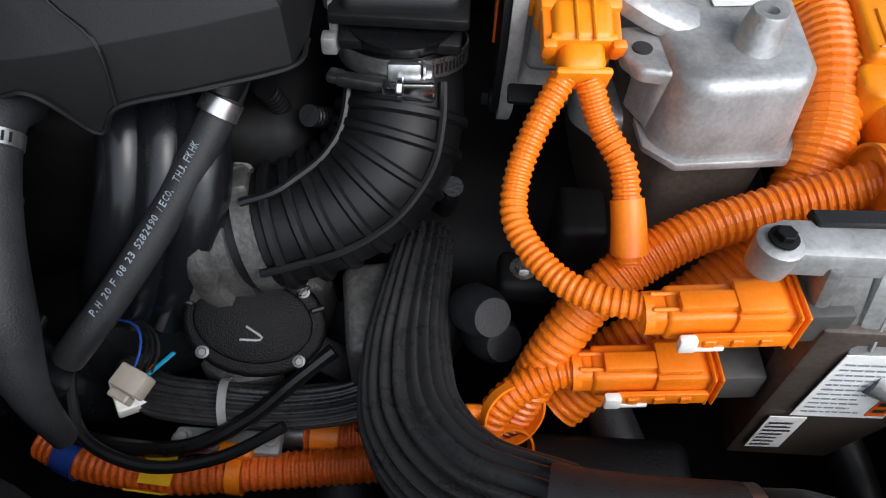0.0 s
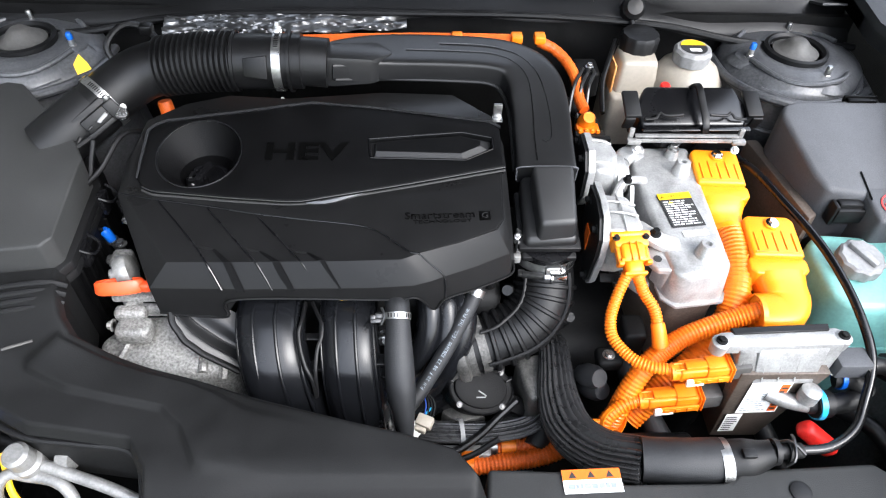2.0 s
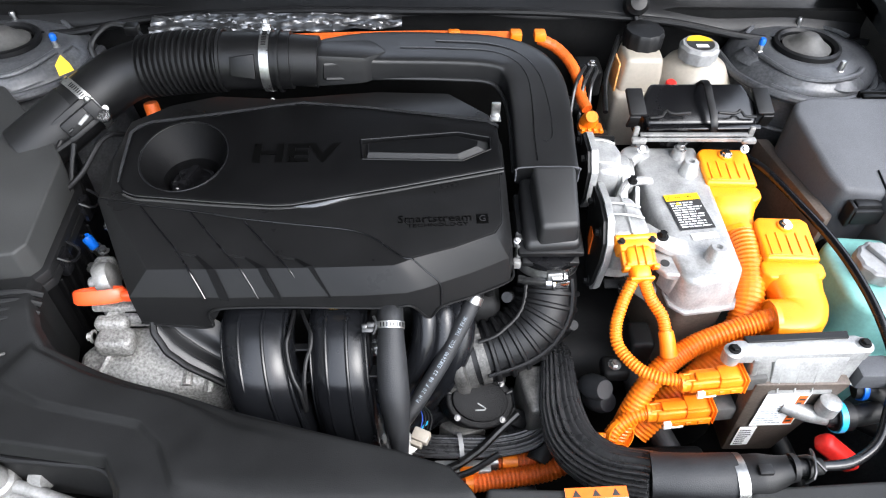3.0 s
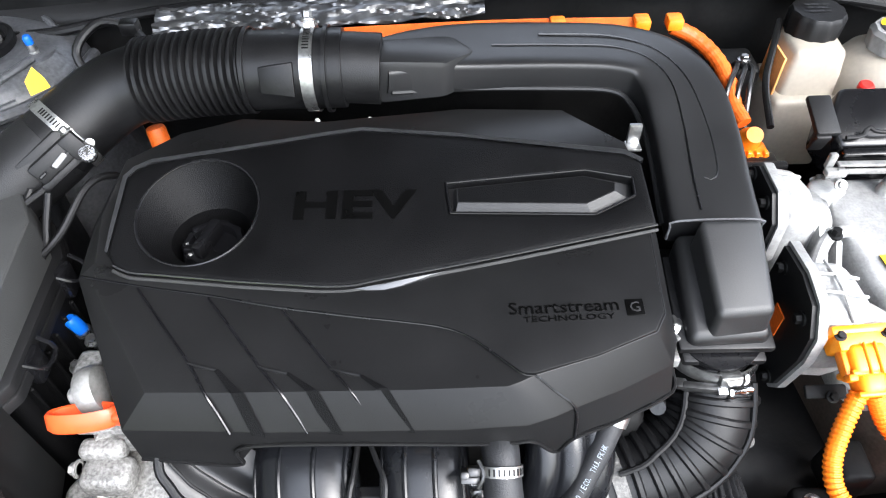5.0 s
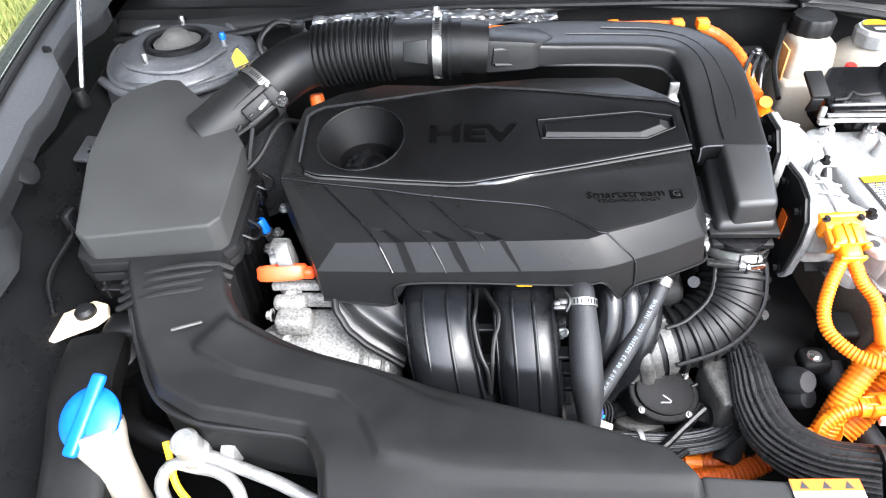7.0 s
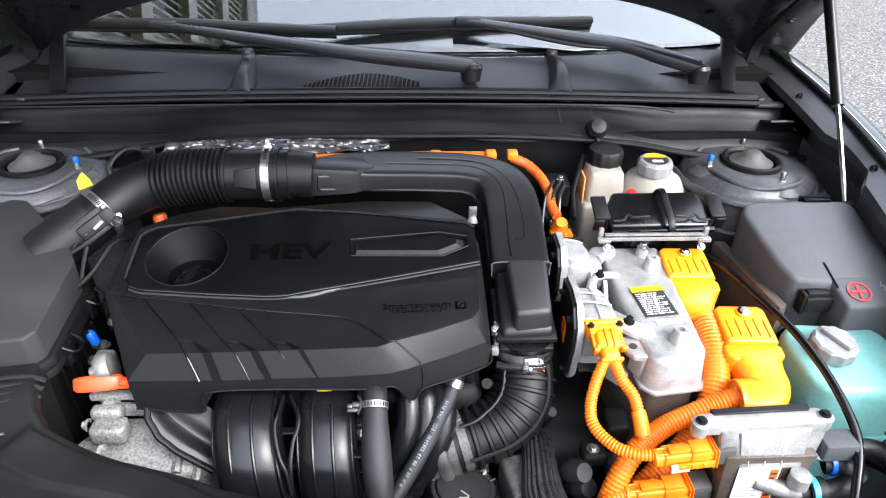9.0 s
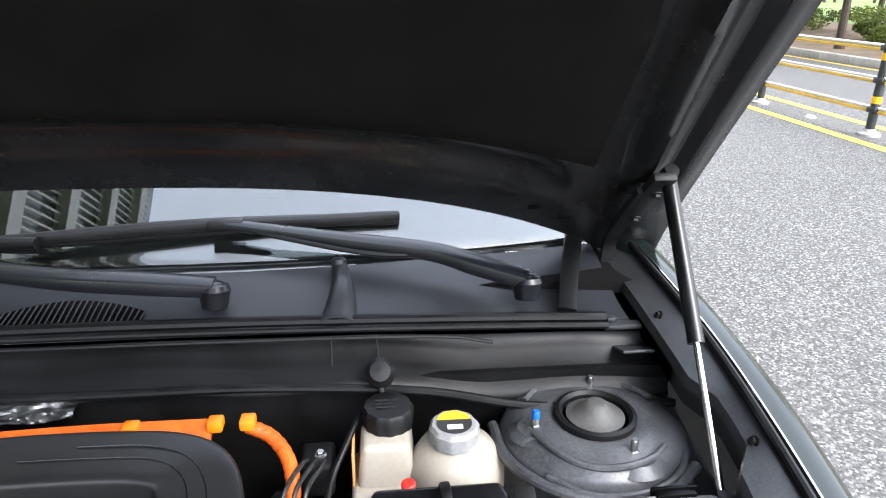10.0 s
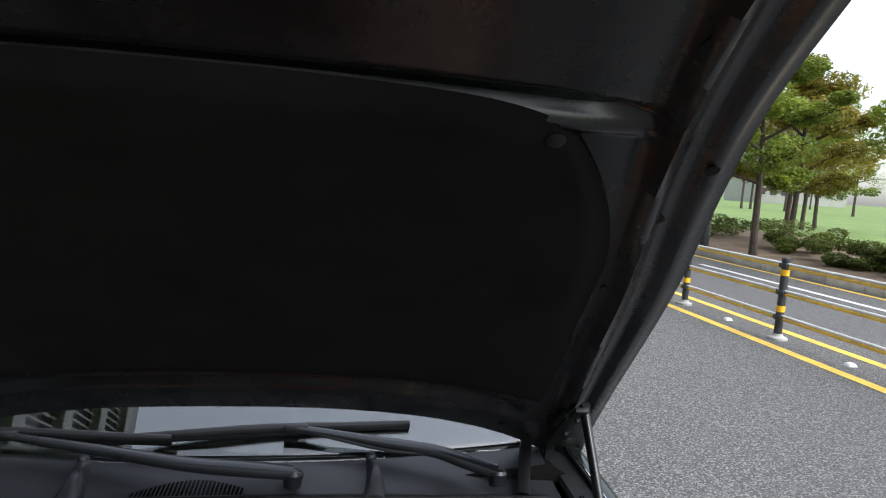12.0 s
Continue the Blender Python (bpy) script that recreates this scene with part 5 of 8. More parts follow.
part("side_flange", grid(flange_pt, 36, 24, 0.004, (0, 0, -1)), "duct", manifold, "dark dished end runner", 0.9)
part("flange_edge", sweep([flange_pt(u, 0.02) for u in np.linspace(0, 1, 9)], 0.0042, 0.005, 10), "black", manifold)
for v0, r in ((0.26, 0.0014), (0.46, 0.0009)):
    part("flange_line", sweep([flange_pt(u, v0 - 0.04 * u) for u in np.linspace(0.02, 1, 9)], r, 0.005, 8), "black", manifold)
for o in (0.0, 0.022, 0.044):
    part("short_runner", sweep([(0.005 + o, -0.395, 0.752 - 0.1 * o), (0.012 + o, -0.415, 0.745 - 0.1 * o), (0.010 + o, -0.440, 0.718 - 0.1 * o), (-0.006 + o, -0.458, 0.675 - 0.1 * o), (-0.03 + o, -0.458, 0.62)], 0.017, 0.008, 16), "runner", manifold)
for side in ([(-0.143, -0.430, 0.768), (-0.1442, -0.462, 0.770), (-0.1462, -0.474, 0.766), (-0.1438, -0.489, 0.757), (-0.138, -0.505, 0.744), (-0.131, -0.514, 0.730), (-0.128, -0.520, 0.700)],
             [(-0.134, -0.430, 0.768), (-0.127, -0.447, 0.769), (-0.1198, -0.464, 0.769), (-0.1198, -0.478, 0.763), (-0.1238, -0.489, 0.756), (-0.1256, -0.503, 0.745), (-0.126, -0.513, 0.731), (-0.127, -0.519, 0.700)]):
    part("gap_flange", sweep(side, 0.0022, 0.004, 8, 2.0, 4.0), "black", manifold)
part("gap_rung", box((-0.132, -0.462, 0.742), (0.032, 0.010, 0.004), 0.001, 1), "black", manifold)
part("gap_rung", box((-0.132, -0.485, 0.712), (0.030, 0.014, 0.006), 0.001, 1), "black", manifold)
for k in range(4):
    part("side_rung", box((-0.045, -0.492 - 0.004 * k, 0.735 - 0.022 * k), (0.022, 0.016, 0.005), 0.001, 1), "black", manifold)
part("plenum", sweep([(-0.26, -0.43, 0.56), (-0.10, -0.45, 0.56), (0.05, -0.42, 0.60)], 0.05, 0.02, 20), "runner", manifold)
part("bracket", merge(box((-0.052, -0.455, 0.735), (0.02, 0.012, 0.03), 0.003), bolt((-0.045, -0.462, 0.735), 0.005, 0.006, (60, 0, 0))), "steel", manifold)

timing = thing("timing_cover", "bright cast aluminium timing cover and bracket", "engine casting")
part("casting", merge(prism([(-0.415, -0.435), (-0.375, -0.40), (-0.29, -0.395), (-0.235, -0.445), (-0.238, -0.478), (-0.33, -0.485), (-0.41, -0.462)], 0.56, 0.70, 0.012, 3, (), lambda x, y: 0.705 + 0.25 * (y + 0.42)),
                      sweep([(-0.285, -0.405, 0.708), (-0.278, -0.44, 0.702), (-0.276, -0.478, 0.69)], 0.006, 0.01, 8), sweep([(-0.255, -0.435, 0.702), (-0.250, -0.46, 0.696), (-0.252, -0.48, 0.68)], 0.007, 0.01, 8), sweep([(-0.365, -0.41, 0.715), (-0.372, -0.44, 0.705), (-0.385, -0.465, 0.69)], 0.006, 0.01, 8)), "alu_cast", timing)
part("boss", merge(box((-0.362, -0.436, 0.722), (0.044, 0.030, 0.026), 0.008, 3), box((-0.368, -0.418, 0.735), (0.040, 0.018, 0.018), 0.006, 3), bolt((-0.388, -0.432, 0.728), 0.007, 0.008, (0, -90, 0))), "alu_cast", timing)
part("bracket", merge(box((-0.390, -0.352, 0.752), (0.026, 0.030, 0.040), 0.006, 3), box((-0.36, -0.405, 0.752), (0.06, 0.012, 0.010), 0.003), box((-0.335, -0.41, 0.732), (0.07, 0.010, 0.018), 0.003), sweep([(-0.392, -0.352, 0.74), (-0.38, -0.385, 0.735), (-0.365, -0.41, 0.74)], 0.011, 0.006, 12)), "alu_cast", timing)
part("pulley", merge(lathe([(0.010, -0.010), (0.020, -0.008), (0.022, -0.003), (0.022, 0.003), (0.020, 0.008), (0.008, 0.010)], (-0.371, -0.385, 0.778), (0, 78, 14), 30), lathe([(0.008, 0), (0.008, 0.014), (0.006, 0.016)], (-0.375, -0.386, 0.778), (0, -100, 14), 16)), "alu_dull", timing, "bright round casting")
for p in ((-0.405, -0.350, 0.760), (-0.398, -0.325, 0.765), (-0.392, -0.30, 0.785)):
    part("bolt", bolt(p, 0.006, 0.008), "steel", timing)

sensor = thing("pressure_sensor", "small sensor with a bright blue cap beside the engine", "sensor")
part("body", lathe([(0.006, -0.02), (0.006, 0.0), (0.008, 0.002), (0.008, 0.006)], (-0.421, -0.301, 0.744), (0, -15, 0), 16), "steel", sensor)
part("cap", lathe([(0.0065, 0), (0.007, 0.016), (0.005, 0.020)], (-0.423, -0.301, 0.750), (0, -15, 0), 16), "blue", sensor, "bright blue cap")

dip = thing("dipstick", "orange-red oil dipstick loop handle", "dipstick")
part("handle", moved(lathe([(0.0225, -0.0075), (0.026, -0.0085), (0.0285, -0.006), (0.0285, 0.006), (0.026, 0.0085), (0.0225, 0.0075)], (0, 0, 0), (0, 0, 0), 40, ring=True), pose(-0.371, -0.411, 0.779, -34, 0, 6) @ Matrix.Diagonal((1.05, 0.42, 1, 1))), "red", dip)
part("tip", box((-0.340, -0.410, 0.778), (0.014, 0.012, 0.014), 0.004, 3), "red", dip)
part("rod", sweep([(-0.345, -0.411, 0.779), (-0.33, -0.40, 0.76), (-0.32, -0.38, 0.69)], 0.003, 0.01, 8), "steel", dip)

# air hose from the cleaner to the duct
air = thing("corrugated_air_hose", "black corrugated air hose between the air cleaner and the duct", "air hose")
part("bend", sweep([(-0.452, -0.176, 0.868), (-0.425, -0.145, 0.882), (-0.392, -0.122, 0.897), (-0.355, -0.112, 0.906)], 0.037, 0.006, 28), "rubber", air)
part("bellows", sweep([(-0.362, -0.113, 0.905), (-0.31, -0.112, 0.911), (-0.258, -0.112, 0.914)], 0.0415, 0.006, 36, pitch=0.0074, depth=0.0055), "rubber", air, "deep bellows rings", 0.5)
part("cuff", sweep([(-0.262, -0.112, 0.914), (-0.215, -0.111, 0.914), (-0.165, -0.110, 0.914)], 0.038, 0.006, 28), "rubber", air)
part("tab", moved(prism([(-0.018, -0.012), (0.014, -0.016), (0.014, 0.016), (-0.018, 0.012)], -0.002, 0.002, 0.001, 2), pose(-0.222, -0.1475, 0.926, 68, 0, 0)), "rubber", air)
for x in (-0.180, -0.256):
    part("stop_bead", band((x, -0.1115, 0.914), 0.0395, 0.004, (0, 90, 0), 0.002), "rubber", air)
part("mould_line", sweep([(-0.440, -0.172, 0.9065), (-0.425, -0.160, 0.912), (-0.405, -0.150, 0.919), (-0.392, -0.152, 0.916), (-0.395, -0.160, 0.905)], 0.0014, 0.006, 6), "rubber", air)
worm_clamp((-0.196, -0.111, 0.914), 0.0395, (1, 0, 0), 60)
solid("clamp_screw", bolt((-0.199, -0.086, 0.951), 0.006, 0.01, (-30, 0, 0)), "steel", "bright screw standing on the duct clamp", "screw")
maf_clamp = worm_clamp((-0.436, -0.158, 0.877), 0.0385, (-0.66, -0.70, -0.32), 20)
part("cross_screw", merge(lathe([(0.0085, 0), (0.0085, 0.004), (0.007, 0.006), (0.001, 0.006)], (-0.398, -0.199, 0.884), (35, 20, 0), 20), box((-0.406, -0.188, 0.884), (0.020, 0.010, 0.010), 0.002, 2, (0, 0, -50))), "chrome", maf_clamp, "bright cross-head screw")
part("cross_slot", merge(box((-0.3965, -0.2015, 0.8892), (0.008, 0.0014, 0.0012), 0, 1, (35, 20, 20)), box((-0.3965, -0.2015, 0.8894), (0.0014, 0.008, 0.0012), 0, 1, (35, 20, 20))), "ink", maf_clamp)
maf = thing("air_flow_sensor", "black air flow meter housing with a plug", "sensor")
part("housing", sweep([(-0.505, -0.215, 0.838), (-0.48, -0.197, 0.853), (-0.445, -0.168, 0.872)], 0.038, 0.008, 28), "black", maf)
# the plug sits on the pipe's front, its length along the pipe
along = V(0.72, 0.565, 0.41).normalized()
away = V(0.62, -0.62, 0.46)
away = (away - along * away.dot(along)).normalized()
mm = Matrix((along, away.cross(along), away)).transposed().to_4x4()
mm.translation = V(-0.452, -0.174, 0.869) + away * 0.037
part("seat", moved(prism([(-0.028, -0.014), (0.026, -0.016), (0.031, 0.0), (0.026, 0.014), (-0.024, 0.014), (-0.031, 0.004)], -0.012, 0.0, 0.003, 2), mm), "black", maf, "raised plug seat")
part("plug", moved(merge(box((0.006, -0.004, 0.005), (0.046, 0.020, 0.012), 0.003), box((0.028, -0.006, 0.008), (0.016, 0.024, 0.012), 0.002), box((0.004, -0.017, 0.0), (0.052, 0.008, 0.014), 0.002)), mm), "black", maf)
for k in range(3):
    part("plug_rib", moved(box((-0.010 + 0.014 * k, -0.006, 0.012), (0.008, 0.003, 0.003), 0.0008, 1), mm), "gloss", maf)
part("lock", moved(box((0.010, -0.006, 0.0125), (0.016, 0.005, 0.004), 0.001, 1, (0, 0, 8)), mm), "grey", maf, "grey lock tab")
part("seat_screw", moved(bolt((0.038, -0.014, 0.002), 0.0035, 0.003), mm), "steel", maf)
part("cable_loop", sweep([(-0.440, -0.222, 0.862), (-0.462, -0.244, 0.852), (-0.468, -0.268, 0.832), (-0.455, -0.282, 0.818), (-0.440, -0.268, 0.822), (-0.438, -0.246, 0.842), (-0.436, -0.225, 0.86)], 0.0034, 0.008, 10), "rubber", maf)
part("cable_tie", box((-0.446, -0.270, 0.828), (0.012, 0.010, 0.010), 0.003), "grey", maf)
part("cable", sweep([(-0.452, -0.222, 0.862), (-0.462, -0.26, 0.84), (-0.45, -0.275, 0.822), (-0.425, -0.255, 0.835), (-0.405, -0.215, 0.858), (-0.39, -0.19, 0.85), (-0.37, -0.17, 0.82)], 0.0036, 0.008, 10), "rubber", maf)
bmt = bmesh.new()
tag = [bmt.verts.new(p) for p in ((-0.480, -0.118, 0.893), (-0.464, -0.106, 0.895), (-0.470, -0.100, 0.902), (-0.481, -0.094, 0.911), (-0.486, -0.108, 0.903))]
bmt.faces.new(tag)
part("warning_tag", merge(bmt), "yellow", maf, "yellow folded warning tag")
solid("orange_plug", moved(merge(lathe([(0.0105, -0.05), (0.0105, 0.0), (0.0095, 0.004), (0.004, 0.005)], (0, 0, 0), (0, 0, 0), 20), box((0, -0.009, -0.03), (0.009, 0.006, 0.034), 0.002)), pose(-0.377, -0.105, 0.838, -14, -8, 0)), "orange_dirty_shaded", "dull orange high-voltage plug cap behind the engine cover", "connector")

cleaner = thing("air_cleaner", "black plastic air cleaner box with a faded lid", "air cleaner")
TOP = [(-0.657, -0.150), (-0.642, -0.118), (-0.600, -0.092), (-0.575, -0.098), (-0.500, -0.183), (-0.462, -0.224), (-0.440, -0.262), (-0.430, -0.398), (-0.440, -0.412), (-0.578, -0.424), (-0.592, -0.415), (-0.640, -0.270)]


def lid_top(x, y):
    return 0.856 + 0.05 * (x + 0.43) + 0.05 * (y + 0.40)


part("lid", prism(TOP, 0.806, 0.86, 0.004, 3, (), lid_top, -0.02), "lid_grey", cleaner, "faded grey-black lid", 0.5)
RIM = [(-0.668, -0.150), (-0.650, -0.110), (-0.600, -0.082), (-0.568, -0.088), (-0.49, -0.178), (-0.452, -0.220), (-0.430, -0.260), (-0.421, -0.398), (-0.434, -0.420), (-0.582, -0.434), (-0.604, -0.418), (-0.652, -0.270)]
part("rim", prism(RIM, 0.800, 0.812, 0.003, 2), "black", cleaner)
part("lower_rim", prism(RIM, 0.786, 0.797, 0.003, 2), "black", cleaner)
# box and side ribs in the darker black, painting in the gap's shade
part("lower_box", prism([(-0.65, -0.12), (-0.50, -0.12), (-0.43, -0.262), (-0.435, -0.395), (-0.63, -0.39)], 0.50, 0.795, 0.012, 3), "mesh_shade_black", cleaner)
for k in range(6):
    part("slat", box((-0.575 + 0.022 * k, -0.424, 0.772), (0.003, 0.024, 0.026), 0.0008, 1), "black", cleaner)
part("slat_bar", box((-0.520, -0.426, 0.772), (0.125, 0.018, 0.003), 0.0008, 1), "black", cleaner)
for k in range(6):
    part("side_rib", box((-0.434, -0.285 - 0.019 * k, 0.725), (0.014, 0.004, 0.10), 0.0015, 1), "mesh_shade_black", cleaner)
for p, r in (((-0.428, -0.365, 0.79), 0), ((-0.432, -0.275, 0.795), 0), ((-0.655, -0.33, 0.79), 180), ((-0.668, -0.20, 0.80), 180)):
    part("clip", moved(merge(box((0.004, 0, 0), (0.012, 0.022, 0.034), 0.004), sweep([(0.008, -0.014, 0.02), (0.022, -0.01, 0.01), (0.022, 0.01, 0.01), (0.008, 0.014, 0.02)], 0.002, 0.006, 6)), pose(*p, 0, 0, r)), "gloss", cleaner)

snorkel = thing("intake_snorkel", "broad black plastic intake snorkel along the car's front", "intake duct")

def sn_top(x, y):
    a = 0.762 + 0.042 * ease(y, -0.56, -0.44) * ease(-x, 0.30, 0.42) + 0.012 * ease(-x, -0.05, 0.45)
    return a - 0.022 * ease(y, -0.53, -0.47) * ease(x, -0.40, -0.2) - 0.018 * ease(-y, 0.63, 0.71)


REAR_SIDE = [(-0.428, -0.412), (-0.420, -0.445), (-0.410, -0.470), (-0.394, -0.490), (-0.350, -0.505), (-0.300, -0.522), (-0.250, -0.536), (-0.220, -0.5445), (-0.180, -0.556), (-0.100, -0.577), (-0.020, -0.598), (0.035, -0.618), (0.068, -0.660)]
FRONT_SIDE = [(-0.542, -0.432), (-0.530, -0.462), (-0.505, -0.520), (-0.470, -0.572), (-0.420, -0.599), (-0.365, -0.607), (-0.308, -0.616), (-0.287, -0.650), (-0.278, -0.722), (-0.160, -0.724), (-0.050, -0.724), (0.020, -0.722), (0.064, -0.716)]


def snorkel_pt(u, v):
    """From the rear edge (v 0) to the front edge (v 1): rolled edges, a raised land and a lower front apron."""
    f = u * 12
    i = min(11, int(f))
    g = f - i
    x, y = (mix(mix(REAR_SIDE[i][k], REAR_SIDE[i + 1][k], g), mix(FRONT_SIDE[i][k], FRONT_SIDE[i + 1][k], g), v) for k in (0, 1))
    z = sn_top(x, y)
    land = ease(v, 0.10, 0.15) * (1 - ease(v, 0.50, 0.56)) * ease(f, 2.6, 3.0) * (1 - ease(f, 7.6, 9.0))
    apron_step = ease(-y, 0.650, 0.662) * ease(f, 8.2, 9.0)
    roll = 0.015 * (1 - ease(min(v * 1.2, 1 - v), 0.0, 0.09)) ** 2
    end = 0.02 * ease(f, 11.6, 12.0) ** 2
    return x, y, z + 0.0065 * land - 0.005 * apron_step - roll - end


part("duct", grid(snorkel_pt, 96, 44), "snorkel", snorkel, "", 0.9)
part("skirt", merge(grid(lambda u, v: (*snorkel_pt(u, 0)[:2], mix(snorkel_pt(u, 0)[2], 0.68, v)), 96, 2), grid(lambda u, v: (*snorkel_pt(u, 1)[:2], mix(snorkel_pt(u, 1)[2], 0.68, v)), 96, 2), grid(lambda u, v: (*snorkel_pt(1, u)[:2], mix(snorkel_pt(1, u)[2], 0.68, v)), 44, 2)), "snorkel", snorkel, "", 0.9)
part("front_lip", sweep([(x, y - 0.002, snorkel_pt(k / 12, 1)[2] - 0.004) for k, (x, y) in enumerate(FRONT_SIDE[:9])], 0.0035, 0.006, 8), "black", snorkel)
for k in range(4):
    part("bellow_ring", sweep([(-0.538, -0.450 - 0.010 * k, 0.800 - 0.004 * k), (-0.50, -0.447 - 0.010 * k, 0.8155 - 0.0035 * k), (-0.44, -0.436 - 0.010 * k, 0.8165 - 0.003 * k), (-0.417, -0.433 - 0.010 * k, 0.806 - 0.004 * k)], 0.0036, 0.008, 8), "black", snorkel)
part("worn_patch", box((-0.447, -0.512, 0.7980), (0.032, 0.0035, 0.0025), 0.0008, 1, (0, 0, 22)), "cap_grey", snorkel, "pale worn edge")

# hoses between cover and front
drop = thing("breather_hose", "black rubber hose dropping from under the engine cover, steel clamp", "hose")
part("tube", sweep([(-0.030, -0.425, 0.778, 1.0), (-0.029, -0.447, 0.786, 1.0), (-0.028, -0.470, 0.776, 1.0), (-0.0265, -0.502, 0.752, 1.16), (-0.023, -0.530, 0.716, 1.12), (-0.019, -0.549, 0.675, 0.72), (-0.017, -0.555, 0.63, 0.5)], 0.0150, 0.006, 18), "hose", drop)
CL = pose(-0.0292, -0.462, 0.7825, -58, 0, 0)
part("clamp", moved(band((0, 0, 0), 0.0158, 0.008, (0, 0, 0)), CL), "steel", drop, "steel band clamp")
part("clamp_teeth", moved(merge(*[box((0.0166 * math.sin(a), -0.0166 * math.cos(a), 0), (0.0012, 0.002, 0.005), 0, 1, (0, 0, math.degrees(a))) for a in np.linspace(-0.6, 1.2, 9)]), CL), "dark", drop)
part("clamp_screw", moved(merge(box((-0.021, -0.003, 0), (0.010, 0.018, 0.007), 0.002), box((-0.028, -0.001, -0.002), (0.007, 0.026, 0.006), 0.002), box((-0.024, -0.008, -0.006), (0.014, 0.006, 0.005), 0.001), sweep([(-0.018, -0.014, 0.009), (-0.014, -0.017, -0.001), (-0.018, -0.012, -0.011)], 0.0016, 0.004, 6)), CL), "dark_steel", drop)
printed = thing("printed_hose", "thin black hose with pale printed marking", "hose")
HP = [(0.078, -0.380, 0.782), (0.074, -0.402, 0.770), (0.060, -0.426, 0.748), (0.036, -0.458, 0.716), (0.008, -0.490, 0.684), (-0.008, -0.507, 0.668), (-0.020, -0.516, 0.655)]
part("tube", sweep(HP, 0.0100, 0.006, 16), "hose", printed)
letters = []
text = "P.H 20 F 08 23 5282490 /ECO, THJ.FKHK"
hp, hq = curve_points([(x, y - 0.0053, z + 0.0090) for x, y, z in HP], 0.0005)
first_i = int(0.83 * len(hp))
for k, ch in enumerate(text):
    i = first_i - int(k * 6.4)
    if ch == " " or i < 2:
        continue
    t = Vector(hp[i - 2] - hp[i + 2]).normalized()
    up_ = V(-0.1, -0.50, 0.85)
    w = up_.cross(t).normalized()
    n_ = t.cross(w).normalized()
    c = Vector(hp[i]) - w * 0.0024
    m4 = Matrix(((t.x, w.x, n_.x, c.x), (t.y, w.y, n_.y, c.y), (t.z, w.z, n_.z, c.z), (0, 0, 0, 1)))
    letters.append(lettering(ch, 0.0024 if ch not in ".,/" else 0.0009, 0.0046 if ch not in ".," else 0.0012, 0.0004, m4))
marks = merge(*letters)
part("print", marks, "print", printed, "pale printed type code", 0.3)
part("upper_stub", sweep([(0.072, -0.408, 0.772, 0.8), (0.077, -0.395, 0.783, 1.0), (0.082, -0.375, 0.79, 1.0)], 0.0125, 0.004, 16), "rubber", printed)
part("end_clip", moved(merge(band((0, 0, 0), 0.0106, 0.010, (0, 0, 0), 0.001), box((0.0, -0.0125, 0), (0.009, 0.004, 0.012), 0.001, 1)), Matrix.Translation((0.0705, -0.410, 0.7655)) @ Vector((0.014, 0.024, 0.022)).to_track_quat("Z", "Y").to_matrix().to_4x4()), "steel", printed, "bright spring clip")

loom = thing("wiring_conduit", "thick black fluted wiring conduit bending forward", "wiring conduit")
part("conduit", sweep([(0.188, -0.375, 0.625, 0.62), (0.188, -0.41, 0.648, 0.64), (0.184, -0.455, 0.655, 0.72), (0.182, -0.50, 0.652, 0.86), (0.190, -0.545, 0.655, 0.96), (0.218, -0.583, 0.670, 1.0), (0.262, -0.606, 0.692, 1.0)], 0.0325, 0.006, 176, 0.62, 2.4, flutes=22, flute=0.24), "loom", loom, "", 1.2)
part("sleeve", sweep([(0.258, -0.604, 0.691), (0.30, -0.610, 0.698), (0.345, -0.612, 0.702)], 0.0265, 0.008, 22), "hose", loom, "smooth rubber sleeve")
rear = thing("wiring_conduit", "black fluted wiring conduit lying across the bay", "wiring conduit")
part("conduit", sweep([(-0.012, -0.484, 0.560), (0.008, -0.500, 0.574), (0.05, -0.506, 0.580), (0.10, -0.507, 0.582), (0.15, -0.500, 0.590), (0.185, -0.478, 0.605)], 0.0165, 0.006, 112, 0.8, flutes=16, flute=0.22), "loom", rear, "", 1.2)
part("tie", band((0.057, -0.506, 0.580), 0.0172, 0.006, (0, 90, 6)), "grey", rear, "grey cable tie")
worm_clamp((0.347, -0.614, 0.70), 0.0275, (1, 0, 0.1), 250)


# ---- high-voltage unit, cables and the right side of the bay ----
inv = thing("inverter", "bright cast aluminium inverter housing with bosses and bolts", "inverter")


def lid_z(x, y):
    return 0.809 + 0.05 * (y + 0.40)


def upright(outline, x0, x1, bevel=0.002):
    """A prism whose outline lies in the y, z plane."""
    return moved(prism(outline, 0, x1 - x0, bevel, 2), Matrix(((0, 0, 1, x0), (1, 0, 0, 0), (0, 1, 0, 0), (0, 0, 0, 1))))


LID = [(0.300, -0.166), (0.401, -0.164), (0.399, -0.30), (0.397, -0.402), (0.388, -0.420), (0.328, -0.429), (0.312, -0.416), (0.305, -0.30)]
part("lid", prism(LID, 0.762, 0.808, 0.008, 4, (), lid_z, 0.07), "alu", inv, "", 0.5)
part("rim", prism([(0.297, -0.163), (0.404, -0.161), (0.402, -0.30), (0.400, -0.404), (0.390, -0.424), (0.326, -0.433), (0.309, -0.418), (0.302, -0.30)], 0.758, 0.7625, 0.001, 1), "alu", inv)
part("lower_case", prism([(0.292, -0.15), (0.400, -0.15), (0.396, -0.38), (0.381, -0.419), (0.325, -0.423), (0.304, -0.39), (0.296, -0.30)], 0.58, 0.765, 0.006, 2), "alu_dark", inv)
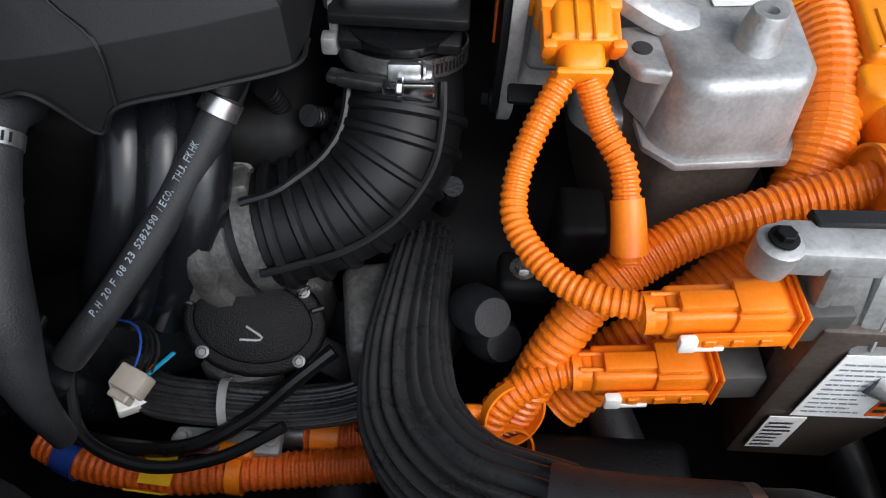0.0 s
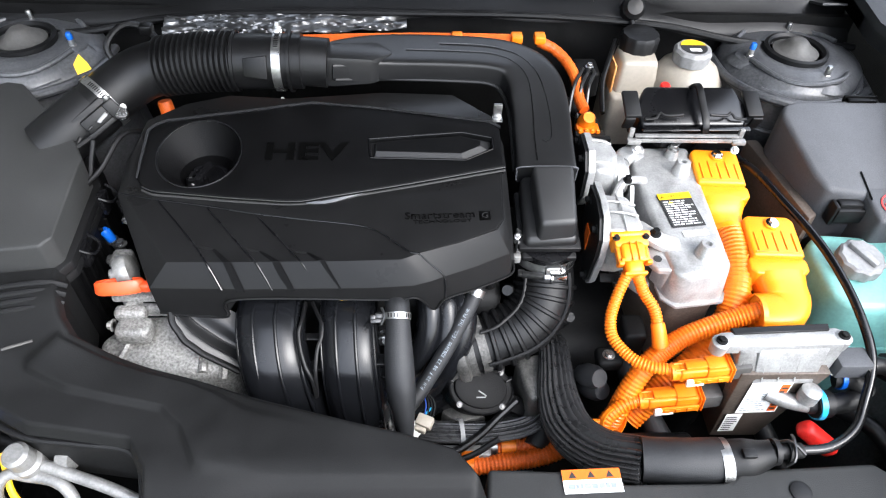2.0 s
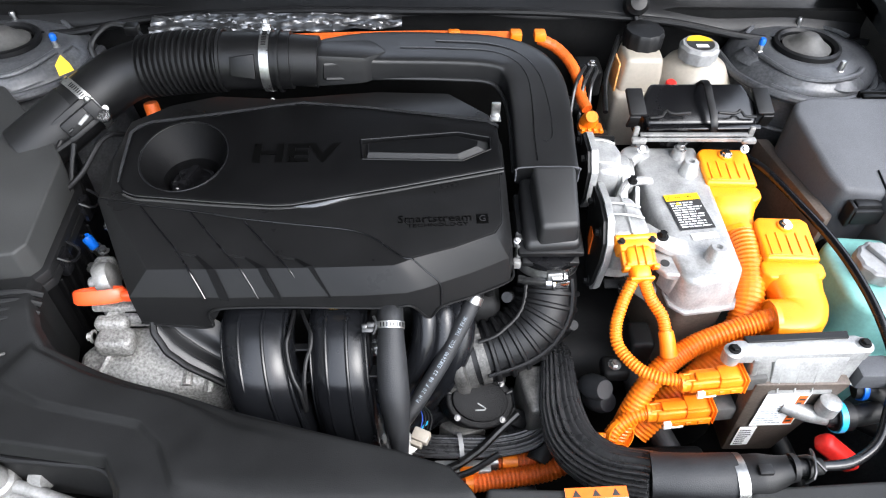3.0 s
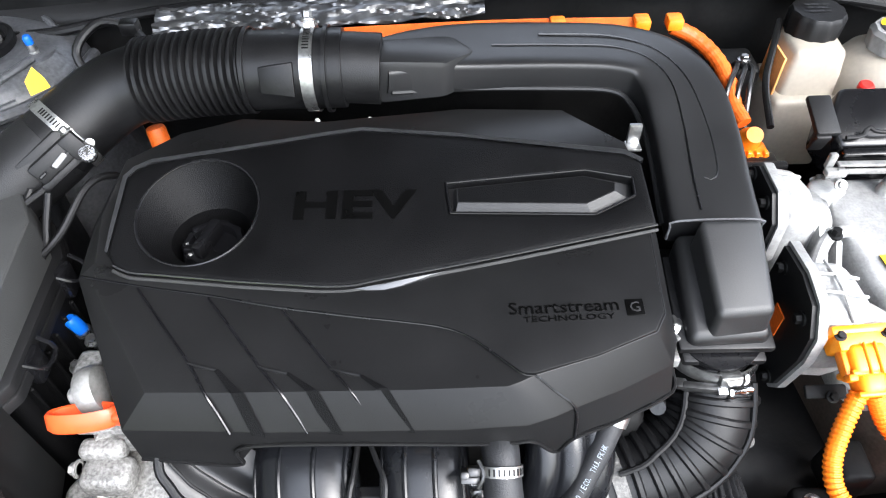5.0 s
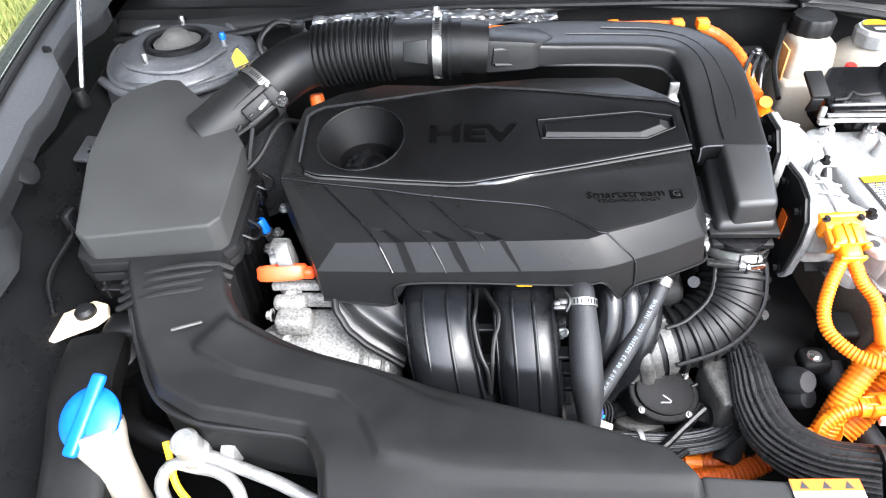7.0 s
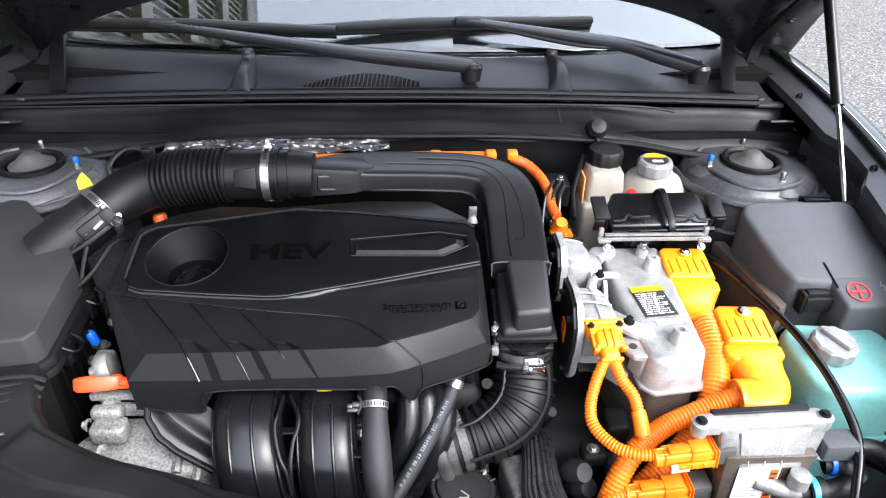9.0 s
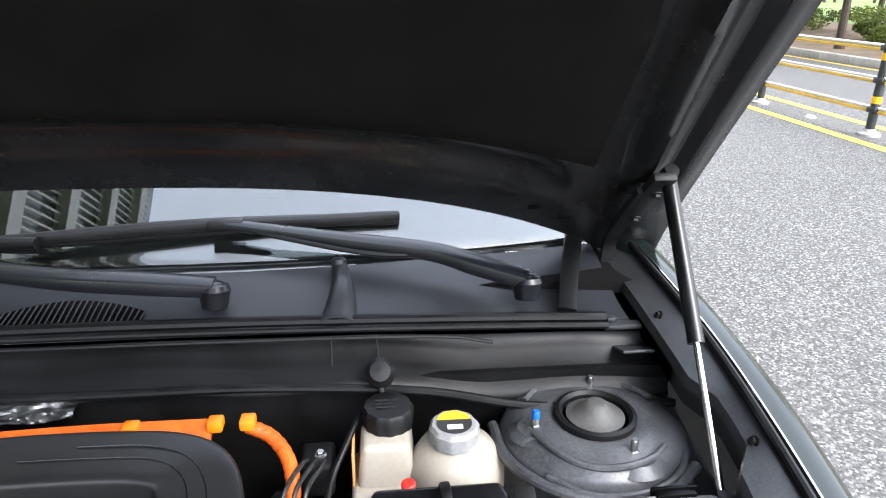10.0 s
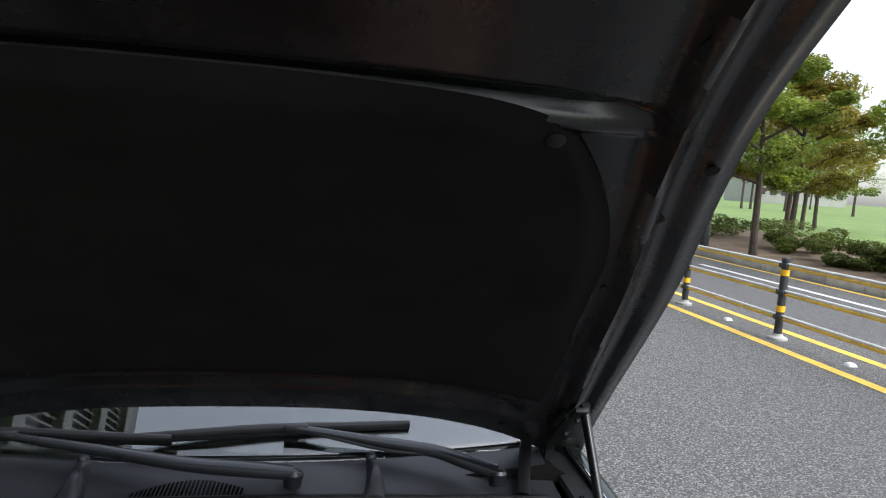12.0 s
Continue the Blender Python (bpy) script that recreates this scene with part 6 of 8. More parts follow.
part("side_flange", prism([(0.285, -0.15), (0.312, -0.15), (0.325, -0.385), (0.296, -0.392), (0.276, -0.37), (0.276, -0.20)], 0.735, 0.757, 0.006, 3), "alu", inv)
part("ear", merge(prism([(0.291, -0.368), (0.330, -0.360), (0.334, -0.396), (0.318, -0.408), (0.300, -0.406), (0.291, -0.394)], 0.796, 0.804, 0.003, 3), prism([(0.300, -0.385), (0.33, -0.375), (0.335, -0.41), (0.312, -0.408)], 0.765, 0.798, 0.004, 2)), "alu", inv)
part("ear_hole", lathe([(0.0055, -0.001), (0.0055, 0.0006), (0.004, 0.0007)], (0.302, -0.388, 0.8045), (0, 0, 0), 16), "ink", inv)
part("arm", sweep([(0.281, -0.345, 0.818), (0.296, -0.361, 0.818), (0.312, -0.366, 0.812), (0.332, -0.366, 0.805)], 0.0125, 0.005, 16, 0.6, 3.0), "alu", inv)
for p, r, h in (((0.362, -0.385, 0.806), 0.0105, 0.022), ((0.371, -0.232, 0.814), 0.0105, 0.022), ((0.366, -0.198, 0.815), 0.0085, 0.016), ((0.318, -0.185, 0.815), 0.010, 0.008)):
    part("boss", lathe([(r * 1.7, -0.002), (r * 1.2, 0.004), (r * 0.95, h), (r * 0.85, h + 0.0015), (r * 0.4, h + 0.0015), (r * 0.36, h - 0.004)], p, (0, 0, 0), 28), "alu", inv)
for p, r in (((0.300, -0.363, 0.824), 0.0062), ((0.284, -0.266, 0.830), 0.0055), ((0.366, -0.198, 0.832), 0.007), ((0.31, -0.176, 0.812), 0.007), ((0.400, -0.168, 0.792), 0.007)):
    part("bolt", bolt(p, r, 0.009), "dark" if r < 0.0068 else "steel", inv)
part("terminal", merge(sweep([(0.350, -0.170, 0.822), (0.366, -0.185, 0.838), (0.374, -0.192, 0.834)], 0.006, 0.005, 10), box((0.360, -0.180, 0.832), (0.020, 0.016, 0.012), 0.004)), "black", inv, "black cap on the rear boss")
# cast lobes on the motor side, bolted to dark plates with a bright aluminium rim
part("rear_lobe", merge(prism([(0.236, -0.182), (0.272, -0.186), (0.280, -0.215), (0.268, -0.262), (0.238, -0.262)], 0.775, 0.846, 0.008, 3, (), lambda x, y: 0.846 - 0.15 * max(0, x - 0.245)),
                        lathe([(0.020, -0.02), (0.031, -0.012), (0.031, 0.010), (0.027, 0.013), (0.024, 0.013), (0.024, 0.018), (0.010, 0.020)], (0.276, -0.226, 0.805), (0, 90, 0), 36)), "alu", inv, "", 0.6)
part("lobe_bridge", sweep([(0.288, -0.215, 0.822, 0.9), (0.300, -0.200, 0.822, 1.0), (0.318, -0.190, 0.812, 1.0)], 0.014, 0.005, 16, 0.7, 3.0), "alu", inv)
part("front_lobe", merge(prism([(0.238, -0.298), (0.274, -0.300), (0.282, -0.318), (0.290, -0.358), (0.262, -0.366), (0.238, -0.364)], 0.755, 0.836, 0.009, 4, (), lambda x, y: 0.838 - 0.30 * max(0, -y - 0.335) - 0.12 * max(0, x - 0.262)), box((0.268, -0.36, 0.79), (0.05, 0.02, 0.04), 0.006, 3)), "alu", inv, "", 0.6)
for y in (-0.316, -0.336):
    part("lobe_rib", sweep([(0.2365, y, 0.81), (0.240, y, 0.836), (0.262, y - 0.002, 0.8375), (0.281, y - 0.004, 0.834)], 0.0016, 0.005, 6), "alu", inv)
part("lobe_rib", sweep([(0.259, -0.300, 0.836), (0.261, -0.33, 0.8375), (0.263, -0.362, 0.829)], 0.0016, 0.005, 6), "alu", inv)
for y in (-0.197, -0.245):
    part("lobe_rib", sweep([(0.240, y, 0.8465), (0.256, y, 0.8455), (0.272, y - 0.003, 0.842)], 0.0018, 0.005, 6), "alu", inv)
part("web", merge(upright([(-0.30, 0.80), (-0.256, 0.835), (-0.256, 0.80)], 0.272, 0.279), upright([(-0.305, 0.775), (-0.262, 0.82), (-0.262, 0.775)], 0.292, 0.298), sweep([(0.262, -0.292, 0.812), (0.277, -0.268, 0.826), (0.300, -0.252, 0.82), (0.316, -0.248, 0.815)], 0.006, 0.005, 10)), "alu", inv)
# warning label on top
lab = frame_on((0.332, -0.341, lid_z(0, -0.341) + 0.0012), (0.378, -0.3355, lid_z(0, -0.3355) + 0.0012), (0.327, -0.281, lid_z(0, -0.281) + 0.0012))
part("label", plate(0.0465, 0.062, lab), "ink", inv, "black warning label with a yellow header")
lab2 = lab @ Matrix.Translation((0, 0, 0.001))
part("label_header", plate(0.0465, 0.011, lab2 @ Matrix.Translation((0, 0.051, 0))), "yellow", inv)
part("label_print", bars(11, 0.040, 0.046, lab2 @ Matrix.Translation((0.003, 0.002, 0.0006)), 0.45, 3), "paper", inv)
for o in (0.0, 0.038):
    tm = bmesh.new()
    tm.faces.new([tm.verts.new(p) for p in ((0.002 + 0.2 * o, 0.053 - 0.3 * o, 0.0006), (0.010 + 0.2 * o, 0.053 - 0.3 * o, 0.0006), (0.006 + 0.2 * o, 0.060 - 0.3 * o, 0.0006))])
    part("warning_sign", moved(tm, lab2), "ink" if o == 0 else "yellow", inv)
part("header_print", bars(1, 0.030, 0.005, lab2 @ Matrix.Translation((0.013, 0.054, 0.0006)), 0.7, 4, 6), "ink", inv)
part("small_label", plate(0.034, 0.010, frame_on((0.344, -0.357, lid_z(0, -0.357) + 0.0012), (0.382, -0.352, lid_z(0, -0.352) + 0.0012), (0.343, -0.33, lid_z(0, -0.33) + 0.0012))), "white", inv, "narrow white code label")
part("cast_mark", moved(bars(2, 0.016, 0.009, pose(0, 0, 0.0), 0.5, 8, 3), frame_on((0.352, -0.4165, 0.783), (0.372, -0.4155, 0.783), (0.352, -0.4145, 0.80))), "alu_dull", inv, "cast marks")

mount = thing("bracket_plate", "dark painted steel plate with an aluminium edge beside the inverter", "bracket")
FP = [(-0.285, 0.846), (-0.325, 0.851), (-0.356, 0.845), (-0.374, 0.822), (-0.376, 0.79), (-0.366, 0.735), (-0.356, 0.720), (-0.338, 0.722), (-0.305, 0.765), (-0.284, 0.80)]
part("rim", upright(FP, 0.231, 0.240), "alu", mount, "bright aluminium edge")
part("plate", upright([(-0.29 + (y + 0.33) * 0.93 - 0.04, 0.79 + (z - 0.79) * 0.94) for y, z in FP], 0.2265, 0.2315, 0.001), "black", mount)
part("sticker", upright([(-0.335, 0.765), (-0.335, 0.80), (-0.318, 0.80), (-0.318, 0.78)], 0.2245, 0.226, 0.0005), "orange_dirty_shaded", mount, "orange sticker")
RP = [(-0.185, 0.80), (-0.188, 0.850), (-0.205, 0.866), (-0.245, 0.866), (-0.266, 0.845), (-0.268, 0.80), (-0.25, 0.77), (-0.205, 0.77)]
part("rear_rim", upright(RP, 0.228, 0.2375), "alu", mount, "bright aluminium edge")
part("rear_plate", upright([(-0.228 + (y + 0.228) * 0.94, 0.82 + (z - 0.82) * 0.94) for y, z in RP], 0.2235, 0.2285, 0.001), "black", mount)
for p in ((0.2265, -0.302, 0.829), (0.2265, -0.352, 0.822), (0.2265, -0.354, 0.736), (0.2235, -0.242, 0.850), (0.2235, -0.205, 0.852)):
    part("bolt", bolt(p, 0.0055, 0.007, (0, -90, 0)), "dark", mount)


def big_connector(m, reach, turn):
    """A large orange bolted high-voltage connector: ridged cap, flared lip and shroud; local -y points to its cable."""
    ob = thing("cable_connector", "large amber-orange high-voltage connector head with a steel bolt", "connector", "large connectors")
    part("cap", moved(prism([(-0.033, -0.034), (0.035, -0.034), (0.036, 0.026), (0.029, 0.034), (-0.026, 0.034), (-0.033, 0.026)], -0.024, 0.006, 0.004, 3), m), "orange_light", ob)
    part("base", moved(prism([(-0.037, -0.036), (0.039, -0.036), (0.039, 0.030), (0.031, 0.037), (-0.029, 0.037), (-0.037, 0.030)], -0.045, -0.017, 0.003, 2), m), "orange_light", ob)
    for k in range(5):
        part("ridge", moved(box((-0.024 + 0.0125 * k, -0.012 + 0.004 * (k % 2), 0.0065), (0.0016, 0.032, 0.0022), 0.0006, 1), m), "orange_light", ob)
    part("top_seam", moved(box((0.001, -0.028, 0.0062), (0.060, 0.0016, 0.002), 0.0005, 1), m), "orange", ob)
    for k in range(5):
        part("side_ridge", moved(box((-0.035, -0.026 + 0.0125 * k, -0.012), (0.004, 0.0045, 0.020), 0.001, 1), m), "orange_light", ob)
        part("side_ridge", moved(box((0.037, -0.026 + 0.0125 * k, -0.012), (0.004, 0.0045, 0.020), 0.001, 1), m), "orange_light", ob)
    part("bolt_seat", moved(lathe([(0.0105, -0.001), (0.0098, 0.0025), (0.007, 0.003)], (0.004, 0.019, 0.006), (0, 0, 0), 24), m), "orange_light", ob)
    part("bolt", moved(bolt((0.004, 0.019, 0.0085), 0.0070, 0.006), m), "chrome", ob, "bright flange bolt")
    part("lip", moved(prism([(-0.034, -0.030), (0.036, -0.030), (0.040, -0.036), (0.040, -0.050), (0.030, -0.058), (-0.030, -0.058), (-0.038, -0.050), (-0.038, -0.036)], -0.044, -0.002, 0.006, 4), m), "orange_light", ob, "", 0.9)
    part("shroud", sweep([tuple(m @ Vector(p[:3])) + (p[3],) for p in reach], 0.030, 0.004, 28, 0.74, 3.2, up=(0, 0, 1)), "orange_light", ob, "", 0.9)
    part("collar", band(tuple(m @ Vector(turn[:3])), turn[3], 0.006, turn[4], 0.002), "orange_light", ob)
    return ob


big_connector(pose(0.424, -0.224, 0.818, 5, 0, -3), [(0.0, -0.050, -0.022, 1.1), (0.0, -0.062, -0.024, 1.05), (0.001, -0.078, -0.026, 0.85), (0.003, -0.098, -0.026, 0.74)], (0.003, -0.098, -0.026, 0.0215, (100, 0, 0)))
big_connector(pose(0.466, -0.347, 0.801, 6, 0, -3), [(0.004, -0.050, -0.022, 1.1), (0.005, -0.066, -0.024, 1.02), (0.006, -0.086, -0.025, 0.96), (-0.002, -0.101, -0.025, 0.94), (-0.020, -0.106, -0.024, 0.90), (-0.038, -0.106, -0.024, 0.86)], (-0.037, -0.106, -0.024, 0.0235, (0, 90, 0)))


def cable(pts, r, label="ribbed orange high-voltage cable conduit", mat="orange_cable", pitch=0.0055, depth=0.0012, group="orange cables", n=16):
    return tagged(part("power_cable", sweep(pts, r, n=n, pitch=pitch, depth=depth), mat, None, "", 0.35), label, "power cable", group)


cable([(0.424, -0.318, 0.788), (0.423, -0.340, 0.786), (0.421, -0.37, 0.778), (0.413, -0.41, 0.757), (0.392, -0.445, 0.722), (0.355, -0.470, 0.685), (0.315, -0.490, 0.655), (0.28, -0.51, 0.62)], 0.0185)
cable([(0.432, -0.447, 0.773, 1.0), (0.408, -0.447, 0.761, 1.0), (0.373, -0.452, 0.749, 0.98), (0.331, -0.464, 0.737, 1.0), (0.294, -0.482, 0.716, 1.05), (0.270, -0.502, 0.685, 1.05), (0.254, -0.520, 0.645, 1.05), (0.240, -0.535, 0.60, 1.0)], 0.0134)
cable([(0.259, -0.410, 0.799), (0.246, -0.430, 0.780), (0.238, -0.450, 0.761), (0.239, -0.472, 0.750), (0.256, -0.498, 0.746), (0.276, -0.513, 0.748), (0.300, -0.520, 0.752)], 0.0076, "thin ribbed orange cable looping to a plug", pitch=0.0042, depth=0.0009)
cable([(0.272, -0.410, 0.799), (0.282, -0.424, 0.780), (0.294, -0.442, 0.768), (0.298, -0.462, 0.752), (0.301, -0.480, 0.732)], 0.0078, "short ribbed orange branch cable", pitch=0.0042, depth=0.0009)
cable([(0.286, -0.515, 0.678), (0.262, -0.519, 0.672), (0.240, -0.530, 0.658), (0.230, -0.545, 0.636)], 0.0100, "ribbed orange cable dropping from a plug", pitch=0.0048, depth=0.001)
solid("cable_branch", sweep([(0.297, -0.456, 0.758, 1.0), (0.299, -0.466, 0.749, 1.05), (0.301, -0.476, 0.737, 1.15)], 0.0090, 0.004, 14), "orange", "orange moulded cable branch piece", "cable branch")
for p in ((0.247, -0.535, 0.655), (0.243, -0.552, 0.632)):
    solid("cable_clip", merge(lathe([(0.003, -0.012), (0.006, -0.004), (0.003, 0.006), (0.005, 0.012)], (p[0] - 0.022, p[1], p[2]), (0, 90, 20), 12), band(p, 0.019, 0.006, (60, 0, 30), 0.0015)), "orange", "orange fir-tree cable clip", "cable clip", "cable clips")

yc = thing("cable_plug", "amber-orange forked cable plug bolted to the inverter", "connector")
ym = pose(0.266, -0.383, 0.812, 22, 0, 4)
part("head", moved(merge(box((0, 0.012, 0.0), (0.044, 0.018, 0.024), 0.003, 2), box((0, -0.004, 0.001), (0.032, 0.026, 0.026), 0.005, 3), box((0, -0.022, 0.0), (0.024, 0.022, 0.022), 0.007, 3)), ym), "orange_light", yc)
part("flange", moved(prism([(-0.026, -0.004), (0.026, -0.004), (0.026, 0.004), (-0.026, 0.004)], -0.014, 0.014, 0.003, 2), ym @ pose(0, 0.020, 0)), "orange_light", yc)
for sx in (-1, 1):
    part("latch", moved(merge(box((sx * 0.018, -0.006, 0.004), (0.006, 0.028, 0.010), 0.002), box((sx * 0.018, -0.018, 0.008), (0.008, 0.006, 0.010), 0.002)), ym), "orange", yc)
part("ridge", moved(merge(box((-0.004, -0.004, 0.0145), (0.002, 0.026, 0.003), 0.0008, 1), box((0.005, -0.004, 0.0145), (0.002, 0.026, 0.003), 0.0008, 1)), ym), "orange_light", yc)
part("collar", moved(merge(box((0, -0.014, 0.0), (0.036, 0.006, 0.026), 0.003, 2), box((0, -0.031, 0.0), (0.030, 0.005, 0.018), 0.003, 2)), ym), "orange_light", yc)
for sx in (-0.019, 0.019):
    part("screw", moved(bolt((sx, 0.016, 0.0115), 0.0042, 0.004), ym), "dark", yc)
part("tag", merge(box((0.250, -0.392, 0.772), (0.035, 0.012, 0.005), 0.002, 2, (30, 0, 0)), bolt((0.253, -0.398, 0.774), 0.0045, 0.005, (30, 0, 0))), "dark", yc, "dark earth tag")


def lever_plug(m, label):
    """An orange plug with a locking slide and a white clip; its cable leaves along local -x."""
    ob = thing("lever_plug", label, "connector", "lever plugs")
    part("body", moved(merge(box((-0.012, 0, 0), (0.056, 0.028, 0.028), 0.004, 3), box((0.026, 0, 0), (0.046, 0.033, 0.031), 0.003, 2), box((-0.042, 0, 0), (0.026, 0.024, 0.024), 0.005, 3)), m), "orange", ob)
    part("neck_ring", moved(band((-0.050, 0, 0), 0.0125, 0.006, (0, 90, 0), 0.002), m), "orange", ob)
    for sy in (-1, 1):
        part("grip_rib", moved(box((-0.040, 0.006 * sy, 0.0135), (0.018, 0.003, 0.003), 0.001, 1), m), "orange", ob)
    part("latch", moved(merge(box((-0.002, -0.003, 0.017), (0.060, 0.014, 0.007), 0.002), box((0.018, -0.002, 0.019), (0.030, 0.024, 0.006), 0.002)), m), "orange", ob)
    part("slide", moved(merge(box((0.008, -0.019, -0.006), (0.062, 0.004, 0.014), 0.001), *[box((-0.012 + 0.018 * k, -0.0215, -0.006), (0.008, 0.002, 0.008), 0.0008, 1) for k in range(3)]), m), "orange", ob)
    part("collar", moved(merge(*[box((0.040 + 0.005 * k, 0, 0), (0.0025, 0.040, 0.038), 0.001, 1) for k in range(2)]), m), "orange", ob)
    part("socket", moved(box((0.060, 0, 0), (0.032, 0.034, 0.032), 0.003, 2), m), "cap_grey", ob, "dark grey socket")
    part("white_clip", moved(merge(box((-0.026, -0.021, -0.006), (0.012, 0.007, 0.015), 0.002), box((-0.014, -0.020, -0.013), (0.026, 0.005, 0.004), 0.001)), m), "white", ob, "white locking clip")
    return ob


lever_plug(pose(0.336, -0.5205, 0.7535, 0, -6, 2) @ Matrix.Scale(0.72, 4), "orange lever plug with a white locking clip on the converter")
lever_plug(pose(0.320, -0.5150, 0.6810, 0, -6, 2) @ Matrix.Scale(0.80, 4), "orange lever plug with a white clip, below another plug")

conv = thing("converter", "cast aluminium converter box with a ribbed lid and white label", "converter")
part("lid", prism([(0.338, -0.506), (0.350, -0.500), (0.490, -0.494), (0.502, -0.500), (0.502, -0.514), (0.490, -0.519), (0.352, -0.521), (0.340, -0.518)], 0.786, 0.800, 0.003, 2), "alu", conv)
for x, y in ((0.346, -0.514), (0.494, -0.508)):
    part("ear", lathe([(0.0095, -0.016), (0.0105, -0.004), (0.0105, 0.0005), (0.008, 0.002)], (x, y, 0.799), (0, 0, 0), 24), "alu", conv)
    part("corner_bolt", bolt((x, y, 0.802), 0.0055, 0.005), "dark", conv)
part("gasket", prism([(0.362, -0.496), (0.482, -0.490), (0.480, -0.500), (0.364, -0.505)], 0.798, 0.8025, 0.001, 1), "black", conv)
def leaning(x0, x1, x2, x3, y0, y1, y2, z0, z1):
    """A box whose front leans back: x0..x1 at the top, x2..x3 at the foot; y0 rear, y1 front at the top, y2 front at the foot."""
    bmk = bmesh.new()
    v = [bmk.verts.new(p) for p in ((x2, y0, z0), (x3, y0, z0), (x3, y2, z0), (x2, y2, z0), (x0, y0, z1), (x1, y0, z1), (x1, y1, z1), (x0, y1, z1))]
    for f in ((3, 2, 1, 0), (4, 5, 6, 7), (0, 1, 5, 4), (1, 2, 6, 5), (2, 3, 7, 6), (3, 0, 4, 7)):
        bmk.faces.new([v[i] for i in f])
    bmesh.ops.bevel(bmk, geom=bmk.edges[:], offset=0.003, segments=2, profile=0.5, affect="EDGES", clamp_overlap=True)
    return bmk


part("cast_face", leaning(0.393, 0.478, 0.396, 0.470, -0.500, -0.5195, -0.536, 0.742, 0.794), "alu", conv, "", 0.5)
part("left_step", merge(leaning(0.364, 0.392, 0.386, 0.398, -0.496, -0.5185, -0.531, 0.752, 0.790), leaning(0.368, 0.376, 0.371, 0.379, -0.496, -0.523, -0.527, 0.765, 0.792)), "alu_dull", conv)
part("right_step", leaning(0.470, 0.498, 0.466, 0.490, -0.498, -0.517, -0.525, 0.725, 0.786), "alu", conv)
for x in (0.405, 0.425, 0.445):
    part("cast_rib", sweep([(x, -0.5205, 0.787), (x, -0.528, 0.765), (x, -0.535, 0.748)], 0.0012, 0.006, 6), "alu", conv)
part("body", leaning(0.378, 0.488, 0.386, 0.450, -0.492, -0.5335, -0.5335, 0.612, 0.760), "alu_dark", conv, "darker brownish sides")
lf = frame_on((0.3985, -0.5352, 0.676), (0.4485, -0.5352, 0.678), (0.3985, -0.5352, 0.74))
part("label", plate(0.0505, 0.068, lf), "paper", conv, "white label with an orange strip")
part("label_print", bars(11, 0.033, 0.058, lf @ Matrix.Translation((0.003, 0.004, 0.0010)), 0.3, 5, 7), "print", conv)
part("label_strip", plate(0.010, 0.060, lf @ Matrix.Translation((0.0385, 0.004, 0.0006))), "orange_ink", conv)
part("label_marks", bars(7, 0.008, 0.054, lf @ Matrix.Translation((0.0395, 0.007, 0.0016)), 0.5, 6, 1), "ink", conv)
cf = frame_on((0.3915, -0.5350, 0.629), (0.412, -0.5350, 0.630), (0.3985, -0.5350, 0.672))
part("code_label", plate(0.0205, 0.043, cf), "paper", conv, "white code label")
part("code_print", bars(7, 0.016, 0.036, cf @ Matrix.Translation((0.002, 0.002, 0.001)), 0.5, 9, 9), "ink", conv)
part("pipe_stub", sweep([(0.425, -0.530, 0.716), (0.45, -0.541, 0.714), (0.480, -0.546, 0.711)], 0.0105, 0.006, 16), "alu_dull", conv)
part("outlet_boss", lathe([(0.012, 0), (0.012, 0.018), (0.009, 0.02)], (0.466, -0.545, 0.725), (0, 0, 0), 20), "alu", conv)
part("side_plug", box((0.517, -0.516, 0.758), (0.042, 0.030, 0.026), 0.004), "grey_black", conv)
part("side_lead", sweep([(0.53, -0.525, 0.757), (0.55, -0.52, 0.758), (0.58, -0.525, 0.745), (0.60, -0.555, 0.71), (0.60, -0.60, 0.68)], 0.011, 0.008, 12), "wire", conv)
solid("black_plug", merge(box((0.395, -0.50, 0.69), (0.03, 0.04, 0.05), 0.006), lathe([(0.012, 0), (0.014, 0.02), (0.010, 0.035)], (0.398, -0.51, 0.735), (0, 0, 0), 16)), "black", "black rubber plug beside the converter", "plug")

quick = thing("coolant_fitting", "black coolant quick-connect with cyan clips", "hose fitting")
part("body", merge(sweep([(0.512, -0.56, 0.682), (0.545, -0.562, 0.684), (0.575, -0.558, 0.688)], 0.0125, 0.006, 16), lathe([(0.017, -0.01), (0.017, 0.01), (0.013, 0.012)], (0.53, -0.561, 0.683), (0, 90, 0), 20), sweep([(0.55, -0.535, 0.70), (0.57, -0.54, 0.702), (0.59, -0.55, 0.69)], 0.012, 0.006, 16)), "black", quick)
part("clip", band((0.525, -0.561, 0.683), 0.0175, 0.007, (0, 90, 0), 0.002), "cyan", quick, "cyan locking ring")
part("clip", band((0.556, -0.536, 0.702), 0.0125, 0.006, (0, 90, 0), 0.002), "blue", quick, "blue locking ring")
part("cap", lathe([(0.011, 0), (0.011, 0.012), (0.009, 0.014)], (0.548, -0.525, 0.705), (0, 20, 0), 16), "white", quick)
quick.location = (-0.04, 0.016, 0.029)
tee = thing("coolant_tee", "black plastic coolant tee joint with a wire clip", "hose fitting")
part("body", merge(sweep([(0.348, -0.612, 0.702), (0.375, -0.613, 0.708), (0.402, -0.612, 0.722)], 0.024, 0.006, 20, radius=lambda u: 1.0 - 0.4 * ease(u, 0.4, 1)), box((0.368, -0.618, 0.731), (0.016, 0.012, 0.006), 0.002)), "black", tee)
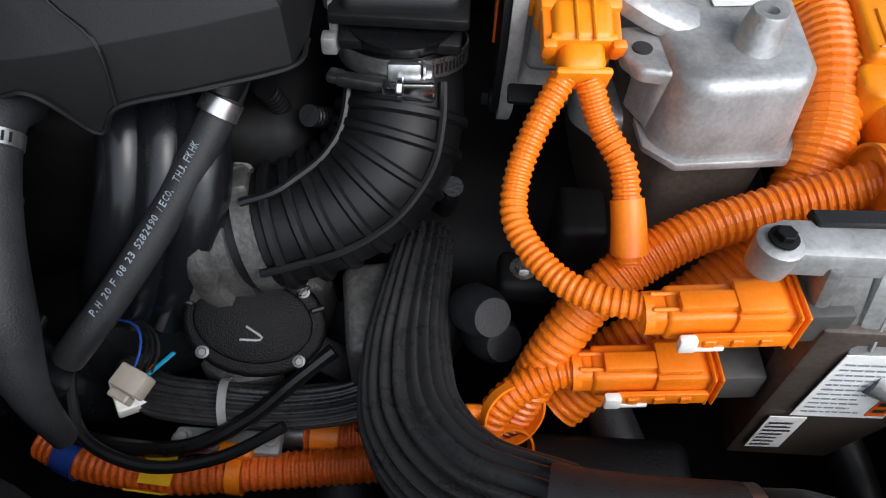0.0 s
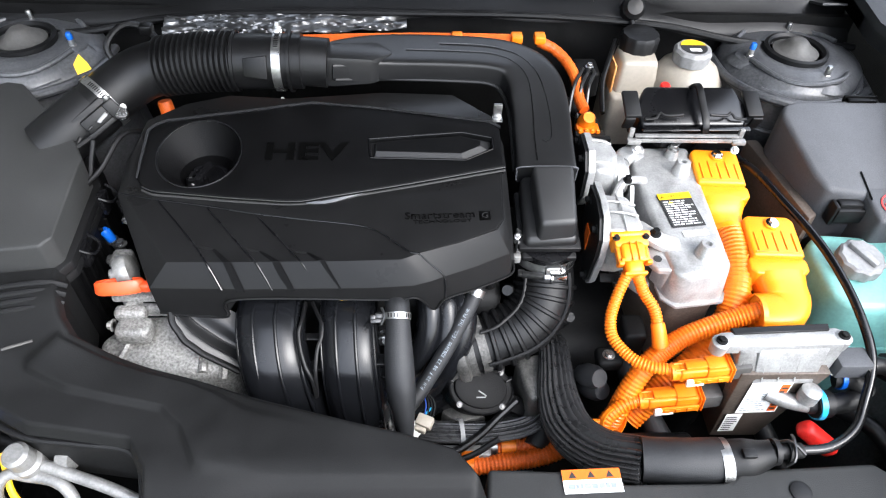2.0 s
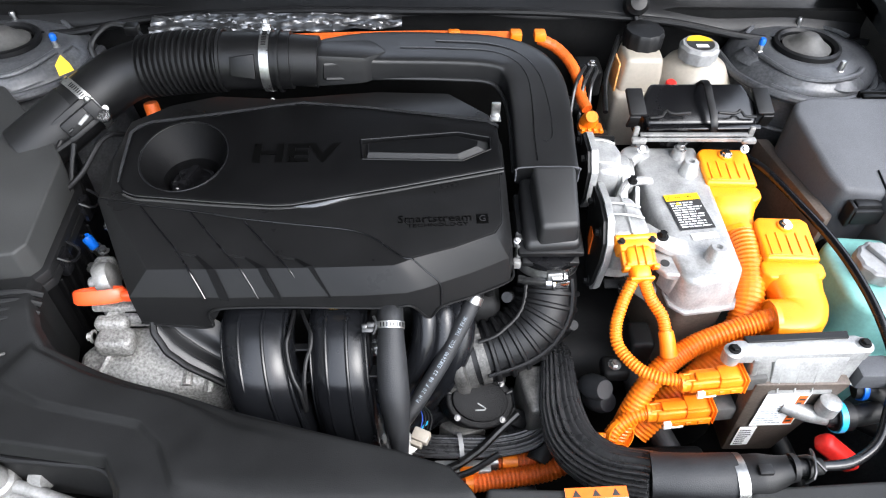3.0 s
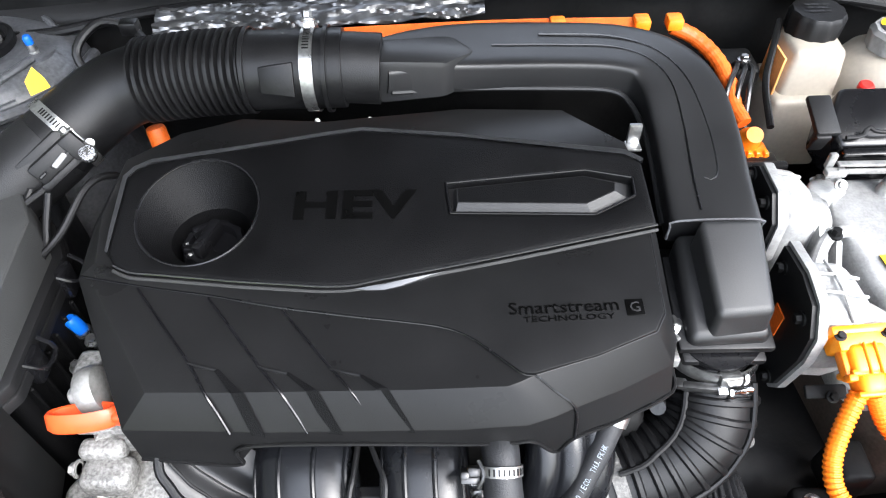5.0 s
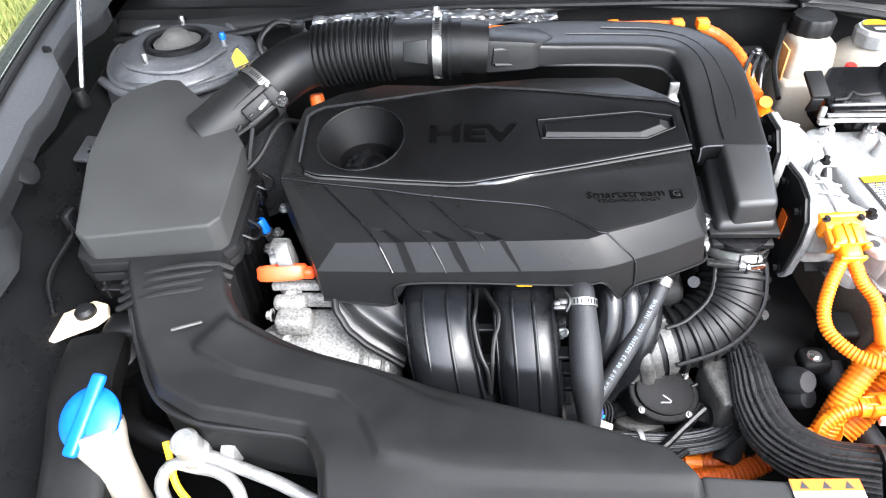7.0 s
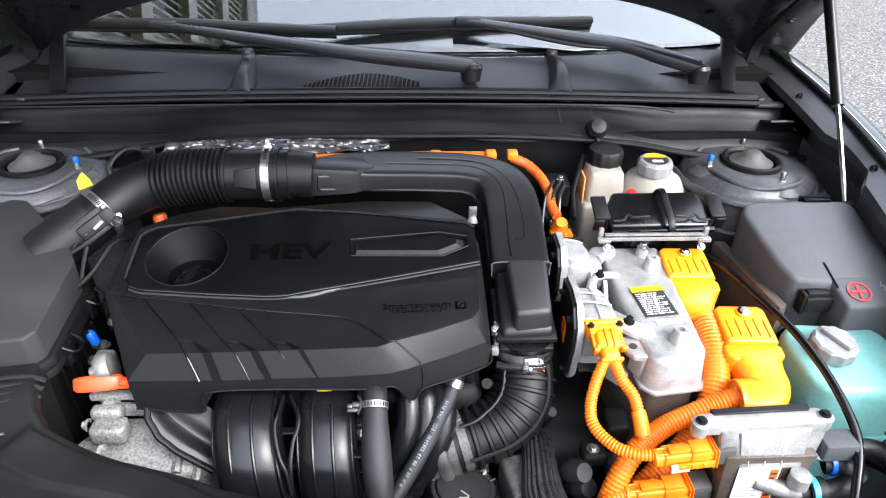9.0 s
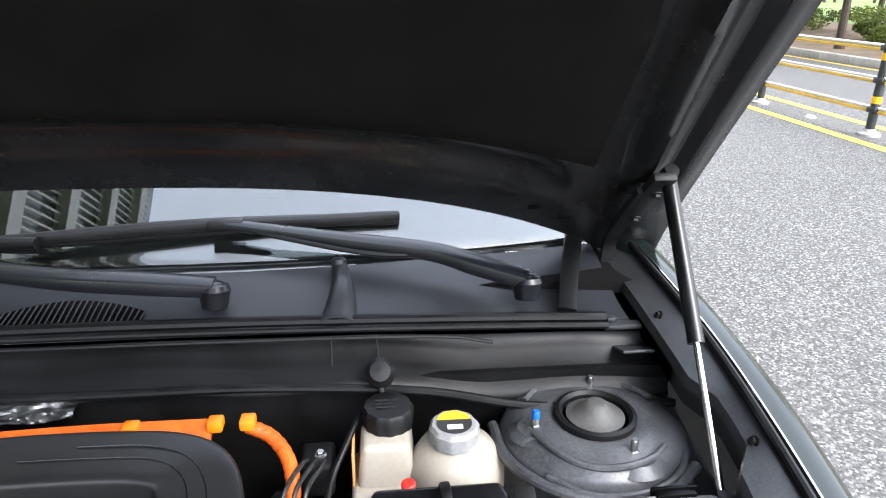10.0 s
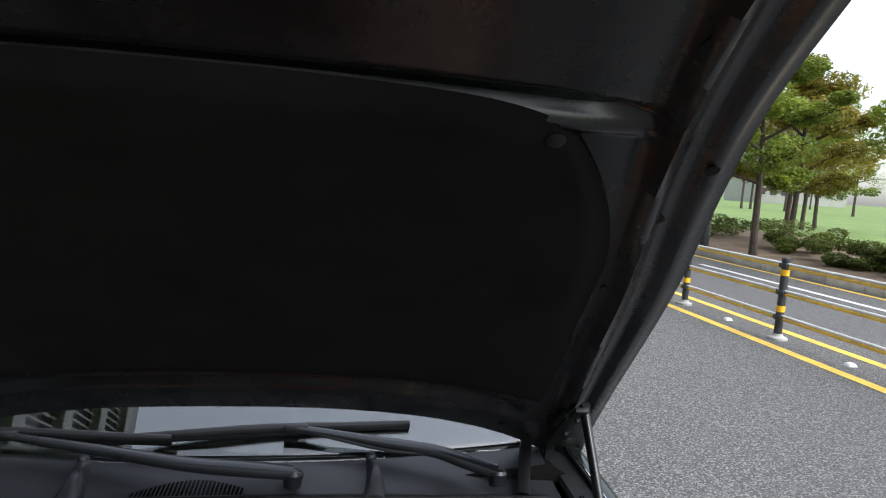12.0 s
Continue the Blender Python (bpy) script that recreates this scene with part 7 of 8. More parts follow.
part("wire_clip", merge(sweep([(0.412, -0.628, 0.720), (0.416, -0.628, 0.734), (0.420, -0.613, 0.738), (0.424, -0.598, 0.734), (0.428, -0.598, 0.720)], 0.0018, 0.006, 8), sweep([(0.410, -0.602, 0.726), (0.418, -0.608, 0.738), (0.430, -0.622, 0.734)], 0.0018, 0.006, 8)), "dark_steel", tee)
part("nozzle", merge(sweep([(0.396, -0.612, 0.722), (0.415, -0.612, 0.723), (0.434, -0.611, 0.722)], 0.009, 0.005, 14), band((0.402, -0.612, 0.722), 0.012, 0.006, (0, 90, 0), 0.003), band((0.418, -0.612, 0.722), 0.010, 0.005, (0, 90, 0), 0.003)), "black", tee)
solid("bypass_hose", sweep([(0.430, -0.611, 0.722), (0.470, -0.607, 0.721), (0.503, -0.590, 0.728), (0.522, -0.564, 0.738), (0.540, -0.520, 0.766), (0.539, -0.470, 0.788), (0.534, -0.41, 0.800), (0.524, -0.350, 0.806), (0.506, -0.28, 0.808), (0.490, -0.22, 0.808), (0.475, -0.17, 0.80)], 0.0056, 0.01, 14), "gloss", "thin glossy black hose arching past the coolant tank", "hose")
solid("red_terminal", merge(box((0.490, -0.572, 0.676), (0.058, 0.022, 0.024), 0.008, 3, (0, 34, -20))), "redcap", "red plastic terminal cover low in the bay", "terminal cover")

# rear orange line behind the intake duct
rail_o = thing("cable_channel", "flat orange cable channel along the firewall", "cable channel")
part("channel", sweep([(-0.33, 0.000, 0.869), (-0.2, 0.004, 0.877), (0.0, 0.010, 0.881), (0.150, 0.014, 0.879)], 0.0140, 0.02, 10, 0.35, 4.0, up=(0, -0.6, 1)), "orange_dirty_shaded", rail_o)
for x in (0.06, 0.155, 0.192):
    part("clip", box((x, 0.012 + 0.02 * x, 0.886), (0.018, 0.020, 0.014), 0.003), "orange", rail_o)
cable([(0.192, 0.016, 0.880), (0.218, 0.008, 0.870), (0.238, -0.014, 0.858), (0.248, -0.044, 0.846), (0.250, -0.072, 0.833), (0.256, -0.094, 0.826)], 0.0088, "orange ribbed cable curving down from the firewall", "orange_dirty_shaded", pitch=0.011, depth=0.0005)
po = thing("cable_plug", "amber-orange cable plug standing on the inverter", "connector")
part("head", merge(lathe([(0.009, 0.022), (0.0105, 0.012), (0.013, 0.008), (0.0135, -0.004)], (0.258, -0.108, 0.813), (34, 0, 0), 20), box((0.260, -0.118, 0.806), (0.036, 0.024, 0.012), 0.003), *[box((0.246 + 0.009 * k, -0.128, 0.811), (0.005, 0.006, 0.008), 0.001, 1) for k in range(4)]), "orange", po)
part("base", merge(box((0.262, -0.134, 0.804), (0.046, 0.026, 0.010), 0.003), box((0.264, -0.148, 0.810), (0.050, 0.010, 0.012), 0.003)), "black", po)

# low orange lines at the front
low = cable([(-0.072, -0.530, 0.552), (-0.04, -0.542, 0.552), (0.02, -0.549, 0.553), (0.07, -0.545, 0.555), (0.122, -0.539, 0.556), (0.172, -0.533, 0.56), (0.21, -0.52, 0.57)], 0.0130, "dusty, shade-darkened ribbed orange cable low across the front", "orange_dirty_shaded")
solid("cable_tape", merge(band((-0.048, -0.539, 0.552), 0.0135, 0.017, (0, 90, -20), 0.001)), "bluetape", "dark blue tape round the orange cable", "tape")
solid("cable_tag", merge(box((0.018, -0.549, 0.5675), (0.022, 0.022, 0.0012), 0, 1, (6, 0, -4)), box((0.012, -0.5625, 0.560), (0.026, 0.0012, 0.014), 0, 1, (20, 0, -4))), "yellow", "yellow tag wrapped round the orange cable", "tag")
cable([(0.11, -0.512, 0.547), (0.13, -0.513, 0.549), (0.155, -0.512, 0.553), (0.185, -0.505, 0.56)], 0.0125, "short dusty, shade-darkened orange cable with a bright collar", "orange_dirty_shaded")
solid("cable_collar", merge(lathe([(0.011, -0.012), (0.0125, 0.0), (0.0125, 0.012)], (0.104, -0.511, 0.546), (0, 90, 0), 20)), "steel", "bright collar on an orange cable", "collar")
solid("cable_collar", lathe([(0.0135, -0.010), (0.014, 0.0), (0.0135, 0.010)], (0.124, -0.513, 0.549), (0, 90, 0), 20), "orange", "orange collar on a cable", "collar")
solid("cable_clip", merge(band((0.068, -0.545, 0.555), 0.0137, 0.010, (0, 90, 0), 0.0015), box((0.068, -0.536, 0.572), (0.024, 0.011, 0.007), 0.003)), "orange", "orange clip round the low cable", "cable clip", "cable clips")
solid("harness", sweep([(-0.082, -0.520, 0.580), (-0.06, -0.529, 0.578), (-0.011, -0.539, 0.578), (0.038, -0.538, 0.580), (0.078, -0.520, 0.592), (0.106, -0.500, 0.608), (0.132, -0.482, 0.622)], 0.0055, 0.01, 10), "wire", "taped black wiring harness branch", "wiring")
pl = thing("white_plug", "small white electrical plug with coloured wires", "connector")
part("housing", box((-0.013, -0.502, 0.578), (0.022, 0.026, 0.014), 0.002, 2, (12, 10, 32)), "white", pl)
for k, mt in enumerate(("orange", "wire", "wire", "cyan")):
    part("lead", sweep([(-0.006, -0.492, 0.582), (0.004 + 0.004 * k, -0.478, 0.588 + 0.003 * k), (0.010, -0.466, 0.59 - 0.003 * k), (-0.012, -0.458, 0.588)], 0.0016, 0.006, 6), mt, pl)

# the right-hand corner: ECU box, reservoirs, fuse box, coolant tank
ecu = thing("control_box", "black plastic control box with a rubber strap on a bright bracket", "control unit")
em = pose(0.405, -0.122, 0.862, 20, 0, 1)
part("body", moved(prism([(-0.078, -0.040), (0.078, -0.040), (0.088, -0.012), (0.070, 0.028), (-0.066, 0.028), (-0.086, -0.012)], -0.05, 0.010, 0.006, 3, (), lambda x, y: 0.016 - 2.2 * x * x - 0.35 * max(0, -y - 0.02) - 0.2 * max(0, y - 0.01)), em), "gloss", ecu, "", 0.6)
part("front_plate", moved(box((0, -0.046, -0.026), (0.150, 0.010, 0.048), 0.003), em), "black", ecu)
part("lip", moved(box((0, -0.048, -0.002), (0.162, 0.008, 0.007), 0.002), em), "gloss", ecu)
for sx in (-1, 1):
    part("side_wing", moved(merge(box((sx * 0.092, -0.006, 0.002), (0.024, 0.046, 0.007), 0.002), box((sx * 0.096, -0.030, -0.010), (0.016, 0.005, 0.024), 0.002)), em), "black", ecu)
    part("ridge", moved(sweep([(sx * 0.02, -0.030, 0.0095), (sx * 0.045, -0.030, 0.0075), (sx * 0.054, -0.024, 0.007), (sx * 0.060, -0.032, 0.004), (sx * 0.076, -0.033, 0.003)], 0.0022, 0.006, 8), em), "black", ecu)
    part("clip", moved(box((sx * 0.055, -0.052, -0.018), (0.026, 0.005, 0.014), 0.002), em), "black", ecu)
    part("rail_foot", merge(box((0.381 + sx * 0.076, -0.198, 0.846), (0.020, 0.010, 0.007), 0.002), box((0.381 + sx * 0.080, -0.190, 0.854), (0.008, 0.006, 0.018), 0.002)), "alu_dull", ecu)
part("strap", moved(sweep([(0.012, -0.056, -0.05), (0.012, -0.056, -0.012), (0.011, -0.046, 0.008), (0.009, -0.01, 0.016), (0.008, 0.02, 0.015), (0.008, 0.035, -0.02)], 0.0055, 0.006, 10, 0.4, 3.0), em), "rubber", ecu, "rubber strap")
part("rail", merge(box((0.381, -0.194, 0.853), (0.150, 0.007, 0.003), 0.001), box((0.381, -0.199, 0.848), (0.150, 0.0025, 0.006), 0.0008)), "alu_dull", ecu, "bright bracket rail")
for x in (0.306, 0.448):
    part("bolt", bolt((x, -0.212, 0.842), 0.005, 0.006, (40, 0, 0)), "steel", ecu)
part("red_cap", lathe([(0.008, 0), (0.008, 0.005), (0.006, 0.007)], (0.376, -0.082, 0.860), (10, 0, 0), 20), "redcap", ecu)

brake = thing("brake_fluid_reservoir", "milky brake fluid reservoir with a black ribbed cap", "fluid reservoir")
part("tank", merge(prism([(0.318, -0.03), (0.388, -0.03), (0.392, 0.03), (0.38, 0.055), (0.33, 0.055), (0.318, 0.03)], 0.80, 0.868, 0.008, 3, (), None, 0.18), prism([(0.312, -0.04), (0.392, -0.04), (0.395, 0.045), (0.312, 0.045)], 0.72, 0.815, 0.008, 3)), "milky", brake)
# amber tint stands in for light passing through the tank
part("stained_side", moved(box((0.3145, 0.0, 0.835), (0.003, 0.045, 0.05), 0.001), Matrix()), "amber_tank", brake, "amber wall tinted as if lit from within")
part("cap", lathe([(0.030, 0), (0.031, 0.022), (0.028, 0.027), (0.010, 0.028)], (0.357, 0.026, 0.866), (0, 0, 0), 48, 1, 0.02), "black", brake)
part("cap_marks", moved(bars(3, 0.03, 0.022, pose(-0.015, -0.011, 0), 0.5, 6, 2), pose(0.357, 0.026, 0.8948)), "hose", brake)
part("tether", sweep([(0.352, 0.055, 0.885), (0.346, 0.066, 0.91), (0.352, 0.074, 0.915)], 0.004, 0.006, 10), "rubber", brake)
plug = solid("cowl_plug", lathe([(0.019, -0.004), (0.019, 0.012), (0.013, 0.019), (0.001, 0.02)], (0.349, 0.074, 0.908), (50, 0, 0), 24), "rubber", "black rubber plug in the cowl wall", "rubber plug")
washer_t = thing("coolant_bottle", "milky white bottle with a grey cap and a warning disc", "fluid reservoir")
part("tank", lathe([(0.055, -0.07), (0.060, -0.03), (0.058, -0.01), (0.045, 0.012), (0.030, 0.022), (0.028, 0.03)], (0.438, -0.008, 0.842), (0, 0, 0), 32), "milky", washer_t)
part("cap", lathe([(0.0285, 0), (0.0295, 0.018), (0.026, 0.023), (0.01, 0.0235)], (0.434, -0.012, 0.866), (0, 0, 0), 40, 1, 0.02), "grey", washer_t)
part("disc", lathe([(0.021, 0), (0.021, 0.0006), (0.02, 0.0008)], (0.434, -0.012, 0.8895), (0, 0, 0), 28), "ink", washer_t, "black disc with yellow upper half")
hm = bmesh.new()
hm.faces.new([hm.verts.new((0.434 + 0.0205 * math.cos(a), -0.010 + 0.0205 * math.sin(a), 0.8906)) for a in np.linspace(0.15, math.pi - 0.15, 14)])
part("disc_half", hm, "yellow", washer_t)
part("disc_print", box((0.434, -0.021, 0.8905), (0.018, 0.008, 0.0004), 0), "paper", washer_t)

fuse = thing("fuse_box", "matt dark grey fuse box cover with a red plus sign", "fuse box")


def fuse_z(x, y):
    return 0.876 + 0.298 * (y + 0.155) if y > -0.305 else 0.831 + 0.30 * (y + 0.305)


part("cover", prism([(0.524, -0.165), (0.530, -0.148), (0.552, -0.140), (0.690, -0.140), (0.706, -0.150), (0.716, -0.215), (0.706, -0.295), (0.612, -0.297), (0.556, -0.289), (0.543, -0.262), (0.534, -0.22)], 0.74, 0.85, 0.008, 4, (), fuse_z), "grey_black", fuse, "", 0.5)
part("front_step", prism([(0.606, -0.285), (0.706, -0.285), (0.700, -0.335), (0.612, -0.338)], 0.74, 0.832, 0.006, 3, (), lambda x, y: fuse_z(x, y) + 0.001), "grey_black", fuse)
part("step_slit", sweep([(0.609, -0.262, 0.8455), (0.610, -0.285, 0.8385), (0.611, -0.305, 0.832)], 0.0012, 0.008, 6), "letter", fuse)
part("latch", merge(box((0.588, -0.300, 0.818), (0.034, 0.014, 0.012), 0.003), box((0.588, -0.308, 0.806), (0.040, 0.010, 0.024), 0.003), box((0.567, -0.302, 0.806), (0.006, 0.018, 0.034), 0.002)), "black", fuse, "black latch")
part("slot", merge(box((0.650, -0.140, 0.8795), (0.044, 0.010, 0.006), 0.002), box((0.650, -0.1345, 0.8795), (0.050, 0.004, 0.010), 0.001)), "letter", fuse, "dark slotted handle")
part("small_mark", sweep([(0.676, -0.296, 0.8352), (0.673, -0.304, 0.833), (0.678, -0.303, 0.8333), (0.675, -0.311, 0.831)], 0.0007, 0.003, 5), "grey", fuse)
part("lower_box", prism([(0.54, -0.15), (0.70, -0.15), (0.70, -0.32), (0.565, -0.31)], 0.50, 0.75, 0.008, 2), "black", fuse)
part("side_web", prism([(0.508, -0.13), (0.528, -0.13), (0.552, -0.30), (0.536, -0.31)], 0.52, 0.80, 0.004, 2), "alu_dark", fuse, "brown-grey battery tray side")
plus_m = pose(0.637, -0.313, 0.8305, 16, 0, 0)
part("plus_ring", moved(lathe([(0.0165, 0), (0.0165, 0.001), (0.0145, 0.001), (0.0145, 0)], (0, 0, 0), (0, 0, 0), 32, ring=True), plus_m), "redcap", fuse, "red circled plus sign")
part("plus_sign", moved(merge(box((0, 0, 0.0006), (0.022, 0.0035, 0.0008), 0), box((0, 0, 0.0007), (0.0035, 0.022, 0.0008), 0)), plus_m), "redcap", fuse)

tank = thing("coolant_tank", "turquoise translucent coolant tank with a grey cap", "coolant tank")
part("shell", merge(prism([(0.530, -0.335), (0.552, -0.315), (0.66, -0.325), (0.675, -0.345), (0.67, -0.43), (0.64, -0.448), (0.555, -0.445), (0.53, -0.42)], 0.69, 0.785, 0.018, 4, (), lambda x, y: 0.782 - 0.25 * max(0, -y - 0.40)),
                    prism([(0.525, -0.33), (0.68, -0.33), (0.68, -0.452), (0.525, -0.45)], 0.683, 0.692, 0.002, 1), prism([(0.53, -0.335), (0.672, -0.335), (0.672, -0.445), (0.53, -0.445)], 0.56, 0.684, 0.015, 3)), "turquoise", tank)
part("neck", lathe([(0.026, -0.02), (0.024, 0.01)], (0.577, -0.378, 0.775), (6, 0, 0), 28), "turquoise", tank)
part("cap", merge(lathe([(0.0275, 0), (0.029, 0.004), (0.029, 0.018), (0.026, 0.021), (0.008, 0.0215)], (0.577, -0.379, 0.782), (6, 0, 0), 44, 1, 0.03), box((0.577, -0.381, 0.806), (0.012, 0.044, 0.008), 0.003, 2, (6, 0, 30))), "grey", tank, "grey ribbed pressure cap")

# radiator top panel in front
front = thing("radiator_cover", "matt black plastic radiator top cover with warning labels", "radiator cover", kind="structure")
part("panel", prism([(0.074, -0.622), (0.20, -0.628), (0.225, -0.642), (0.345, -0.642), (0.362, -0.628), (0.52, -0.622), (0.548, -0.645), (0.70, -0.66), (0.70, -0.84), (-0.70, -0.84), (-0.70, -0.70), (-0.52, -0.705), (-0.29, -0.712), (0.066, -0.708)], 0.66, 0.712, 0.006, 3), "lid_grey", front)
part("button", merge(lathe([(0.012, 0), (0.012, 0.002), (0.009, 0.003)], (0.42, -0.655, 0.712), (0, 0, 0), 24), lathe([(0.012, 0), (0.012, 0.002), (0.009, 0.003)], (0.57, -0.675, 0.712), (0, 0, 0), 24)), "black", front)
wl_ = frame_on((0.156, -0.654, 0.7135), (0.226, -0.652, 0.7135), (0.156, -0.62, 0.714))
part("label", plate(0.066, 0.026, wl_), "paper", front, "white and orange warning label")
part("label_header", plate(0.066, 0.012, wl_ @ Matrix.Translation((0, 0.015, 0.0008))), "orange_ink", front)
for k in range(3):
    tm = bmesh.new()
    tm.faces.new([tm.verts.new(p) for p in ((0.007 + 0.021 * k, 0.017, 0.0016), (0.016 + 0.021 * k, 0.017, 0.0016), (0.0115 + 0.021 * k, 0.025, 0.0016))])
    part("warning_sign", moved(tm, wl_), "ink", front)
part("label_print", bars(1, 0.055, 0.007, wl_ @ Matrix.Translation((0.005, 0.004, 0.0012)), 0.8, 2, 9), "print", front)
wl2 = frame_on((0.150, -0.685, 0.7135), (0.240, -0.683, 0.7135), (0.150, -0.65, 0.714))
part("label", plate(0.085, 0.018, wl2), "ink", front, "dark label with yellow and red fields")
part("label_field", plate(0.02, 0.012, wl2 @ Matrix.Translation((0.003, 0.003, 0.0008))), "yellow", front)
part("label_field", plate(0.04, 0.012, wl2 @ Matrix.Translation((0.027, 0.003, 0.0008))), "redcap", front)

# the left front corner: washer filler, refrigerant pipes, bracket
wf = thing("washer_filler", "white washer filler neck with a bright blue cap", "washer filler")
part("neck", merge(sweep([(-0.541, -0.588, 0.724, 1.35), (-0.537, -0.595, 0.712, 1.3), (-0.528, -0.606, 0.695, 1.0), (-0.518, -0.618, 0.670, 0.85), (-0.512, -0.63, 0.60, 0.85)], 0.021, 0.006, 22)), "milky", wf)
part("cap", lathe([(0.033, 0), (0.034, 0.005), (0.028, 0.011), (0.017, 0.014), (0.001, 0.015)], (-0.545, -0.583, 0.730), (26, -6, 0), 40), "blue", wf, "bright blue cap")
part("cap_bar", moved(merge(box((0, 0.004, 0.015), (0.016, 0.086, 0.010), 0.004, 3)), pose(-0.543, -0.584, 0.729, 26, -6, -14)), "blue", wf)
ac = thing("refrigerant_pipe", "silver aluminium refrigerant pipes with a charging port", "pipe")
part("pipe", sweep([(-0.436, -0.608, 0.706), (-0.415, -0.610, 0.707), (-0.38, -0.620, 0.702), (-0.340, -0.632, 0.695), (-0.29, -0.65, 0.68)], 0.0068, 0.008, 14), "alu_dull", ac)
part("pipe", sweep([(-0.458, -0.650, 0.66), (-0.466, -0.632, 0.690), (-0.455, -0.616, 0.702), (-0.432, -0.618, 0.700), (-0.405, -0.622, 0.697), (-0.386, -0.634, 0.688), (-0.378, -0.655, 0.66)], 0.0068, 0.008, 14), "alu_dull", ac)
part("port", lathe([(0.016, -0.034), (0.0165, -0.018), (0.013, -0.014), (0.0145, -0.010), (0.0145, 0.006), (0.011, 0.010)], (-0.434, -0.611, 0.733), (8, -4, 0), 24), "alu_dull", ac)
part("yellow_band", sweep([(-0.468, -0.595, 0.71), (-0.462, -0.608, 0.700), (-0.452, -0.63, 0.685), (-0.43, -0.648, 0.67)], 0.0038, 0.008, 8), "yellow", ac, "yellow wire sleeve")
part("sleeve_nut", lathe([(0.012, -0.008), (0.013, 0.0), (0.012, 0.008)], (-0.395, -0.600, 0.705), (0, 80, -10), 18), "alu_dull", ac)
hook = thing("lifting_bracket", "cream-primed steel bracket with a black bolt", "bracket")
part("arm", merge(prism([(-0.682, -0.462), (-0.668, -0.472), (-0.640, -0.452), (-0.612, -0.435), (-0.603, -0.418), (-0.610, -0.402), (-0.630, -0.396), (-0.655, -0.415), (-0.68, -0.43)], 0.708, 0.715, 0.002, 2), sweep([(-0.678, -0.45, 0.708), (-0.684, -0.475, 0.69), (-0.675, -0.50, 0.655), (-0.668, -0.505, 0.62)], 0.014, 0.006, 10, 0.3, 4.0)), "cream", hook)
part("bolt", merge(lathe([(0.013, 0), (0.013, 0.005), (0.009, 0.010), (0.004, 0.011)], (-0.631, -0.419, 0.715), (0, 0, 0), 20)), "black", hook)
solid("horn_bracket", merge(box((-0.575, -0.43, 0.69), (0.06, 0.04, 0.05), 0.012, 3), lathe([(0.03, -0.03), (0.032, 0.0), (0.02, 0.01)], (-0.59, -0.455, 0.69), (20, 0, 0), 24)), "rubber", "black rubber mounted horn bracket", "bracket")
wp = thing("white_plug", "white plug with a grey cable beside the fender", "connector")
part("housing", box((-0.628, -0.512, 0.675), (0.022, 0.03, 0.02), 0.003, 2, (10, 0, 20)), "white", wp)
part("lead", sweep([(-0.63, -0.525, 0.672), (-0.632, -0.55, 0.66), (-0.618, -0.585, 0.645), (-0.615, -0.63, 0.63)], 0.0035, 0.008, 8), "hose", wp)

# heat-shield foil and wiring by the firewall
def foil_pt(u, v):
    x = mix(-0.40, -0.02, u)
    fold = 0.006 * noise.noise(V(x * 30 + 9 * v, v * 3, 1)) + 0.003 * noise.noise(V(x * 75, v * 9, 3))
    return x, 0.005 + 0.042 * u + 0.050 * v + fold, 0.882 + 0.030 * v + 0.005 * noise.noise(V(x * 26 - 7 * v, v * 4, 5)) - 0.02 * v * v


solid("heat_shield", grid(foil_pt, 140, 22, 0.001), "foil", "crumpled silver heat-shield foil on the firewall", "heat shield", sharp=0.35)
solid("sensor_wire", merge(sweep([(-0.445, -0.05, 0.85), (-0.47, -0.03, 0.885), (-0.45, 0.0, 0.905), (-0.42, 0.005, 0.90), (-0.40, -0.01, 0.89)], 0.005, 0.008, 10), box((-0.415, 0.0, 0.9), (0.02, 0.016, 0.016), 0.003)), "wire", "black looped wire and plug by the strut tower", "wiring")

# pipes and hoses in the dark gaps
rnd = random.Random(7)
for a, b, c, r, mt in (((0.20, -0.36, 0.62), (0.215, -0.42, 0.60), (0.16, -0.52, 0.56), 0.016, "hose"), ((0.14, -0.42, 0.58), (0.13, -0.50, 0.54), (0.15, -0.58, 0.52), 0.02, "hose"), ((0.43, -0.42, 0.62), (0.47, -0.52, 0.60), (0.50, -0.60, 0.55), 0.014, "rubber"),
                       ((0.55, -0.48, 0.62), (0.60, -0.55, 0.64), (0.62, -0.63, 0.60), 0.012, "wire"), ((0.60, -0.46, 0.68), (0.63, -0.52, 0.69), (0.61, -0.60, 0.66), 0.011, "wire"), ((0.22, -0.02, 0.80), (0.28, -0.06, 0.78), (0.30, -0.12, 0.72), 0.012, "rubber"),
                       ((-0.60, -0.46, 0.60), (-0.56, -0.52, 0.62), (-0.46, -0.55, 0.60), 0.014, "rubber"), ((-0.42, -0.43, 0.60), (-0.38, -0.48, 0.58), (-0.30, -0.5, 0.55), 0.01, "dark"), ((0.29, -0.42, 0.64), (0.30, -0.47, 0.62), (0.33, -0.55, 0.60), 0.016, "hose")):
    solid("coolant_hose", sweep([a, b, c], r, 0.012, 14), mt, "black rubber hose deep in the engine bay", "hose", "deep hoses")
strutb = thing("earth_bracket", "grey casting with a steel bolt beside the orange cables", "bracket")
part("casting", merge(box((0.253, -0.452, 0.676), (0.034, 0.03, 0.02), 0.006, 3), box((0.285, -0.425, 0.69), (0.03, 0.04, 0.05), 0.006, 3)), "dark", strutb)
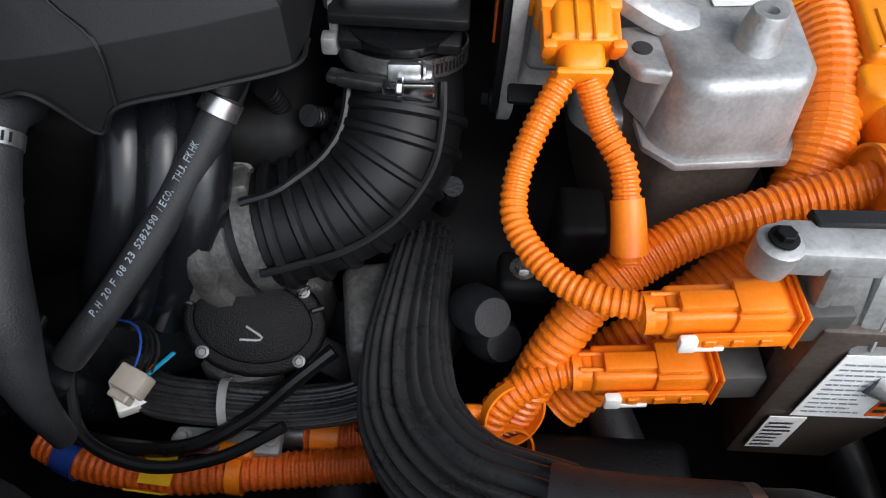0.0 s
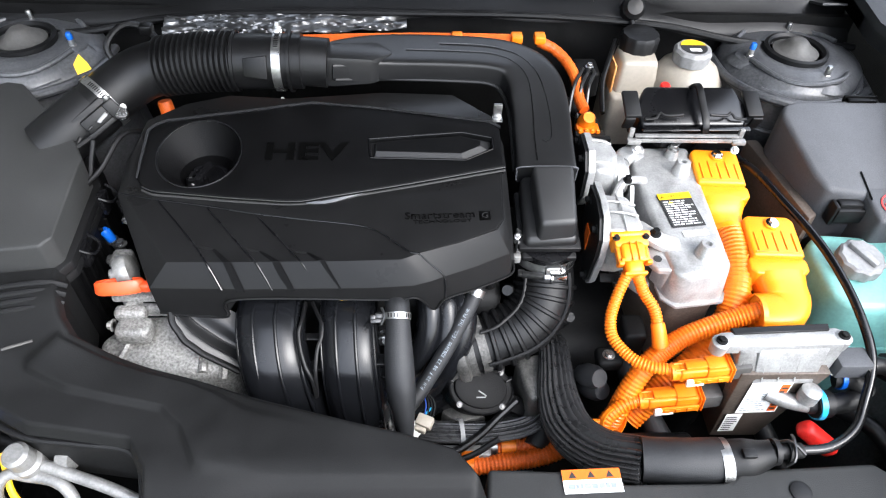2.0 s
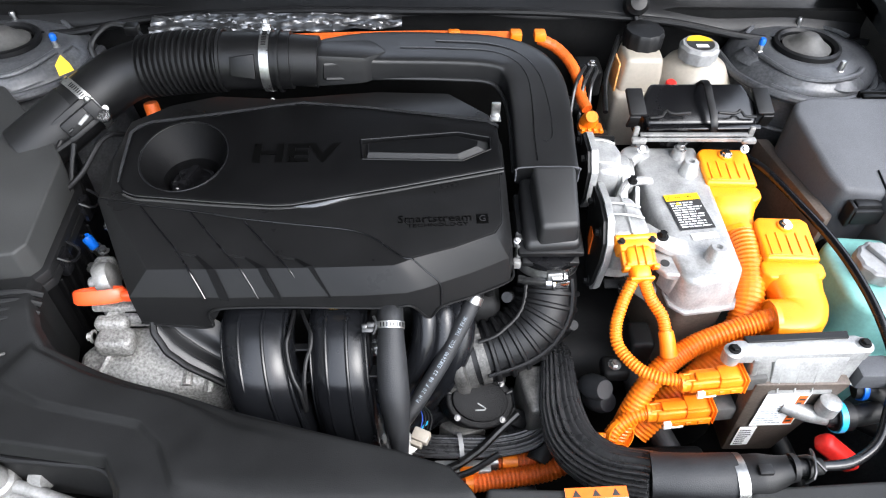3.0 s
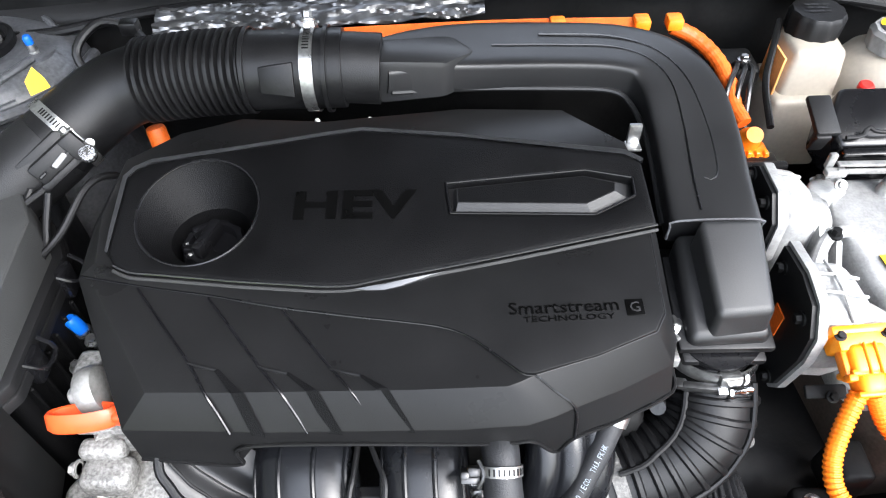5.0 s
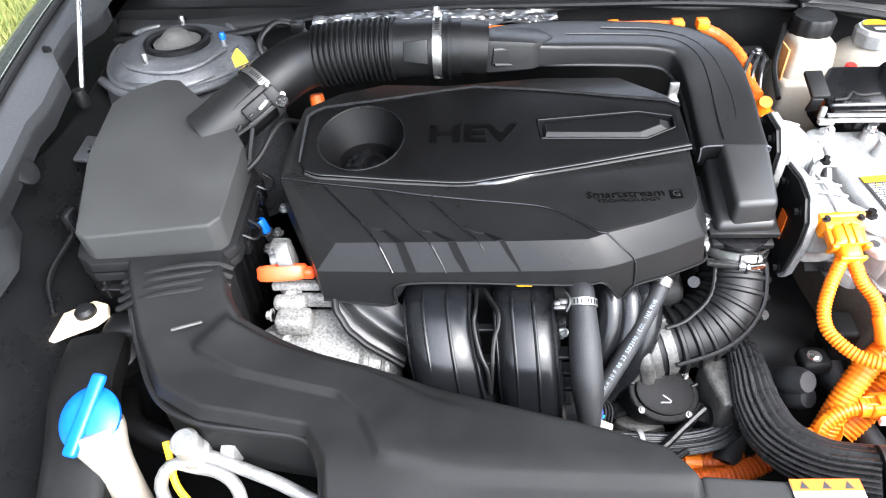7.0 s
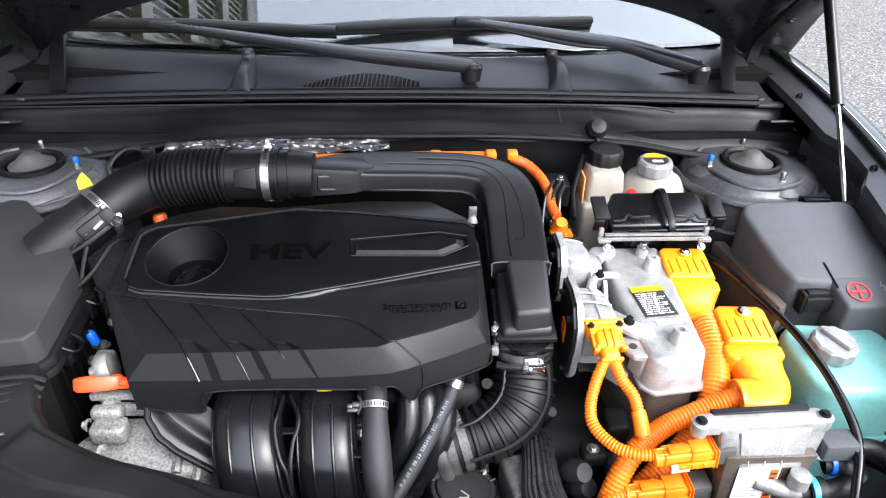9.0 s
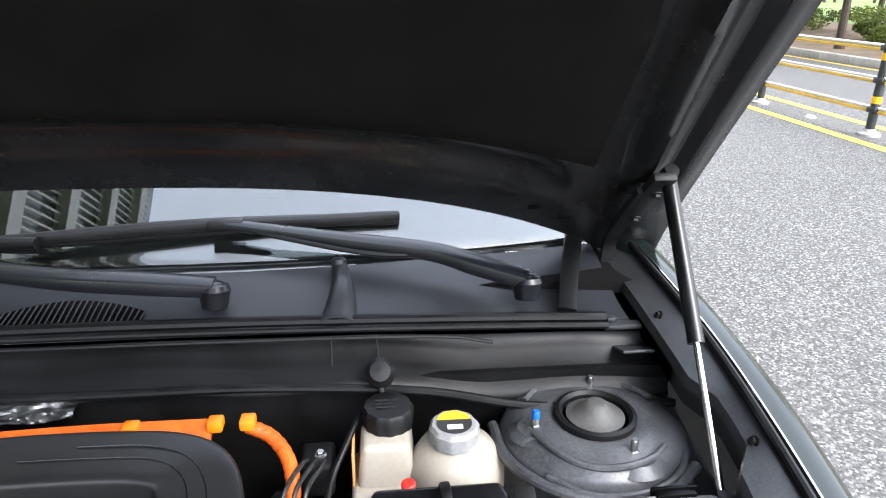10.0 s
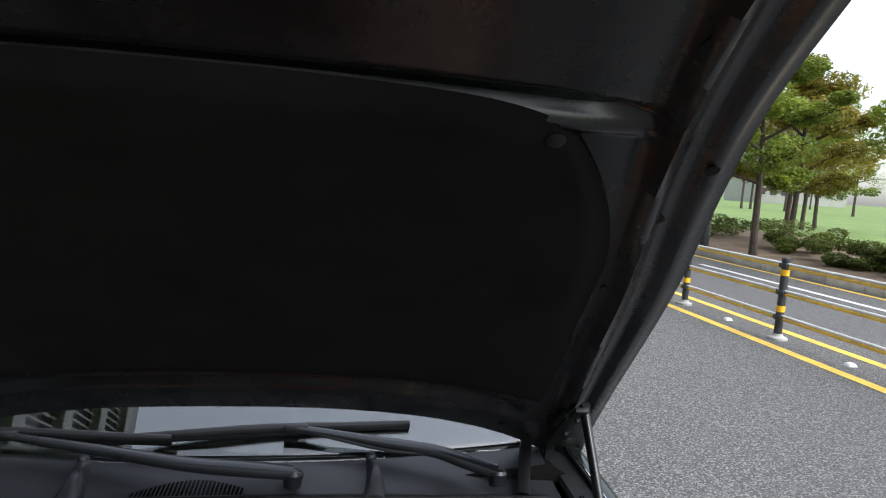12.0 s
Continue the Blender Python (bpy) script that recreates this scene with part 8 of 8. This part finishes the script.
part("bolt", bolt((0.251, -0.453, 0.686), 0.007, 0.005), "steel", strutb)

# more of what shows at the nearest: looped lead, grey block, rail bracket, fluted pipes
solid("harness", sweep([(-0.078, -0.522, 0.582), (-0.055, -0.512, 0.584), (-0.056, -0.485, 0.586), (-0.046, -0.462, 0.590), (-0.025, -0.455, 0.592), (0.0, -0.47, 0.59)], 0.004, 0.008, 10), "wire", "black looped wiring lead beside a white plug", "wiring")
solid("casting_block", prism([(0.028, -0.478), (0.045, -0.458), (0.075, -0.462), (0.095, -0.485), (0.055, -0.495)], 0.55, 0.585, 0.006, 2), "alu_darkest", "grey cast block under the throttle body", "engine casting")
solid("casting_block", box((0.16, -0.46, 0.60), (0.045, 0.07, 0.10), 0.008, 3, (0, 0, 10)), "alu_darkest", "grey cast block beside the throttle body", "engine casting")
solid("pipe_bracket", merge(box((0.06, -0.528, 0.566), (0.075, 0.018, 0.010), 0.004), bolt((0.03, -0.53, 0.572), 0.006, 0.005), bolt((0.09, -0.526, 0.572), 0.005, 0.005)), "alu_dull", "grey bracket with bolts above the orange cable", "bracket")
solid("duct_flap", box((0.255, -0.575, 0.56), (0.10, 0.03, 0.006), 0.002), "grey", "grey plastic edge below the orange plugs", "panel")
pump = thing("coolant_pump", "black electric coolant pump below the converter", "pump")
part("housing", box((0.30, -0.555, 0.60), (0.12, 0.05, 0.05), 0.01, 3), "black", pump)
part("inlet", lathe([(0.022, -0.03), (0.024, 0.0), (0.02, 0.02)], (0.33, -0.585, 0.625), (0, 80, 0), 24), "black", pump)
for x, z in ((0.225, 0.70), (0.235, 0.67)):
    solid("hose_joint", lathe([(0.012, -0.02), (0.016, -0.008), (0.016, 0.008), (0.012, 0.02)], (x, -0.475, z - 0.03), (40, 30, 0), 20), "hose", "dark grey hose joint beside the fluted conduit", "hose fitting", "hose joints")
for k, (a, b, c) in enumerate((((0.205, -0.40, 0.70), (0.20, -0.37, 0.64), (0.20, -0.33, 0.60)), ((0.09, -0.385, 0.76), (0.10, -0.36, 0.70), (0.10, -0.34, 0.66)), ((0.115, -0.39, 0.745), (0.125, -0.365, 0.72), (0.12, -0.33, 0.68)))):
    solid("wiring_branch", sweep([a, b, c], 0.007, 0.006, 12, pitch=0.004, depth=0.0007), "wire", "black corrugated wiring branch behind the intake hose", "wiring", "wiring branches")
solid("hose_stub", sweep([(0.082, -0.378, 0.785), (0.088, -0.36, 0.79), (0.095, -0.34, 0.79)], 0.015, 0.006, 16), "rubber", "short black hose stub under the engine cover", "hose")

# odds and ends between the firewall cable and the reservoirs
solid("reservoir_lead", sweep([(0.322, 0.035, 0.875), (0.305, -0.005, 0.858), (0.290, -0.045, 0.842), (0.283, -0.10, 0.825)], 0.004, 0.01, 10), "wire", "thin black lead beside the brake reservoir", "wiring")
valve = thing("brake_pipe_block", "dark pipe block with thin steel brake pipes by the firewall", "pipe block")
part("block", box((0.272, 0.0, 0.825), (0.040, 0.050, 0.045), 0.006, 3), "dark", valve)
part("bolt", bolt((0.276, -0.005, 0.848), 0.006, 0.007), "steel", valve)
for k in range(3):
    part("pipe", sweep([(0.262 + 0.010 * k, -0.01, 0.845), (0.258 + 0.010 * k, -0.03, 0.858 - 0.004 * k), (0.240 + 0.012 * k, -0.065, 0.845), (0.232 + 0.014 * k, -0.10, 0.80)], 0.0028, 0.008, 8), "dark_steel", valve)
solid("wiring_plug", merge(box((0.222, -0.128, 0.792), (0.030, 0.022, 0.026), 0.004), sweep([(0.222, -0.118, 0.80), (0.216, -0.095, 0.815), (0.208, -0.06, 0.81)], 0.005, 0.006, 10)), "black", "black wiring plug beside the inverter", "connector")

loom_end = thing("loom_plug", "dirty cream plug on a bundle of thin wires", "connector")
part("shell", merge(box((0.006, -0.512, 0.620), (0.022, 0.016, 0.014), 0.002, 2, (10, 0, -25)), box((0.000, -0.521, 0.616), (0.015, 0.006, 0.010), 0.001, 1, (10, 0, -25))), "milky", loom_end)
for k, mat in enumerate(("bluetape", "wire", "dark", "black")):
    part("wire", sweep([(0.005 + 0.004 * k, -0.506, 0.622), (0.008 + 0.004 * k, -0.492, 0.630), (0.002 + 0.003 * k, -0.479, 0.634), (-0.02, -0.470 + 0.002 * k, 0.628)], 0.0009, 0.006, 6), mat, loom_end)
solid("wire_conduit", sweep([(0.01, -0.458, 0.632), (-0.02, -0.464, 0.628), (-0.040, -0.484, 0.620), (-0.038, -0.515, 0.608), (-0.022, -0.543, 0.596), (0.02, -0.556, 0.590), (0.065, -0.548, 0.592), (0.105, -0.530, 0.605)], 0.0042, 0.006, 10), "rubber", "dusty black wire conduit looping low by the intake", "conduit")


# ---- across the road: guard fence, kerb, hedge, trees ----
def delineator(y):
    ob = thing("guard_post", "dark median post with yellow reflective bands", "guard post", "median posts", at=(5.38, y, 0))
    part("pole", lathe([(0.045, 0.03), (0.045, 0.90), (0.05, 0.905), (0.05, 0.94), (0.03, 0.955)], (0, 0, 0), (0, 0, 0), 20), "post", ob)
    part("foot", lathe([(0.11, 0), (0.11, 0.025), (0.06, 0.045), (0.05, 0.07)], (0, 0, 0), (0, 0, 0), 20), "kerb", ob, "grey bolted foot")
    for z in (0.36, 0.78):
        part("band", lathe([(0.0465, -0.035), (0.0475, -0.035), (0.0475, 0.035), (0.0465, 0.035)], (0, 0, z), (0, 0, 0), 20), "yellow", ob, "yellow reflective band")
    for z in (0.26, 0.55, 0.86):
        part("socket", box((0, 0, z), (0.10, 0.13, 0.06), 0.015), "post", ob)
    return ob


first = delineator(5.676 - 2.06 * 4)
for k in range(-3, 22):
    copy_thing(first, pose(5.38, 5.676 + 2.06 * k, 0))
for z in (0.26, 0.55, 0.86):
    gr = thing("guard_rail", "yellow and white tubular guard rail between posts", "guard rail", "median rails")
    part("upper_tube", sweep([(5.38, -3, z + 0.02), (5.38, 20, z + 0.02), (5.38, 49, z + 0.02)], 0.016, 3.0, 10), "line_white", gr, "white tube")
    part("lower_tube", sweep([(5.38, -3, z - 0.016), (5.38, 20, z - 0.016), (5.38, 49, z - 0.016)], 0.017, 3.0, 10), "line_yellow", gr, "yellow tube")
for k in range(-2, 20):
    solid("road_stud", prism([(5.36, 4.55 + 2.1 * k), (5.46, 4.55 + 2.1 * k), (5.46, 4.65 + 2.1 * k), (5.36, 4.65 + 2.1 * k)], 0.0, 0.03, 0.01, 2, (), None, 0.3), "line_white", "pale raised road stud on the centre line", "road stud", "road studs")
kerb = thing("kerb", "pale concrete kerb along the far side of the road", "kerb", kind="structure")
for k in range(60):
    part("kerb_stone", box((10.05, -6 + k * 1.0, 0.06), (0.18, 0.985, 0.20), 0.02), "kerb", kerb)
part("kerb_run", box((10.05, 204, 0.06), (0.18, 300, 0.20), 0.02), "kerb", kerb)
tagged(part("verge", grid(lambda u, v: (mix(10.13, 16, u), mix(-20, 300, v), 0.14 + 0.25 * ease(u, 0, 1)), 6, 2), "soil"), "brown soil verge under the trees", "verge", kind="structure")
tagged(part("lawn", grid(lambda u, v: (mix(15.9, 160, u), mix(-60, 400, v), 0.38 + 0.2 * u), 4, 4), "grass"), "bright green park lawn behind the hedge", "lawn", kind="structure")


def leaves(name, centres, count, size, mat, parent, seed):
    """A crown of many small leaves scattered through uneven clumps."""
    rnd = np.random.RandomState(seed)
    vs, fs = [], []
    for k in range(count):
        cx, cy, cz, r = centres[rnd.randint(len(centres))]
        d = rnd.normal(size=3)
        d /= np.linalg.norm(d)
        p = np.array((cx, cy, cz)) + d * r * rnd.uniform(0.35, 1.0) ** 0.5 * np.array((1, 1, 0.55))
        a = rnd.normal(size=3)
        a[2] *= 0.5
        a /= np.linalg.norm(a)
        b = np.cross(a, rnd.normal(size=3) * (0.5, 0.5, 1.5))
        b /= max(1e-6, np.linalg.norm(b))
        s = size * rnd.uniform(0.6, 1.4)
        i = len(vs)
        vs += [tuple(p - a * s), tuple(p + b * s * 0.45), tuple(p + a * s), tuple(p - b * s * 0.45)]
        fs.append((i, i + 1, i + 2, i + 3))
    me = bpy.data.meshes.new(name)
    me.from_pydata(vs, [], fs)
    me.materials.append(M[mat])
    ob = new(name, me)
    ob.parent = parent
    return ob


def tree(x, y, h, crown, seed, mat="leaf", count=7000, label="young broadleaf street tree with green foliage", z0=0.2, trunk=0.09):
    rnd = random.Random(seed)
    ob = thing("tree", label, "tree", "roadside trees")
    tips = []
    top = V(x + rnd.uniform(-0.2, 0.2), y + rnd.uniform(-0.2, 0.2), z0 + h * 0.92)
    base = V(x, y, z0 - 0.05)
    limbs = [sweep([(*base, 1.3), (*base.lerp(top, 0.12), 1.0), (*(base.lerp(top, 0.45) + V(0.08, 0.05, 0)), 0.8), (*top, 0.15)], trunk, 0.25, 9)]
    for k in range(13):
        f = mix(0.30, 0.92, k / 12)
        a = base.lerp(top, f) + V(0.05, 0.03, 0)
        an = k * 2.4 + rnd.uniform(-0.4, 0.4)
        reach = crown * (1.0 - 0.75 * ((f - 0.42) / 0.55) ** 2 if f > 0.42 else 0.9) * rnd.uniform(0.75, 1.1)
        e = a + V(math.cos(an) * reach, math.sin(an) * reach, reach * rnd.uniform(0.1, 0.45))
        limbs.append(sweep([(*a, 0.5), (*(a.lerp(e, 0.5) + V(0, 0, 0.12)), 0.35), (*e, 0.1)], trunk, 0.25, 6))
        for g in (0.45, 0.75, 1.0):
            p = a.lerp(e, g)
            tips.append((p.x + rnd.uniform(-0.2, 0.2), p.y + rnd.uniform(-0.2, 0.2), p.z + rnd.uniform(-0.1, 0.25), crown * rnd.uniform(0.16, 0.34)))
    tips.append((top.x, top.y, top.z, crown * 0.25))
    part("trunk", merge(*limbs), "bark", ob, "brown trunk and limbs")
    leaves("crown", tips, int(count * 3.2), 0.044 * (1 + h / 14), mat, ob, seed)
    return ob


tree(10.98, 14.3, 5.6, 2.0, 1)
tree(14.2, 17.2, 6.0, 2.2, 2, "leaf_fall", label="street tree turning orange at the tips")
tree(11.6, 20.5, 6.2, 2.2, 3)
tree(16.5, 20.5, 6.4, 2.2, 4, "leaf_fall", 5000, "park tree with yellowing foliage")
tree(12.4, 9.6, 5.8, 2.0, 5)
tree(11.8, 27.0, 6.4, 2.4, 6, "leaf_fall", 5000, "roadside tree with yellowing foliage")
tree(20.5, 24.8, 6.2, 2.3, 7, "leaf", 4000)
tree(22.5, 26.5, 6.5, 2.3, 8, "leaf", 4000)
tree(12.0, 34.0, 7.5, 2.6, 9, "leaf", 4000)
for k in range(16):
    rr = random.Random(50 + k)
    tree(rr.uniform(24, 70), rr.uniform(40, 120), rr.uniform(7, 10), rr.uniform(2.4, 3.6), 20 + k, "leaf" if k % 3 else "leaf_fall", 1500, "distant leafy green park tree", 0.45, 0.12)


def shrub_row(name, label, x0, x1, y0, y1, z, h, count, seed):
    rnd = random.Random(seed)
    ob = thing(name, label, "hedge", kind="stuff")
    cs = []
    for k in range(int((y1 - y0) * 3)):
        y = rnd.uniform(y0, y1)
        cs.append((rnd.uniform(x0, x1), y, z + h * rnd.uniform(0.2, 0.75), h * rnd.uniform(0.3, 0.5)))
    leaves("foliage", cs, int(count * 1.5), 0.045, "hedge", ob, seed)
    return ob


shrub_row("hedge", "sparse low green hedge by the kerb", 11.0, 12.2, 6.5, 12.5, 0.15, 0.62, 12000, 8)
shrub_row("hedge", "low clipped green hedge behind the kerb", 12.0, 13.0, 4, 16.0, 0.15, 0.75, 16000, 3)
shrub_row("hedge", "dense dark green shrubs below the trees", 12.5, 14.5, 15, 40, 0.15, 0.95, 16000, 4)
lamp = solid("lamp_pole", sweep([(10.75, 16.2, 0.1), (10.75, 16.2, 3.0), (10.75, 16.2, 7.0)], 0.13, 1.0, 16), "post", "tall dark grey street lamp pole", "street pole")

# grassy bank beside the car's other flank
tagged(part("bank", grid(lambda u, v: (mix(-2.0, -14, u), mix(-20, 60, v), 0.02 + 0.5 * ease(u, 0, 0.5)), 8, 4), "grass"), "grassy roadside bank", "bank", kind="structure")
tagged(part("kerb_left", box((-2.08, 20, 0.05), (0.16, 80, 0.18), 0.02), "kerb"), "concrete kerb on the grass side", "kerb", kind="structure")


def tufts(x0, x1, y0, y1, count, seed):
    rnd = np.random.RandomState(seed)
    vs, fs = [], []
    for k in range(count):
        x, y = rnd.uniform(x0, x1), rnd.uniform(y0, y1)
        z = 0.02 + 0.5 * ease((-2.0 - x) / 12, 0, 0.5)
        h = rnd.uniform(0.08, 0.30)
        a = rnd.uniform(0, 6.28)
        lean = rnd.normal(0, 0.35, 2) * h
        w = 0.006
        i = len(vs)
        vs += [(x - w * math.cos(a), y - w * math.sin(a), z), (x + w * math.cos(a), y + w * math.sin(a), z), (x + lean[0], y + lean[1], z + h)]
        fs.append((i, i + 1, i + 2))
    me = bpy.data.meshes.new("grass_tufts")
    me.from_pydata(vs, [], fs)
    me.materials.append(M["blade"])
    return tagged(new("grass_tufts", me), "long yellow-green grass on the bank", "grass", kind="stuff")


tufts(-4.6, -2.15, 0.2, 6.5, 26000, 2)

# a tall slatted building beside the road, seen only as a reflection in the windscreen
tower_b = thing("office_building", "tall grey building with louvred balconies and dark windows", "building")
BX, BY0, BY1, BH = -11.0, -16.0, 34.0, 34.0
part("wall", box((BX - 6, (BY0 + BY1) / 2, BH / 2), (12, BY1 - BY0, BH), 0.05), "window", tower_b, "dark glazed wall")
for k in range(8):
    part("floor_band", box((BX + 0.25, (BY0 + BY1) / 2, 0.4 + 4.3 * k), (0.7, BY1 - BY0, 0.9), 0), "facade", tower_b, "grey floor band")
for k in range(124):
    part("fin", box((BX + 0.2, BY0 + 0.5 + 0.40 * k, BH / 2 - 0.6), (0.10, 0.035, BH - 1.5), 0), "facade_light", tower_b)
far = thing("apartment_block", "pale apartment block far beyond the park", "building")
part("wall", box((120, 160, 14), (26, 14, 28), 0.1), "facade_light", far)
for i in range(8):
    for j in range(7):
        part("window", box((108.5 + 3.2 * i, 152.9, 3.5 + 3.5 * j), (1.7, 0.2, 1.6), 0), "window", far)
